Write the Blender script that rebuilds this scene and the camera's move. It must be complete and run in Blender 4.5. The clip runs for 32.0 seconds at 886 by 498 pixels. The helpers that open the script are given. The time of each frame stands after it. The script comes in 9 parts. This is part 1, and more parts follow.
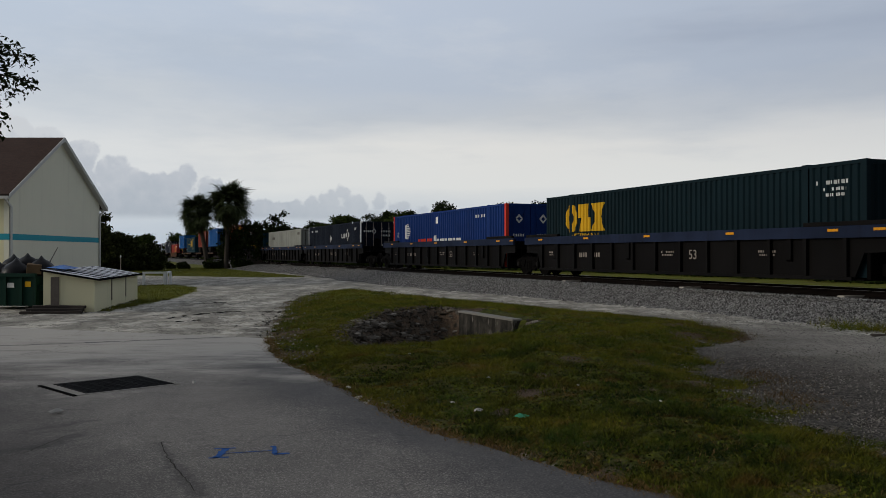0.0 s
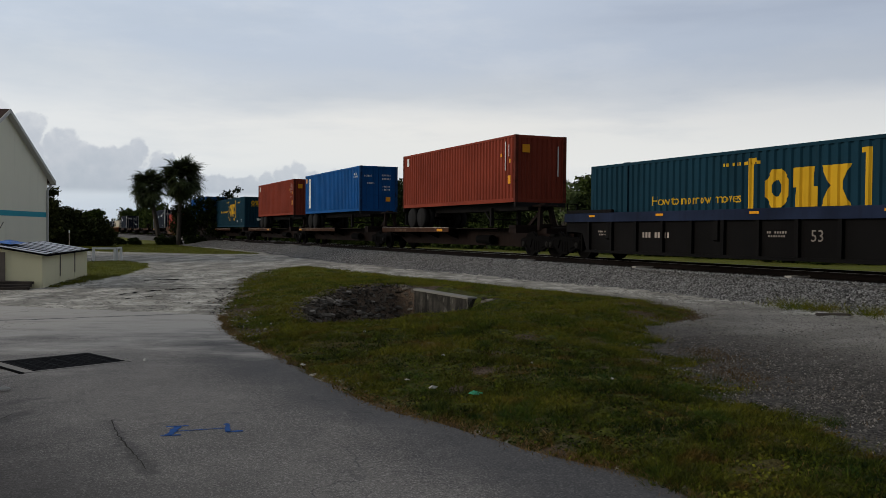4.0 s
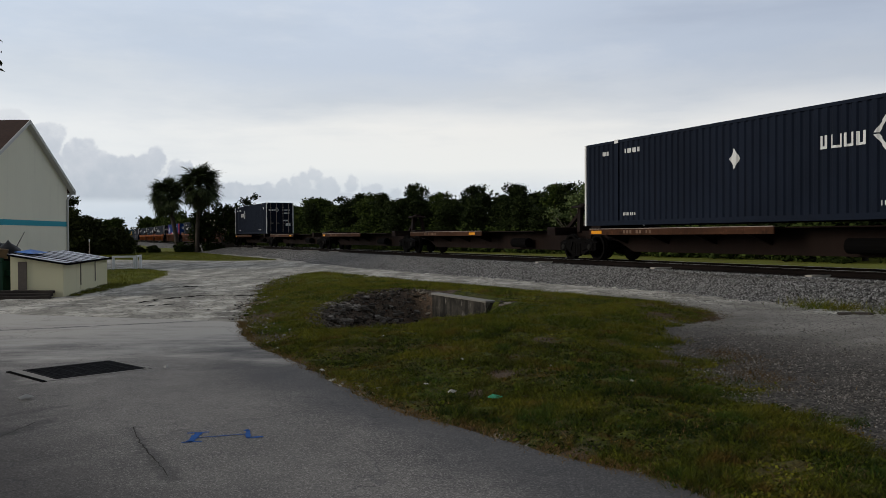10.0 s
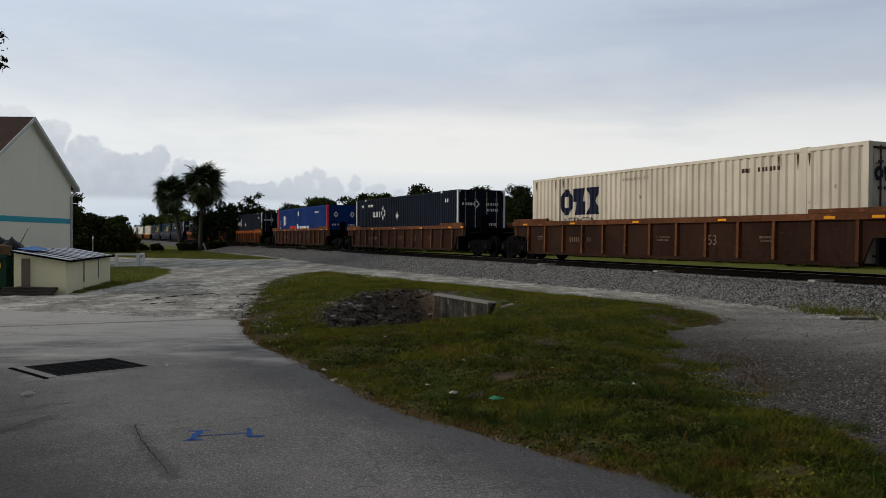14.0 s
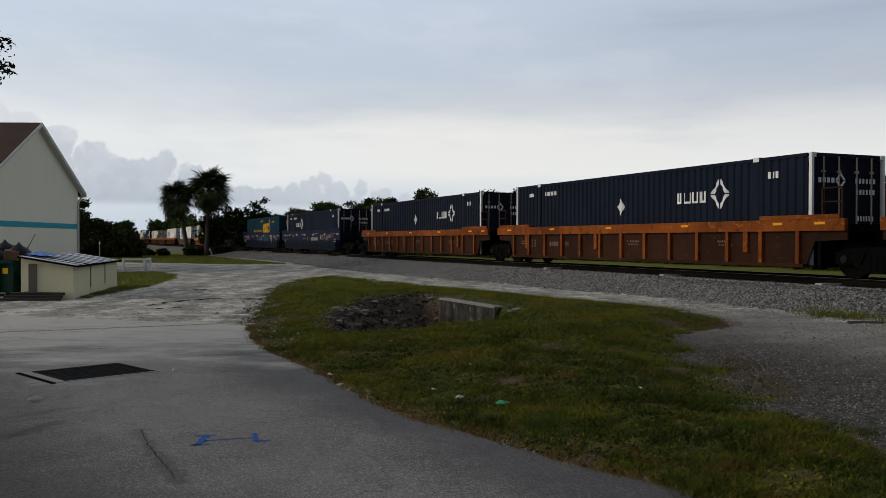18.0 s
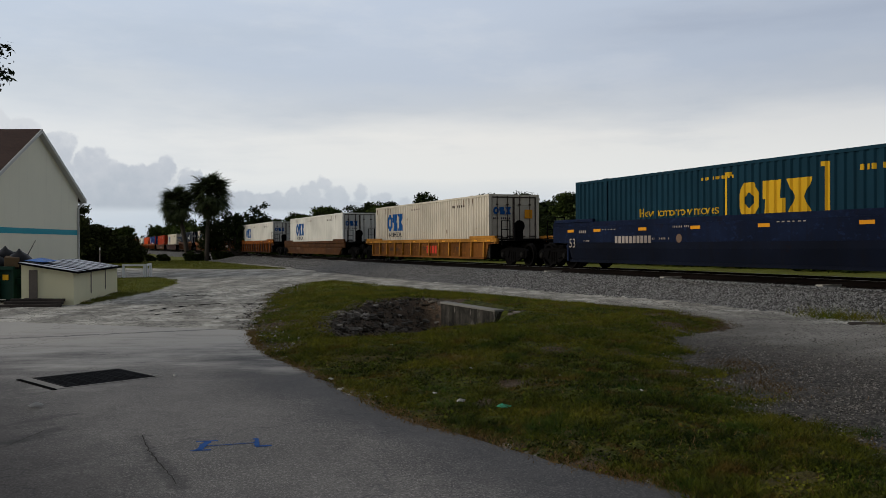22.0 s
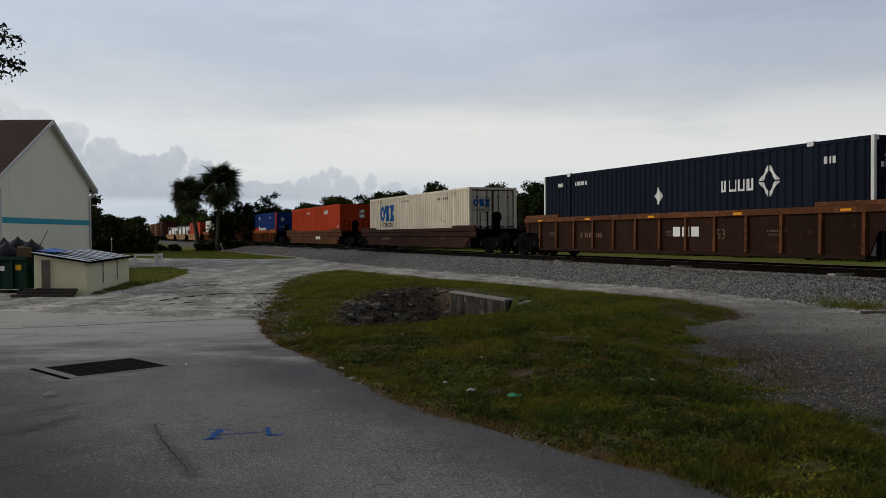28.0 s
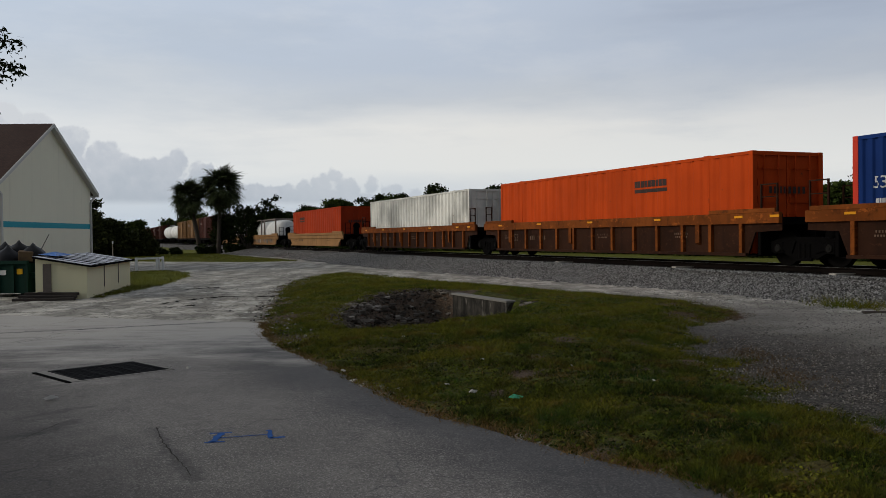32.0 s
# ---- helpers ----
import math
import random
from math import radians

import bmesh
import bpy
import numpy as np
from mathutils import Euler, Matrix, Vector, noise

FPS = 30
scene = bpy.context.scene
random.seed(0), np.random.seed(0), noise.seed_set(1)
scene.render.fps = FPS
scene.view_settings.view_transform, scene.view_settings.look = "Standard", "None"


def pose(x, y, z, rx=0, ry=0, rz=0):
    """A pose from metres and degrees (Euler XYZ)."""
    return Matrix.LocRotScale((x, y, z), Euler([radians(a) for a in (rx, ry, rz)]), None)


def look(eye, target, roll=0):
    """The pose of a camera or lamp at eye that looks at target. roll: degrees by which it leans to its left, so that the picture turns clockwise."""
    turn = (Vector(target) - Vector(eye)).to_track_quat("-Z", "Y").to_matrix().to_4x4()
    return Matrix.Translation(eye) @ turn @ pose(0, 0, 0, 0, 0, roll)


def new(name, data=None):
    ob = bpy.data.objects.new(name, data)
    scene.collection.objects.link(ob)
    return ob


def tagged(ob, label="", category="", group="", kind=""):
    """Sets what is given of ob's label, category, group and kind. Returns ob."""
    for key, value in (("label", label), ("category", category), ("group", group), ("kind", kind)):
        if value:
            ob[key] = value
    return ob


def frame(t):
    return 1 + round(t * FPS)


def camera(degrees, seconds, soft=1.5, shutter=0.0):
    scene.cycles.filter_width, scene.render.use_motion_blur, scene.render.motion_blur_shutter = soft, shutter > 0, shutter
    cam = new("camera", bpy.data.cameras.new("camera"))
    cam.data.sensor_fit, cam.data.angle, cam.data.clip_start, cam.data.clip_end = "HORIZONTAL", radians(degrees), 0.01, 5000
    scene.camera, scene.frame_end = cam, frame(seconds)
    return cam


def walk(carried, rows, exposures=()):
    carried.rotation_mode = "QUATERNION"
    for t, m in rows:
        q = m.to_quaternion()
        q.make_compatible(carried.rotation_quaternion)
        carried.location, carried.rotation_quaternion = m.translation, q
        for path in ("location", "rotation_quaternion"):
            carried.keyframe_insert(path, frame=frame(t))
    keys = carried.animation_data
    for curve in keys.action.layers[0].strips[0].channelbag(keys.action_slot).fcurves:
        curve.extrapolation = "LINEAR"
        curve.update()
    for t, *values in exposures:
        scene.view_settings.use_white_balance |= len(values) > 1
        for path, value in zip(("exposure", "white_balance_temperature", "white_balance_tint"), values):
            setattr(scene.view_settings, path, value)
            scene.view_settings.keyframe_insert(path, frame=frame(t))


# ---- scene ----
import itertools

# ---------------------------------------------------------------- camera
cam = camera(54.0, 32.0, 0.65)
PATH = [
    (0.0, pose(0, 0, 1.65, 90.33, 0.00, 0.00)),
    (0.5, pose(0, 0, 1.65, 90.44, -0.12, -0.02)),
    (1.0, pose(0, 0, 1.65, 90.39, 0.03, -0.04)),
    (1.5, pose(0, 0, 1.65, 90.02, 0.07, -0.19)),
    (2.0, pose(0, 0, 1.65, 89.99, -0.19, -0.46)),
    (2.5, pose(0, 0, 1.65, 90.37, -0.42, -1.05)),
    (3.0, pose(0, 0, 1.65, 89.89, -0.56, -2.18)),
    (3.5, pose(0, 0, 1.65, 88.99, -0.53, -2.66)),
    (5.5, pose(0, 0, 1.65, 88.83, -0.49, -3.29)),
    (6.0, pose(0, 0, 1.65, 88.88, -0.29, -2.92)),
    (6.5, pose(0, 0, 1.65, 88.95, -0.02, -2.57)),
    (7.0, pose(0, 0, 1.65, 88.82, -0.05, -2.35)),
    (7.5, pose(0, 0, 1.65, 89.07, -0.09, -1.98)),
    (8.0, pose(0, 0, 1.65, 89.13, 0.05, -2.23)),
    (8.5, pose(0, 0, 1.65, 88.79, 0.28, -2.14)),
    (9.0, pose(0, 0, 1.65, 89.13, 0.33, -1.97)),
    (9.5, pose(0, 0, 1.65, 89.03, 0.52, -1.58)),
    (10.0, pose(0, 0, 1.65, 89.15, 0.31, -1.79)),
    (10.5, pose(0, 0, 1.65, 88.99, 0.46, -2.00)),
    (11.0, pose(0, 0, 1.65, 89.17, 0.18, -1.63)),
    (11.5, pose(0, 0, 1.65, 89.10, 0.03, -1.38)),
    (12.0, pose(0, 0, 1.65, 88.88, 0.04, -1.39)),
    (12.5, pose(0, 0, 1.65, 88.93, -0.03, -1.24)),
    (13.0, pose(0, 0, 1.65, 88.93, -0.13, -1.54)),
    (13.5, pose(0, 0, 1.65, 89.20, -0.32, -1.58)),
    (14.0, pose(0, 0, 1.65, 89.21, -0.27, -1.59)),
    (14.5, pose(0, 0, 1.65, 88.78, -0.21, -1.58)),
    (16.5, pose(0, 0, 1.65, 88.26, -0.31, -1.82)),
    (17.0, pose(0, 0, 1.65, 88.93, 0.01, -1.53)),
    (17.5, pose(0, 0, 1.65, 89.22, -0.10, -1.30)),
    (18.0, pose(0, 0, 1.65, 89.49, -0.12, -1.21)),
    (18.5, pose(0, 0, 1.65, 89.48, -0.19, -1.66)),
    (19.0, pose(0, 0, 1.65, 89.29, 0.03, -1.67)),
    (19.5, pose(0, 0, 1.65, 89.50, 0.04, -1.42)),
    (20.0, pose(0, 0, 1.65, 89.44, 0.03, -1.52)),
    (20.5, pose(0, 0, 1.65, 89.59, 0.06, -1.59)),
    (21.0, pose(0, 0, 1.65, 89.75, 0.37, -1.57)),
    (21.5, pose(0, 0, 1.65, 89.78, 0.32, -1.51)),
    (22.0, pose(0, 0, 1.65, 89.74, 0.24, -1.20)),
    (22.5, pose(0, 0, 1.65, 89.61, 0.16, -1.16)),
    (23.0, pose(0, 0, 1.65, 89.50, 0.29, -1.14)),
    (23.5, pose(0, 0, 1.65, 89.50, 0.31, -1.13)),
    (24.0, pose(0, 0, 1.65, 89.70, 0.26, -1.00)),
    (24.5, pose(0, 0, 1.65, 89.81, 0.18, -0.92)),
    (25.0, pose(0, 0, 1.65, 89.82, 0.41, -0.71)),
    (25.5, pose(0, 0, 1.65, 89.86, 0.63, -0.50)),
    (27.5, pose(0, 0, 1.65, 89.25, 0.26, -0.54)),
    (28.0, pose(0, 0, 1.65, 89.05, 0.35, -0.53)),
    (28.5, pose(0, 0, 1.65, 89.23, 0.40, -0.55)),
    (29.0, pose(0, 0, 1.65, 88.89, 0.58, -0.78)),
    (29.5, pose(0, 0, 1.65, 88.74, 0.53, -1.00)),
    (30.0, pose(0, 0, 1.65, 89.06, 0.85, -0.82)),
    (30.5, pose(0, 0, 1.65, 88.93, 1.06, 0.00)),
    (31.0, pose(0, 0, 1.65, 88.46, 1.22, -0.18)),
    (31.5, pose(0, 0, 1.65, 88.39, 1.38, -0.01)),
    (32.0, pose(0, 0, 1.65, 89.17, 0.65, -0.47)),
]
EXPOSURES = [(0.0, -0.26), (3.0, -0.24), (3.5, -0.18), (5.5, 0.08), (6.0, 0.18), (8.0, 0.16), (10.0, -0.02), (12.0, -0.02), (14.0, -0.02), (20.0, -0.1), (24.0, -0.15), (28.0, -0.18), (32.0, -0.19)]
walk(cam, PATH, EXPOSURES)

# ---------------------------------------------------------------- sky and sun
world = bpy.data.worlds.new("overcast_sky")
scene.world = world
world.use_nodes = True


class Nodes:
    """Short hand for building node trees."""

    def __init__(self, tree):
        self.tree = tree
        tree.nodes.clear()

    def add(self, kind, **values):
        node = self.tree.nodes.new(kind)
        for key, value in values.items():
            if key in node.inputs:
                self.feed(node.inputs[key], value)
        return node

    def feed(self, socket, value):
        if isinstance(value, bpy.types.NodeSocket):
            self.tree.links.new(value, socket)
        else:
            socket.default_value = value

    def math(self, op, a, b=0.0, clamp=False):
        node = self.tree.nodes.new("ShaderNodeMath")
        node.operation, node.use_clamp = op, clamp
        self.feed(node.inputs[0], a)
        self.feed(node.inputs[1], b)
        return node.outputs[0]

    def ramp(self, value, stops, mode="LINEAR"):
        node = self.tree.nodes.new("ShaderNodeValToRGB")
        node.color_ramp.interpolation = mode
        els = node.color_ramp.elements
        while len(els) < len(stops):
            els.new(0.5)
        for el, (p, c) in zip(els, stops):
            el.position = p
            el.color = (c, c, c, 1) if isinstance(c, (int, float)) else (*c, 1)
        self.feed(node.inputs[0], value)
        return node.outputs[0]

    def mix(self, fac, a, b, blend="MIX"):
        node = self.tree.nodes.new("ShaderNodeMix")
        node.data_type, node.blend_type = "RGBA", blend
        self.feed(node.inputs[0], fac)
        for sock, v in ((node.inputs[6], a), (node.inputs[7], b)):
            self.feed(sock, v if isinstance(v, bpy.types.NodeSocket) else (*v, 1))
        return node.outputs[2]

    def noise(self, vector, scale, detail=4.0, rough=0.55):
        node = self.add("ShaderNodeTexNoise", Scale=scale, Detail=detail, Roughness=rough)
        if vector is not None:
            self.feed(node.inputs["Vector"], vector)
        return node.outputs["Fac"]

    def mapped(self, vector, scale=(1, 1, 1), loc=(0, 0, 0)):
        node = self.add("ShaderNodeMapping", Scale=scale, Location=loc)
        self.feed(node.inputs["Vector"], vector)
        return node.outputs["Vector"]

    def step(self, value, low, high):
        node = self.tree.nodes.new("ShaderNodeMapRange")
        node.interpolation_type = "SMOOTHSTEP"
        self.feed(node.inputs[0], value)
        self.feed(node.inputs[1], low)
        self.feed(node.inputs[2], high)
        return node.outputs[0]


SUN_ELEVATION, SUN_AZIMUTH = radians(18), radians(258)


def build_sky():
    n = Nodes(world.node_tree)
    way = n.add("ShaderNodeTexCoord").outputs["Generated"]
    xyz = n.add("ShaderNodeSeparateXYZ", Vector=way).outputs
    sky = n.tree.nodes.new("ShaderNodeTexSky")
    sky.sky_type, sky.sun_disc = "NISHITA", False
    sky.sun_elevation, sky.sun_rotation = SUN_ELEVATION, SUN_AZIMUTH
    # stratus layers: colour by height over the horizon, with ragged lower edges
    soft = n.noise(n.mapped(way, (2.2, 2.2, 9.0)), 1.0, 5.0, 0.5)
    fine = n.noise(n.mapped(way, (5, 5, 34.0), (3, 1, 0)), 1.0, 5.0, 0.55)
    h = n.math("ADD", xyz[2], n.math("MULTIPLY", n.math("SUBTRACT", soft, 0.5), 0.10))
    h = n.math("ADD", h, n.math("MULTIPLY", n.math("SUBTRACT", fine, 0.5), 0.035))
    layers = n.ramp(h, [(0.0, (0.58, 0.65, 0.73)), (0.03, (0.68, 0.74, 0.80)), (0.075, (0.89, 0.90, 0.885)), (0.125, (0.91, 0.905, 0.88)),
                        (0.16, (0.66, 0.70, 0.75)), (0.20, (0.58, 0.65, 0.76)), (0.27, (0.60, 0.68, 0.81)), (0.34, (0.65, 0.71, 0.83)), (0.5, (0.46, 0.49, 0.55)), (1.0, (0.33, 0.345, 0.38))])
    wisps = n.noise(n.mapped(way, (3, 3, 16.0), (7, 2, 4)), 1.0, 6.0, 0.6)
    layers = n.mix(n.math("MULTIPLY", n.step(wisps, 0.5, 0.72), 0.25), layers, (0.47, 0.54, 0.64))
    mottle = n.noise(n.mapped(way, (6, 6, 20.0), (2, 5, 1)), 1.0, 6.0, 0.6)
    layers = n.mix(n.math("MULTIPLY", n.step(mottle, 0.45, 0.75), 0.22), layers, (0.93, 0.93, 0.92))
    # brighter towards the low sun, thicker and bluer towards the east
    layers = n.mix(n.math("MULTIPLY", n.step(xyz[0], 0.1, -0.6), 0.30), layers, (0.74, 0.86, 1.0))
    east = n.math("MULTIPLY", n.step(xyz[0], -0.05, 0.55), n.step(xyz[2], 0.06, 0.20))
    layers = n.mix(n.math("MULTIPLY", east, 0.55), layers, (0.40, 0.46, 0.57))
    # a bank of low cumulus: rounded heads over a flat base, lower and thinner towards the east
    def wobble(scale, loc, amount):
        return n.math("MULTIPLY", n.math("SUBTRACT", n.noise(n.mapped(way, (1, 1, 1), loc), scale, 3.0, 0.6), 0.5), amount)
    az = n.math("ARCTAN2", xyz[0], xyz[1])
    az = n.math("ADD", az, n.math("ADD", wobble(24.0, (0.3, 0, 1), 0.030), wobble(75.0, (2, 0.4, 0), 0.013)))
    el = n.math("ADD", xyz[2], n.math("ADD", wobble(24.0, (4, 1, 2), 0.022), wobble(75.0, (0.7, 3, 1), 0.012)))
    heads = ((-0.55, 0.10, 0.05), (-0.50, 0.11, 0.04), (-0.46, 0.115, 0.025), (-0.425, 0.118, 0.016), (-0.43, 0.095, 0.025), (-0.393, 0.104, 0.018), (-0.40, 0.085, 0.025), (-0.36, 0.085, 0.019),
             (-0.34, 0.075, 0.020), (-0.315, 0.074, 0.018), (-0.284, 0.086, 0.012), (-0.295, 0.075, 0.018), (-0.262, 0.068, 0.016), (-0.238, 0.058, 0.014), (-0.212, 0.050, 0.012), (-0.166, 0.051, 0.0125),
             (-0.146, 0.054, 0.0125), (-0.128, 0.058, 0.013), (-0.115, 0.068, 0.009), (-0.103, 0.056, 0.013), (-0.074, 0.058, 0.0105), (-0.050, 0.050, 0.011), (-0.026, 0.047, 0.008))
    depth = n.math("SUBTRACT", n.math("ADD", 0.0425, n.math("MULTIPLY", az, -0.095)), el)
    for a, e, r in heads:
        da, de = n.math("SUBTRACT", az, a), n.math("SUBTRACT", el, e)
        away = n.math("SQRT", n.math("ADD", n.math("MULTIPLY", da, da), n.math("MULTIPLY", de, de)))
        depth = n.math("SMOOTH_MAX", depth, n.math("SUBTRACT", r, away))
        depth.node.inputs[2].default_value = 0.004
    under = n.step(depth, -0.0015, 0.0035)
    base = n.step(n.math("ADD", xyz[2], n.math("MULTIPLY", fine, 0.010)), 0.041, 0.050)
    billow = n.noise(way, 48.0, 5.0, 0.6)
    shade = n.math("ADD", n.math("MULTIPLY", n.math("SUBTRACT", 0.125, xyz[2]), 7.0), n.math("ADD", n.math("MULTIPLY", n.math("SUBTRACT", billow, 0.5), 0.9), n.math("MULTIPLY", depth, 4.0)))
    cumulus = n.ramp(shade, [(0.0, (0.74, 0.77, 0.81)), (0.25, (0.61, 0.65, 0.715)), (0.6, (0.52, 0.575, 0.65)), (1.0, (0.46, 0.525, 0.60))])
    cover = n.math("MULTIPLY", n.math("MULTIPLY", under, base), n.step(xyz[1], 0.1, 0.5))
    cover = n.math("MULTIPLY", cover, n.math("SUBTRACT", 0.94, n.math("MULTIPLY", n.step(az, -0.26, -0.02), 0.34)))
    painted = n.mix(cover, layers, cumulus)
    # a darker shelf of stratus high in the east
    shelf = n.math("ADD", n.math("MULTIPLY", n.math("ABSOLUTE", n.math("SUBTRACT", xyz[2], 0.235)), -26.0), n.math("MULTIPLY", n.noise(n.mapped(way, (5, 5, 30.0), (1, 6, 3)), 1.0, 4.0), 1.6))
    painted = n.mix(n.math("MULTIPLY", n.math("MULTIPLY", n.step(shelf, 0.1, 1.0), n.step(xyz[0], 0.10, 0.30)), 0.45), painted, (0.37, 0.43, 0.55))
    # unseen sky to the south-east darkened, to dim container ends and ground
    dark = n.math("ADD", n.math("MULTIPLY", xyz[0], 0.45), n.math("MULTIPLY", xyz[1], -0.89))
    painted = n.mix(n.math("MULTIPLY", n.step(dark, -0.25, 0.85), 0.68), painted, (0.13, 0.145, 0.175))
    low = n.add("ShaderNodeBackground", Color=painted, Strength=1.0)
    clear = n.add("ShaderNodeBackground", Color=sky.outputs[0], Strength=0.05)
    total = n.tree.nodes.new("ShaderNodeMixShader")
    total.inputs[0].default_value = 0.94
    n.tree.links.new(clear.outputs[0], total.inputs[1])
    n.tree.links.new(low.outputs[0], total.inputs[2])
    out = n.tree.nodes.new("ShaderNodeOutputWorld")
    n.tree.links.new(total.outputs[0], out.inputs[0])


build_sky()
sun_data = bpy.data.lights.new("veiled_sun", "SUN")
sun_data.energy, sun_data.angle, sun_data.color = 1.9, radians(28), (1.0, 0.92, 0.80)
sun = new("veiled_sun", sun_data)
sun.matrix_world = look((0, 0, 60), Vector((0, 0, 60)) - Vector((math.sin(SUN_AZIMUTH) * math.cos(SUN_ELEVATION), math.cos(SUN_AZIMUTH) * math.cos(SUN_ELEVATION), math.sin(SUN_ELEVATION))))

# ---------------------------------------------------------------- materials


def material(name, build):
    m = bpy.data.materials.new(name)
    m.use_nodes = True
    n = Nodes(m.node_tree)
    bsdf = n.add("ShaderNodeBsdfPrincipled")
    out = n.add("ShaderNodeOutputMaterial")
    n.tree.links.new(bsdf.outputs[0], out.inputs[0])
    build(n, bsdf)
    return m


def bump(n, bsdf, height, strength, distance):
    node = n.add("ShaderNodeBump", Strength=strength, Distance=distance)
    n.feed(node.inputs["Height"], height)
    n.tree.links.new(node.outputs[0], bsdf.inputs["Normal"])


def place(n, kind="Object"):
    return n.add("ShaderNodeTexCoord").outputs[kind]


def painted_steel(name, colour, rough=0.45, dirt=None, dirty=0.35, rust=0.0, metal=0.0):
    """Painted metal with fading, streaks that run down and spots of rust."""
    dirt = dirt or tuple(0.28 * c + d for c, d in zip(colour, (0.006, 0.005, 0.004)))

    def build(n, b):
        p = place(n)
        rnd = n.add("ShaderNodeObjectInfo").outputs["Random"]
        shift = n.add("ShaderNodeVectorMath")
        n.feed(shift.inputs[0], p)
        n.feed(shift.inputs[1], n.add("ShaderNodeCombineXYZ", X=n.math("MULTIPLY", rnd, 40.0), Y=0.0, Z=n.math("MULTIPLY", rnd, 9.0)).outputs[0])
        q = shift.outputs[0]
        fade = n.noise(q, 0.5, 4.0)
        streak = n.noise(n.mapped(q, (5, 5, 0.35)), 1.0, 6.0, 0.6)
        speck = n.noise(q, 30.0, 3.0)
        spread = 0.34 if dirty > 0.42 else 0.13
        pale = tuple(min(1, c * (1 + spread)) for c in colour)
        deep = tuple(c * (1 - spread) for c in colour)
        c = n.mix(n.step(fade, 0.28, 0.72), deep, pale)
        panel = n.noise(n.mapped(q, (3.4, 3.4, 0.10), (5, 2, 1)), 1.0, 3.0, 0.5)
        c = n.mix(n.math("MULTIPLY", n.step(panel, 0.5, 0.72), 0.12), c, tuple(0.45 * x for x in colour))
        c = n.mix(n.math("MULTIPLY", n.step(streak, 0.48, 0.78), dirty), c, dirt)
        c = n.mix(n.math("MULTIPLY", n.step(speck, 0.6, 0.8), dirty * 0.4), c, dirt)
        if rust:
            spots = n.noise(q, 2.6, 8.0, 0.65)
            if rust > 0.4:
                flecks = n.noise(n.mapped(q, (1, 1, 1.6), (3, 7, 2)), 4.5, 7.0, 0.7)
                c = n.mix(n.math("MULTIPLY", n.step(flecks, 0.56, 0.64), 0.6), c, tuple(min(0.6, 2.3 * x) for x in colour))
            c = n.mix(n.math("MULTIPLY", n.step(spots, 0.66 - 0.16 * rust, 0.74 - 0.1 * rust), 0.85), c, (0.10, 0.038, 0.016) if max(colour) > 0.15 or not rust else tuple(0.35 * x + d for x, d in zip(colour, (0.006, 0.003, 0.0015))))
        n.feed(b.inputs["Base Color"], c)
        n.feed(b.inputs["Roughness"], n.math("ADD", rough, n.math("MULTIPLY", streak, 0.25)))
        b.inputs["Metallic"].default_value = metal
        b.inputs["Specular IOR Level"].default_value = 0.05
        bump(n, b, speck, 0.08, 0.004)

    return material(name, build)


def plain(name, colour, rough=0.7, grain=12.0, vary=0.3, metal=0.0, relief=0.1, gloss=0.12):
    def build(n, b):
        p = place(n)
        f = n.noise(p, grain, 5.0, 0.6)
        big = n.noise(p, grain * 0.12, 3.0)
        t = n.math("ADD", n.math("MULTIPLY", f, 0.5), n.math("MULTIPLY", big, 0.5))
        c = n.mix(t, tuple(x * (1 - vary) for x in colour), tuple(min(1, x * (1 + vary)) for x in colour))
        n.feed(b.inputs["Base Color"], c)
        b.inputs["Roughness"].default_value = rough
        b.inputs["Metallic"].default_value = metal
        b.inputs["Specular IOR Level"].default_value = gloss
        bump(n, b, f, relief, 0.01)

    return material(name, build)


def foliage(name, dark, light, rough=0.6):
    def build(n, b):
        rnd = n.add("ShaderNodeNewGeometry").outputs["Random Per Island"]
        obj = n.add("ShaderNodeObjectInfo").outputs["Random"]
        c = n.mix(rnd, dark, light)
        c = n.mix(n.math("MULTIPLY", obj, 0.35), c, tuple(0.6 * a + 0.4 * d for a, d in zip(light, dark)))
        n.feed(b.inputs["Base Color"], c)
        b.inputs["Roughness"].default_value = rough
        b.inputs["Specular IOR Level"].default_value = 0.06

    return material(name, build)


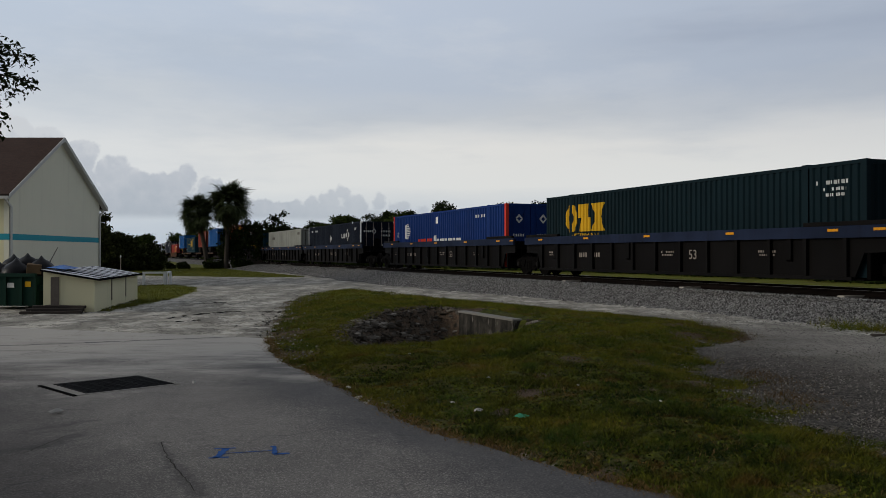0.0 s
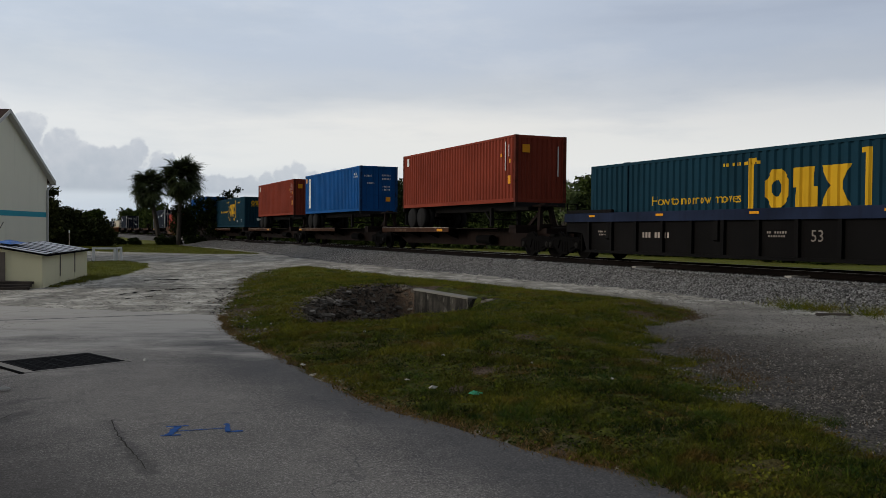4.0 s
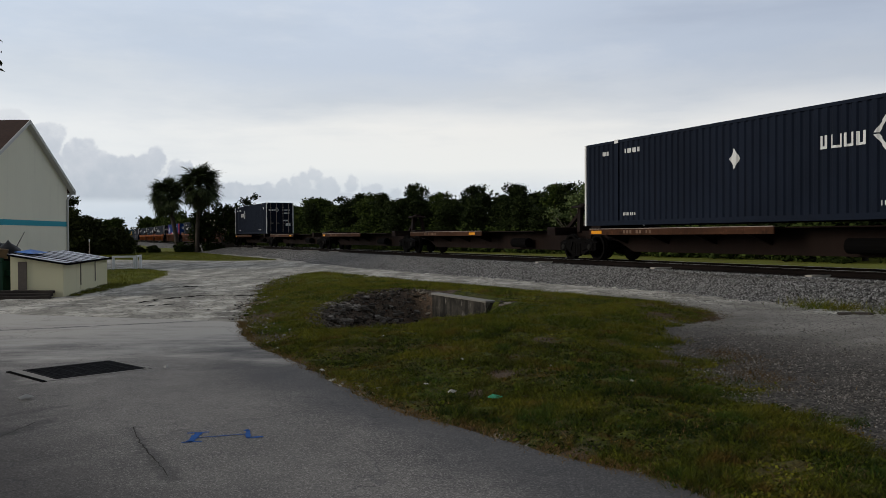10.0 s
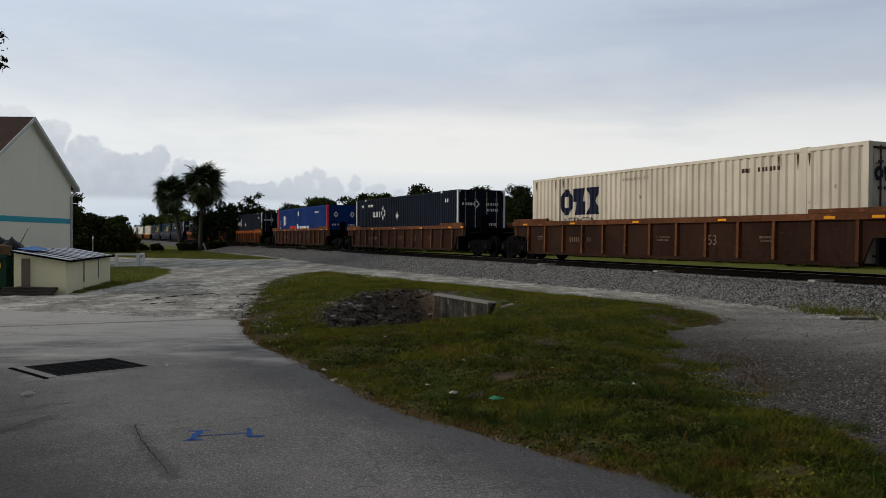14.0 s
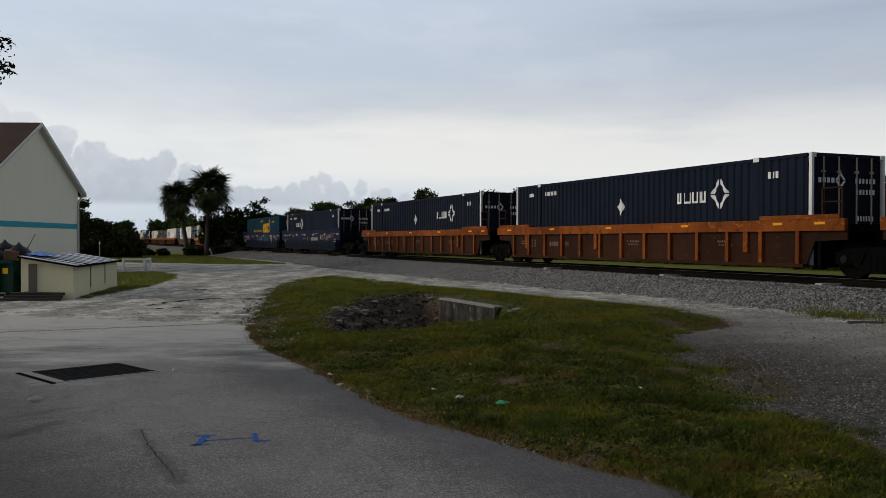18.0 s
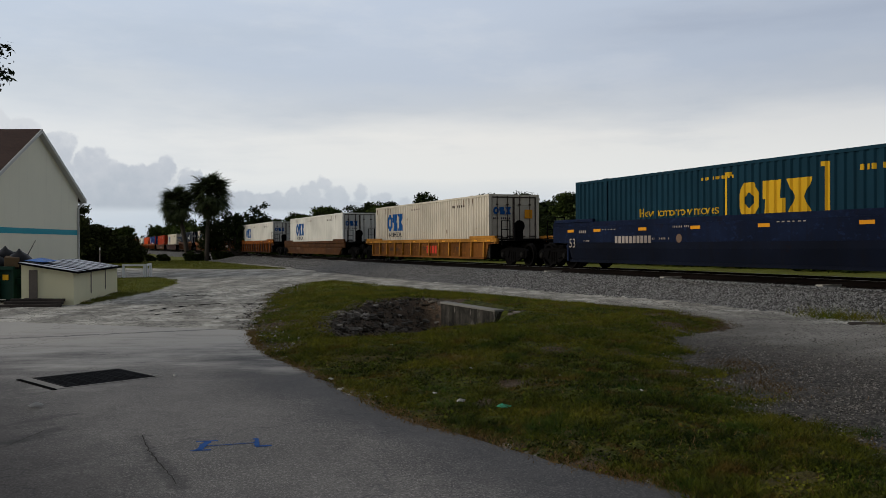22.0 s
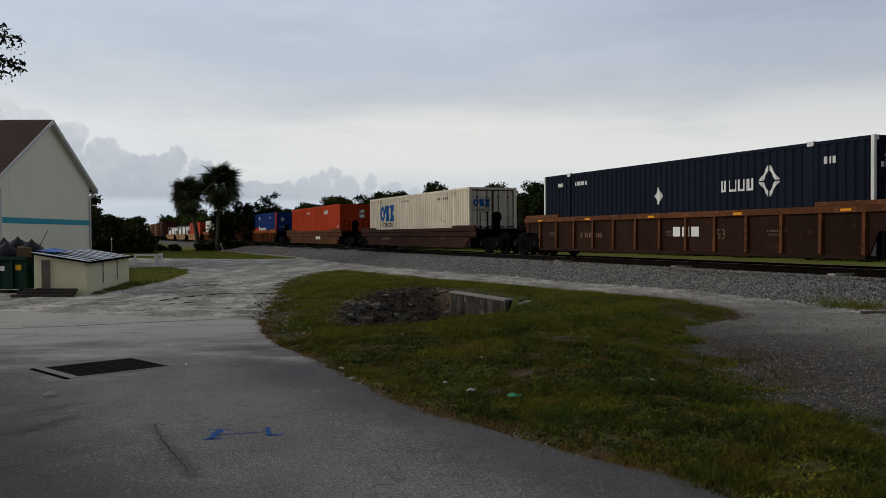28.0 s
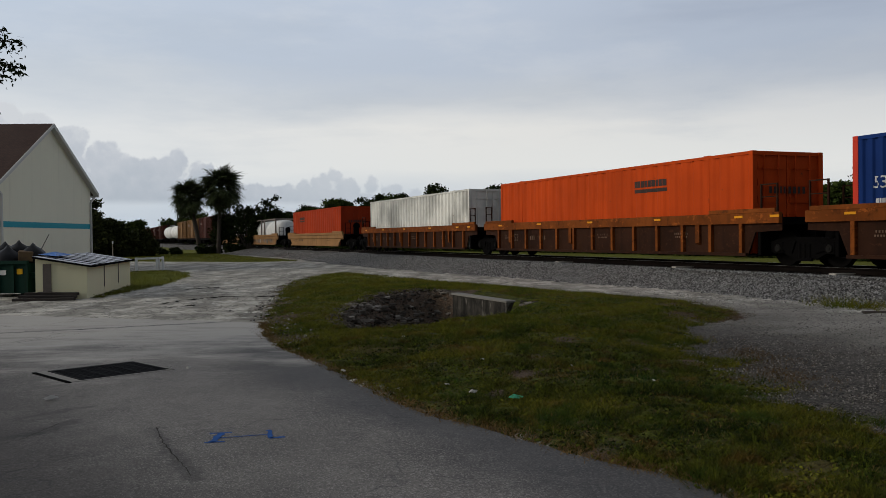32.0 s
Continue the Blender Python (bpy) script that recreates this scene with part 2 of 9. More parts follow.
def asphalt_build(n, b):
    p = place(n)
    grit = n.add("ShaderNodeTexVoronoi", Scale=105.0)
    n.feed(grit.inputs["Vector"], p)
    worn = n.noise(p, 0.32, 5.0, 0.6)
    mid = n.noise(n.mapped(p, (1.0, 0.35, 1)), 1.3, 6.0, 0.6)
    fine = n.noise(p, 38.0, 6.0, 0.7)
    sep = n.add("ShaderNodeSeparateXYZ", Vector=p).outputs
    blotch = n.noise(p, 3.4, 8.0, 0.72)
    tracks = n.noise(n.mapped(p, (1.5, 0.16, 1), (2, 0, 0)), 1.0, 5.0, 0.55)
    c = n.mix(n.step(worn, 0.3, 0.7), (0.076, 0.069, 0.063), (0.176, 0.161, 0.146))
    c = n.mix(n.math("MULTIPLY", n.step(mid, 0.4, 0.7), 0.5), c, (0.060, 0.055, 0.052))
    c = n.mix(n.math("MULTIPLY", n.step(tracks, 0.5, 0.72), 0.45), c, (0.185, 0.170, 0.153))
    c = n.mix(n.math("MULTIPLY", n.step(blotch, 0.48, 0.66), 0.5), c, (0.050, 0.046, 0.045))
    c = n.mix(n.math("MULTIPLY", n.step(n.noise(n.mapped(p, (1, 1, 1), (3, 8, 0)), 1.9, 8.0, 0.75), 0.56, 0.68), 0.5), c, (0.20, 0.186, 0.168))
    cell = n.add("ShaderNodeSeparateColor", Color=grit.outputs["Color"]).outputs[0]
    c = n.mix(n.math("MULTIPLY", n.step(cell, 0.55, 1.0), 0.62), c, (0.36, 0.335, 0.305))
    c = n.mix(n.math("MULTIPLY", n.step(n.math("ADD", n.math("MULTIPLY", fine, 0.7), n.math("MULTIPLY", n.add("ShaderNodeSeparateColor", Color=grit.outputs["Color"]).outputs[1], 0.3)), 0.46, 0.66), 0.62), c, (0.020, 0.018, 0.018))
    # a strip of newer, darker asphalt along the grass
    strip = n.math("ADD", n.math("ADD", n.math("MULTIPLY", sep[0], 0.88), n.math("MULTIPLY", sep[1], 0.47)), n.math("MULTIPLY", n.math("SUBTRACT", n.noise(p, 0.8, 5.0, 0.6), 0.5), 1.4))
    c = n.mix(n.math("MULTIPLY", n.step(strip, 2.75, 3.6), 0.60), c, (0.040, 0.040, 0.043))
    # asphalt darker towards the near corner of the lot
    patch = n.math("ADD", n.math("ADD", n.math("MULTIPLY", sep[0], -0.8), n.math("MULTIPLY", sep[1], -0.6)), n.math("MULTIPLY", n.math("SUBTRACT", n.noise(p, 0.7, 6.0, 0.65), 0.5), 2.2))
    c = n.mix(n.math("MULTIPLY", n.step(patch, -2.9, -1.1), 0.72), c, (0.033, 0.029, 0.027))
    worn_lane = n.math("MULTIPLY", n.step(strip, 0.4, 1.6), n.math("SUBTRACT", 1.0, n.step(strip, 2.3, 3.1)))
    c = n.mix(n.math("MULTIPLY", worn_lane, 0.2), c, (0.215, 0.200, 0.178))
    # sand washed over the far side
    far = n.math("ADD", sep[1], n.math("MULTIPLY", sep[0], -0.25))
    sand = n.math("ADD", n.math("MULTIPLY", n.math("SUBTRACT", far, 10.5), 0.10), n.math("MULTIPLY", n.math("SUBTRACT", n.noise(n.mapped(p, (0.35, 0.8, 1)), 1.0, 8.0, 0.70), 0.52), 1.7))
    c = n.mix(n.math("MULTIPLY", n.step(sand, 0.06, 0.62), 0.72), c, (0.46, 0.43, 0.38))
    c = n.mix(n.math("MULTIPLY", n.math("MULTIPLY", n.step(n.noise(n.mapped(p, (0.5, 2.0, 1), (7, 3, 0)), 1.0, 8.0, 0.72), 0.5, 0.64), n.step(far, 11.0, 15.0)), 0.3), c, (0.11, 0.104, 0.098))

    # stains and scuffs: soft bands from one point to another
    ragged = n.math("MULTIPLY", n.math("SUBTRACT", n.noise(p, 5.0, 8.0, 0.75), 0.5), 0.5)

    def band(ax, ay, bx, by, wide):
        ex, ey = bx - ax, by - ay
        k = ex * ex + ey * ey
        px_, py_ = n.math("SUBTRACT", sep[0], ax), n.math("SUBTRACT", sep[1], ay)
        h = n.math("DIVIDE", n.math("ADD", n.math("MULTIPLY", px_, ex), n.math("MULTIPLY", py_, ey)), k, True)
        dx, dy = n.math("SUBTRACT", px_, n.math("MULTIPLY", h, ex)), n.math("SUBTRACT", py_, n.math("MULTIPLY", h, ey))
        d = n.math("SQRT", n.math("ADD", n.math("MULTIPLY", dx, dx), n.math("MULTIPLY", dy, dy)))
        return n.math("SUBTRACT", 1.0, n.step(n.math("ADD", d, ragged), wide * 0.25, wide))
    for ax, ay, bx, by, wide, much in ((-2.47, 7.62, -2.15, 6.9, 0.07, 0.45), (-2.15, 6.9, -1.68, 5.97, 0.10, 0.5), (-3.34, 7.9, -3.5, 7.4, 0.16, 0.6), (-3.5, 7.4, -4.0, 7.0, 0.14, 0.5), (-9.5, 15.0, -6.6, 16.2, 0.12, 0.6), (-6.6, 16.2, -3.74, 17.55, 0.12, 0.7), (-3.9, 8.1, -3.5, 8.6, 0.10, 0.4)):
        c = n.mix(n.math("MULTIPLY", band(ax, ay, bx, by, wide), much), c, (0.030, 0.028, 0.027))
    for ax, ay, bx, by, wide, much in ((-7.6, 13.0, -5.9, 13.75, 0.22, 0.45), (-5.05, 12.06, -4.7, 12.05, 0.16, 0.45), (-3.55, 12.8, -3.4, 13.4, 0.08, 0.25), (-2.4, 15.6, -3.4, 17.4, 0.40, 0.5), (-1.2, 12.0, -2.2, 14.8, 0.14, 0.45)):
        c = n.mix(n.math("MULTIPLY", band(ax, ay, bx, by, wide), much), c, (0.42, 0.395, 0.35))
    # cracks
    cr = n.add("ShaderNodeTexVoronoi", Scale=0.34)
    cr.feature = "DISTANCE_TO_EDGE"
    wob = n.add("ShaderNodeVectorMath")
    wob.operation = "ADD"
    n.feed(wob.inputs[0], p)
    nz = n.add("ShaderNodeTexNoise", Scale=1.7, Detail=5.0)
    n.feed(nz.inputs["Vector"], p)
    n.feed(wob.inputs[1], nz.outputs["Color"])
    n.feed(cr.inputs["Vector"], wob.outputs[0])
    line = n.math("MULTIPLY", n.math("SUBTRACT", 1.0, n.step(cr.outputs["Distance"], 0.0, 0.009)), n.step(worn, 0.36, 0.5))
    c = n.mix(n.math("MULTIPLY", line, 0.35), c, (0.03, 0.03, 0.032))
    n.feed(b.inputs["Base Color"], c)
    n.feed(b.inputs["Roughness"], n.math("ADD", 0.62, n.math("MULTIPLY", fine, 0.25)))
    b.inputs["Specular IOR Level"].default_value = 0.15
    bump(n, b, n.math("ADD", n.math("MULTIPLY", fine, 1.2), n.math("MULTIPLY", line, -3.0)), 0.22, 0.006)


def ground_build(n, b):
    p = place(n)
    turf = n.add("ShaderNodeAttribute")
    turf.attribute_name = "turf"
    stony = n.add("ShaderNodeAttribute")
    stony.attribute_name = "stony"
    ragged = n.math("ADD", n.noise(p, 0.9, 6.0, 0.62), n.math("MULTIPLY", n.noise(p, 7.0, 4.0, 0.6), 0.45))
    edge = n.math("ADD", turf.outputs["Fac"], n.math("MULTIPLY", n.math("SUBTRACT", ragged, 0.72), 1.5))
    on_turf = n.step(edge, -0.10, 0.12)
    # turf: soil, moss green, dry straw
    blot = n.noise(p, 0.55, 5.0, 0.6)
    tuft = n.noise(p, 9.0, 6.0, 0.65)
    g = n.mix(n.step(tuft, 0.35, 0.7), (0.018, 0.022, 0.002), (0.085, 0.094, 0.008))
    xyz = n.add("ShaderNodeSeparateXYZ", Vector=p).outputs
    across = n.math("ADD", n.math("MULTIPLY", xyz[0], 0.929), n.math("MULTIPLY", xyz[1], 0.37))
    field = n.math("MAXIMUM", n.step(across, 19.0, 23.0), n.step(xyz[1], 24.0, 34.0))
    g = n.mix(field, g, n.mix(tuft, (0.07, 0.08, 0.008), (0.15, 0.155, 0.018)))
    g = n.mix(n.math("MULTIPLY", n.step(blot, 0.50, 0.66), 0.6), g, (0.075, 0.050, 0.018))
    g = n.mix(n.math("MULTIPLY", n.step(n.noise(p, 2.3, 5.0, 0.7), 0.62, 0.74), 0.6), g, (0.045, 0.03, 0.018))
    soil = n.add("ShaderNodeAttribute")
    soil.attribute_name = "soil"
    crumbs = n.mix(n.step(n.noise(p, 30.0, 5.0, 0.7), 0.35, 0.65), (0.028, 0.019, 0.012), (0.125, 0.088, 0.060))
    g = n.mix(n.step(n.math("ADD", soil.outputs["Fac"], n.math("SUBTRACT", tuft, 0.5)), 0.25, 0.6), g, crumbs)
    # sand and shell road
    wheel = n.noise(n.mapped(p, (0.9, 0.22, 1)), 1.0, 5.0, 0.6)
    d = n.mix(n.step(wheel, 0.35, 0.68), (0.25, 0.235, 0.20), (0.60, 0.565, 0.49))
    d = n.mix(n.math("MULTIPLY", n.step(n.noise(p, 2.0, 6.0, 0.65), 0.5, 0.75), 0.5), d, (0.19, 0.18, 0.165))
    d = n.mix(n.math("MULTIPLY", n.step(n.noise(p, 18.0, 4.0, 0.6), 0.5, 0.7), 0.3), d, (0.14, 0.13, 0.12))
    rut = n.noise(n.mapped(p, (0.8, 1.5, 1), (4, 1, 0)), 1.0, 7.0, 0.7)
    # dark lines put the shading of low ruts and ridges into the colour
    d = n.mix(n.math("MULTIPLY", n.step(n.math("ABSOLUTE", n.math("SUBTRACT", rut, 0.5)), 0.03, 0.0), 0.55), d, (0.11, 0.10, 0.085))
    d = n.mix(n.math("MULTIPLY", n.step(n.noise(p, 0.22, 5.0, 0.6), 0.45, 0.65), 0.35), d, (0.21, 0.20, 0.175))
    # worn crust: ledges of old paving and puddle rims with painted-in shading, pale shell drifts
    crust = n.noise(n.mapped(p, (0.8, 1.15, 1), (9, 2, 0)), 1.0, 9.0, 0.74)
    d = n.mix(n.math("MULTIPLY", n.step(crust, 0.50, 0.60), 0.5), d, (0.175, 0.165, 0.150))
    d = n.mix(n.math("MULTIPLY", n.step(n.math("ABSOLUTE", n.math("SUBTRACT", crust, 0.53)), 0.020, 0.003), 0.75), d, (0.060, 0.055, 0.048))
    d = n.mix(n.math("MULTIPLY", n.step(n.noise(n.mapped(p, (0.8, 1.2, 1), (1, 7, 0)), 1.0, 8.0, 0.72), 0.55, 0.65), 0.7), d, (0.66, 0.63, 0.56))
    # crushed rock
    st = n.add("ShaderNodeTexVoronoi", Scale=42.0)
    n.feed(st.inputs["Vector"], p)
    cell = n.add("ShaderNodeSeparateColor", Color=st.outputs["Color"]).outputs[0]
    across = n.math("ADD", across, n.math("MULTIPLY", n.math("SUBTRACT", n.noise(n.mapped(p, (0.35, 0.8, 1)), 1.0, 6.0, 0.65), 0.5), 3.5))
    r = n.mix(cell, (0.012, 0.0105, 0.0095), (0.122, 0.110, 0.096))
    r = n.mix(n.math("MULTIPLY", n.step(n.noise(p, 5.0, 6.0, 0.7), 0.5, 0.64), 0.5), r, (0.026, 0.023, 0.020))
    r = n.mix(n.math("MULTIPLY", n.step(across, 8.5, 12.5), 0.85), r, (0.36, 0.335, 0.295))
    r = n.mix(n.step(st.outputs["Distance"], 0.5, 0.9), r, (0.040, 0.038, 0.034))
    r = n.mix(n.math("MULTIPLY", n.step(n.noise(n.mapped(p, (0.4, 0.9, 1)), 1.0, 5.0, 0.6), 0.42, 0.66), 0.35), r, (0.098, 0.089, 0.078))
    c = n.mix(n.step(n.math("ADD", stony.outputs["Fac"], n.math("MULTIPLY", n.math("SUBTRACT", ragged, 0.7), 1.2)), -0.3, 0.3), d, r)
    c = n.mix(on_turf, c, g)
    n.feed(b.inputs["Base Color"], c)
    b.inputs["Roughness"].default_value = 0.95
    b.inputs["Specular IOR Level"].default_value = 0.12
    bump(n, b, n.math("ADD", n.math("MULTIPLY", tuft, 0.7), n.math("MULTIPLY", st.outputs["Distance"], -0.35)), 0.9, 0.05)


def stone_build(n, b):
    rnd = n.add("ShaderNodeNewGeometry").outputs["Random Per Island"]
    p = place(n)
    c = n.mix(n.math("POWER", rnd, 1.3), (0.022, 0.022, 0.023), (0.40, 0.395, 0.385))
    c = n.mix(n.math("MULTIPLY", n.noise(p, 40.0, 3.0), 0.4), c, (0.09, 0.08, 0.07))
    n.feed(b.inputs["Base Color"], c)
    b.inputs["Roughness"].default_value = 0.9
    b.inputs["Specular IOR Level"].default_value = 0.15


def sided(name, colour, line, pitch, axis):
    """Stucco or siding."""

    def build(n, b):
        p = place(n)
        f = n.noise(p, 0.35, 4.0)
        g = n.noise(p, 60.0, 4.0)
        s = n.noise(n.mapped(p, (3, 3, 0.2)), 1.0, 5.0)
        c = n.mix(f, tuple(x * 0.9 for x in colour), tuple(min(1, x * 1.06) for x in colour))
        c = n.mix(n.math("MULTIPLY", n.step(s, 0.55, 0.8), 0.25), c, tuple(x * 0.6 for x in colour))
        n.feed(b.inputs["Base Color"], c)
        b.inputs["Roughness"].default_value = 0.85
        bump(n, b, g, 0.3, 0.01)

    return material(name, build)


def shingle_build(n, b):
    p = place(n)
    br = n.add("ShaderNodeTexBrick", Scale=3.0)
    n.feed(br.inputs["Vector"], p)
    br.inputs["Color1"].default_value, br.inputs["Color2"].default_value = (0.060, 0.034, 0.026, 1), (0.040, 0.024, 0.02, 1)
    br.inputs["Mortar"].default_value = (0.02, 0.014, 0.012, 1)
    c = n.mix(n.math("MULTIPLY", n.noise(p, 0.8, 5.0), 0.5), br.outputs["Color"], (0.09, 0.065, 0.055))
    n.feed(b.inputs["Base Color"], c)
    b.inputs["Roughness"].default_value = 0.95
    b.inputs["Specular IOR Level"].default_value = 0.1


M = {}
M["asphalt"] = material("weathered_asphalt", asphalt_build)
M["ground"] = material("turf_sand_and_gravel", ground_build)
M["gravel"] = foliage("road_gravel", (0.016, 0.0145, 0.013), (0.27, 0.25, 0.225), 0.95)
M["rubble"] = foliage("dirty_rubble", (0.016, 0.012, 0.009), (0.13, 0.112, 0.09), 0.95)
M["faded_dark"] = painted_steel("worn_lettering", (0.13, 0.085, 0.06), 0.7, dirty=0.5)
M["sand_crust"] = plain("sandy_crust", (0.27, 0.25, 0.22), 0.95, 5.0, 0.4, relief=0.4)
M["crack"] = plain("dirt_filled_crack", (0.050, 0.047, 0.043), 1.0, 20.0, 0.4, gloss=0.0)
M["stone"] = material("crushed_rock", stone_build)
def grass_build(n, b):
    p = place(n)
    rnd = n.add("ShaderNodeNewGeometry").outputs["Random Per Island"]
    y = n.add("ShaderNodeSeparateXYZ", Vector=p).outputs[1]
    lush = n.noise(p, 0.7, 5.0, 0.6)
    tuft = n.noise(n.mapped(p, (1, 1, 0.2)), 5.2, 4.0, 0.6)
    worn = n.noise(n.mapped(p, (1, 1, 1), (5, 9, 0)), 1.6, 5.0, 0.65)
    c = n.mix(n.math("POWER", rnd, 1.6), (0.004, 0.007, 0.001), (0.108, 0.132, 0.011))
    # brighter past y = 11, darker in random clumps and below y = 12
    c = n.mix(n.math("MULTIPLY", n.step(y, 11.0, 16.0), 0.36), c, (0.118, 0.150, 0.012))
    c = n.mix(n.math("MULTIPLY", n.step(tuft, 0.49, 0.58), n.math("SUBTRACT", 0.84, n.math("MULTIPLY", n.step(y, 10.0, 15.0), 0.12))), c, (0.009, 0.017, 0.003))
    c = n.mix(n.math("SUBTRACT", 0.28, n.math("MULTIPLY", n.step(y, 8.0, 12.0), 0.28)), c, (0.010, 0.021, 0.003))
    dry = n.math("ADD", lush, n.math("MULTIPLY", n.step(y, 8.5, 15.0), 0.09))
    c = n.mix(n.math("MULTIPLY", n.step(dry, 0.46, 0.66), n.math("ADD", 0.25, n.math("MULTIPLY", rnd, 0.6))), c, (0.160, 0.146, 0.014))
    c = n.mix(n.math("MULTIPLY", n.step(n.noise(n.mapped(p, (1, 1, 1), (2, 4, 0)), 1.1, 5.0, 0.6), 0.54, 0.66), 0.55), c, (0.022, 0.056, 0.008))
    c = n.mix(n.math("MULTIPLY", n.step(worn, 0.54, 0.66), n.math("ADD", 0.25, n.math("MULTIPLY", rnd, 0.6))), c, (0.125, 0.064, 0.018))
    n.feed(b.inputs["Base Color"], c)
    b.inputs["Roughness"].default_value = 0.7
    b.inputs["Specular IOR Level"].default_value = 0.06


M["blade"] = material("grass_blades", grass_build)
M["dry_blade"] = foliage("dry_grass", (0.06, 0.036, 0.014), (0.22, 0.135, 0.05))
M["rusty_weed"] = foliage("rusty_weeds", (0.030, 0.020, 0.008), (0.115, 0.070, 0.026))
M["leaf"] = foliage("leaves_dark", (0.006, 0.011, 0.003), (0.026, 0.036, 0.009), 0.85)
M["leaf_mid"] = foliage("leaves_mid", (0.010, 0.018, 0.004), (0.052, 0.072, 0.014), 0.85)
M["leaf_olive"] = foliage("leaves_olive", (0.010, 0.014, 0.005), (0.054, 0.060, 0.018), 0.85)
M["leaf_pale"] = foliage("leaves_pale", (0.04, 0.06, 0.02), (0.13, 0.16, 0.06))
M["palm"] = foliage("palm_fronds", (0.010, 0.015, 0.006), (0.052, 0.066, 0.026), 0.6)
M["dead"] = foliage("dead_fronds", (0.045, 0.03, 0.018), (0.12, 0.085, 0.05))
M["bark"] = plain("bark", (0.050, 0.042, 0.034), 0.95, 9.0, 0.5, relief=0.6)
M["wall"] = sided("cream_stucco", (0.72, 0.70, 0.555), None, 0, 0)
M["wall_yellow"] = sided("yellow_stucco", (0.70, 0.65, 0.40), None, 0, 0)
M["teal"] = plain("teal_paint", (0.035, 0.30, 0.37), 0.7, 6.0, 0.15)
M["trim"] = plain("white_trim_paint", (0.50, 0.50, 0.47), 0.6, 6.0, 0.12)
M["shingle"] = material("brown_shingles", shingle_build)
M["shed"] = sided("pale_yellow_plywood", (0.70, 0.66, 0.43), None, 0, 0)
M["tin"] = painted_steel("old_roof_sheet", (0.56, 0.57, 0.60), 0.45, (0.08, 0.08, 0.08), 0.5, 0.1, 0.1)
M["tar"] = plain("tar_paper", (0.009, 0.009, 0.0095), 1.0, 20.0, 0.4, gloss=0.0)
M["tarp"] = plain("blue_tarp", (0.03, 0.13, 0.40), 0.5, 4.0, 0.3)
M["dumpster"] = painted_steel("dark_green_dumpster", (0.006, 0.024, 0.017), 0.5, dirty=0.4, rust=0.2)
M["black_plastic"] = plain("black_plastic", (0.012, 0.012, 0.013), 0.4, 5.0, 0.4)
M["cardboard"] = plain("cardboard", (0.11, 0.075, 0.045), 0.9, 8.0, 0.2)
M["wood_old"] = plain("grey_weathered_wood", (0.13, 0.11, 0.095), 0.9, 14.0, 0.45, relief=0.4)
M["wood_dark"] = plain("dark_wet_wood", (0.05, 0.042, 0.036), 0.9, 14.0, 0.45, relief=0.4)
M["white_pipe"] = plain("white_painted_rail", (0.62, 0.62, 0.60), 0.6, 8.0, 0.15)
M["concrete"] = sided("stained_concrete", (0.155, 0.146, 0.125), None, 0, 0)
M["pale_concrete"] = plain("pale_collar_concrete", (0.22, 0.208, 0.188), 0.9, 6.0, 0.4, relief=0.3)
def headwall_build(n, b):
    p = place(n)
    run = n.noise(n.mapped(p, (3, 3, 0.8)), 1.0, 4.0, 0.55)
    blot = n.noise(p, 2.2, 5.0, 0.6)
    c = n.mix(n.step(blot, 0.35, 0.65), (0.017, 0.0155, 0.013), (0.058, 0.052, 0.043))
    c = n.mix(n.math("MULTIPLY", n.step(run, 0.40, 0.66), 0.8), c, (0.010, 0.0095, 0.008))
    lime = n.noise(n.mapped(p, (5, 5, 1.6), (3, 1, 2)), 1.0, 6.0, 0.65)
    c = n.mix(n.math("MULTIPLY", n.step(lime, 0.56, 0.66), 0.6), c, (0.20, 0.185, 0.16))
    n.feed(b.inputs["Base Color"], c)
    b.inputs["Roughness"].default_value = 0.95
    b.inputs["Specular IOR Level"].default_value = 0.1
    bump(n, b, blot, 0.4, 0.02)


M["headwall"] = material("streaked_concrete", headwall_build)
def riprap_build(n, b):
    p = place(n)
    rnd = n.add("ShaderNodeObjectInfo").outputs["Random"]
    f = n.noise(p, 9.0, 5.0, 0.65)
    c = n.mix(n.math("POWER", rnd, 1.7), (0.030, 0.024, 0.018), (0.25, 0.222, 0.188))
    c = n.mix(n.math("MULTIPLY", n.step(f, 0.45, 0.7), 0.6), c, (0.028, 0.024, 0.018))
    n.feed(b.inputs["Base Color"], c)
    b.inputs["Roughness"].default_value = 0.95
    b.inputs["Specular IOR Level"].default_value = 0.08
    bump(n, b, f, 0.8, 0.03)


M["riprap"] = material("riprap_rock", riprap_build)
M["grate"] = plain("cast_iron", (0.009, 0.009, 0.0095), 0.75, 30.0, 0.4, gloss=0.03)
M["blue_spray"] = plain("blue_marking_paint", (0.02, 0.075, 0.24), 0.9, 40.0, 0.5)
M["litter_green"] = plain("green_plastic", (0.05, 0.30, 0.16), 0.5, 10.0, 0.3)
M["litter_white"] = plain("pale_scrap", (0.33, 0.32, 0.29), 0.8, 10.0, 0.3)
M["rail"] = painted_steel("rail_steel", (0.0065, 0.0046, 0.0038), 0.7, dirty=0.5, rust=0.4)
M["rail_top"] = plain("polished_railhead", (0.35, 0.34, 0.33), 0.3, 20.0, 0.1, metal=0.9)
M["tie"] = plain("creosoted_tie", (0.018, 0.0145, 0.0125), 0.95, 10.0, 0.5, relief=0.4)
M["tie_end"] = plain("chalky_tie", (0.36, 0.33, 0.29), 0.95, 10.0, 0.3, relief=0.3)
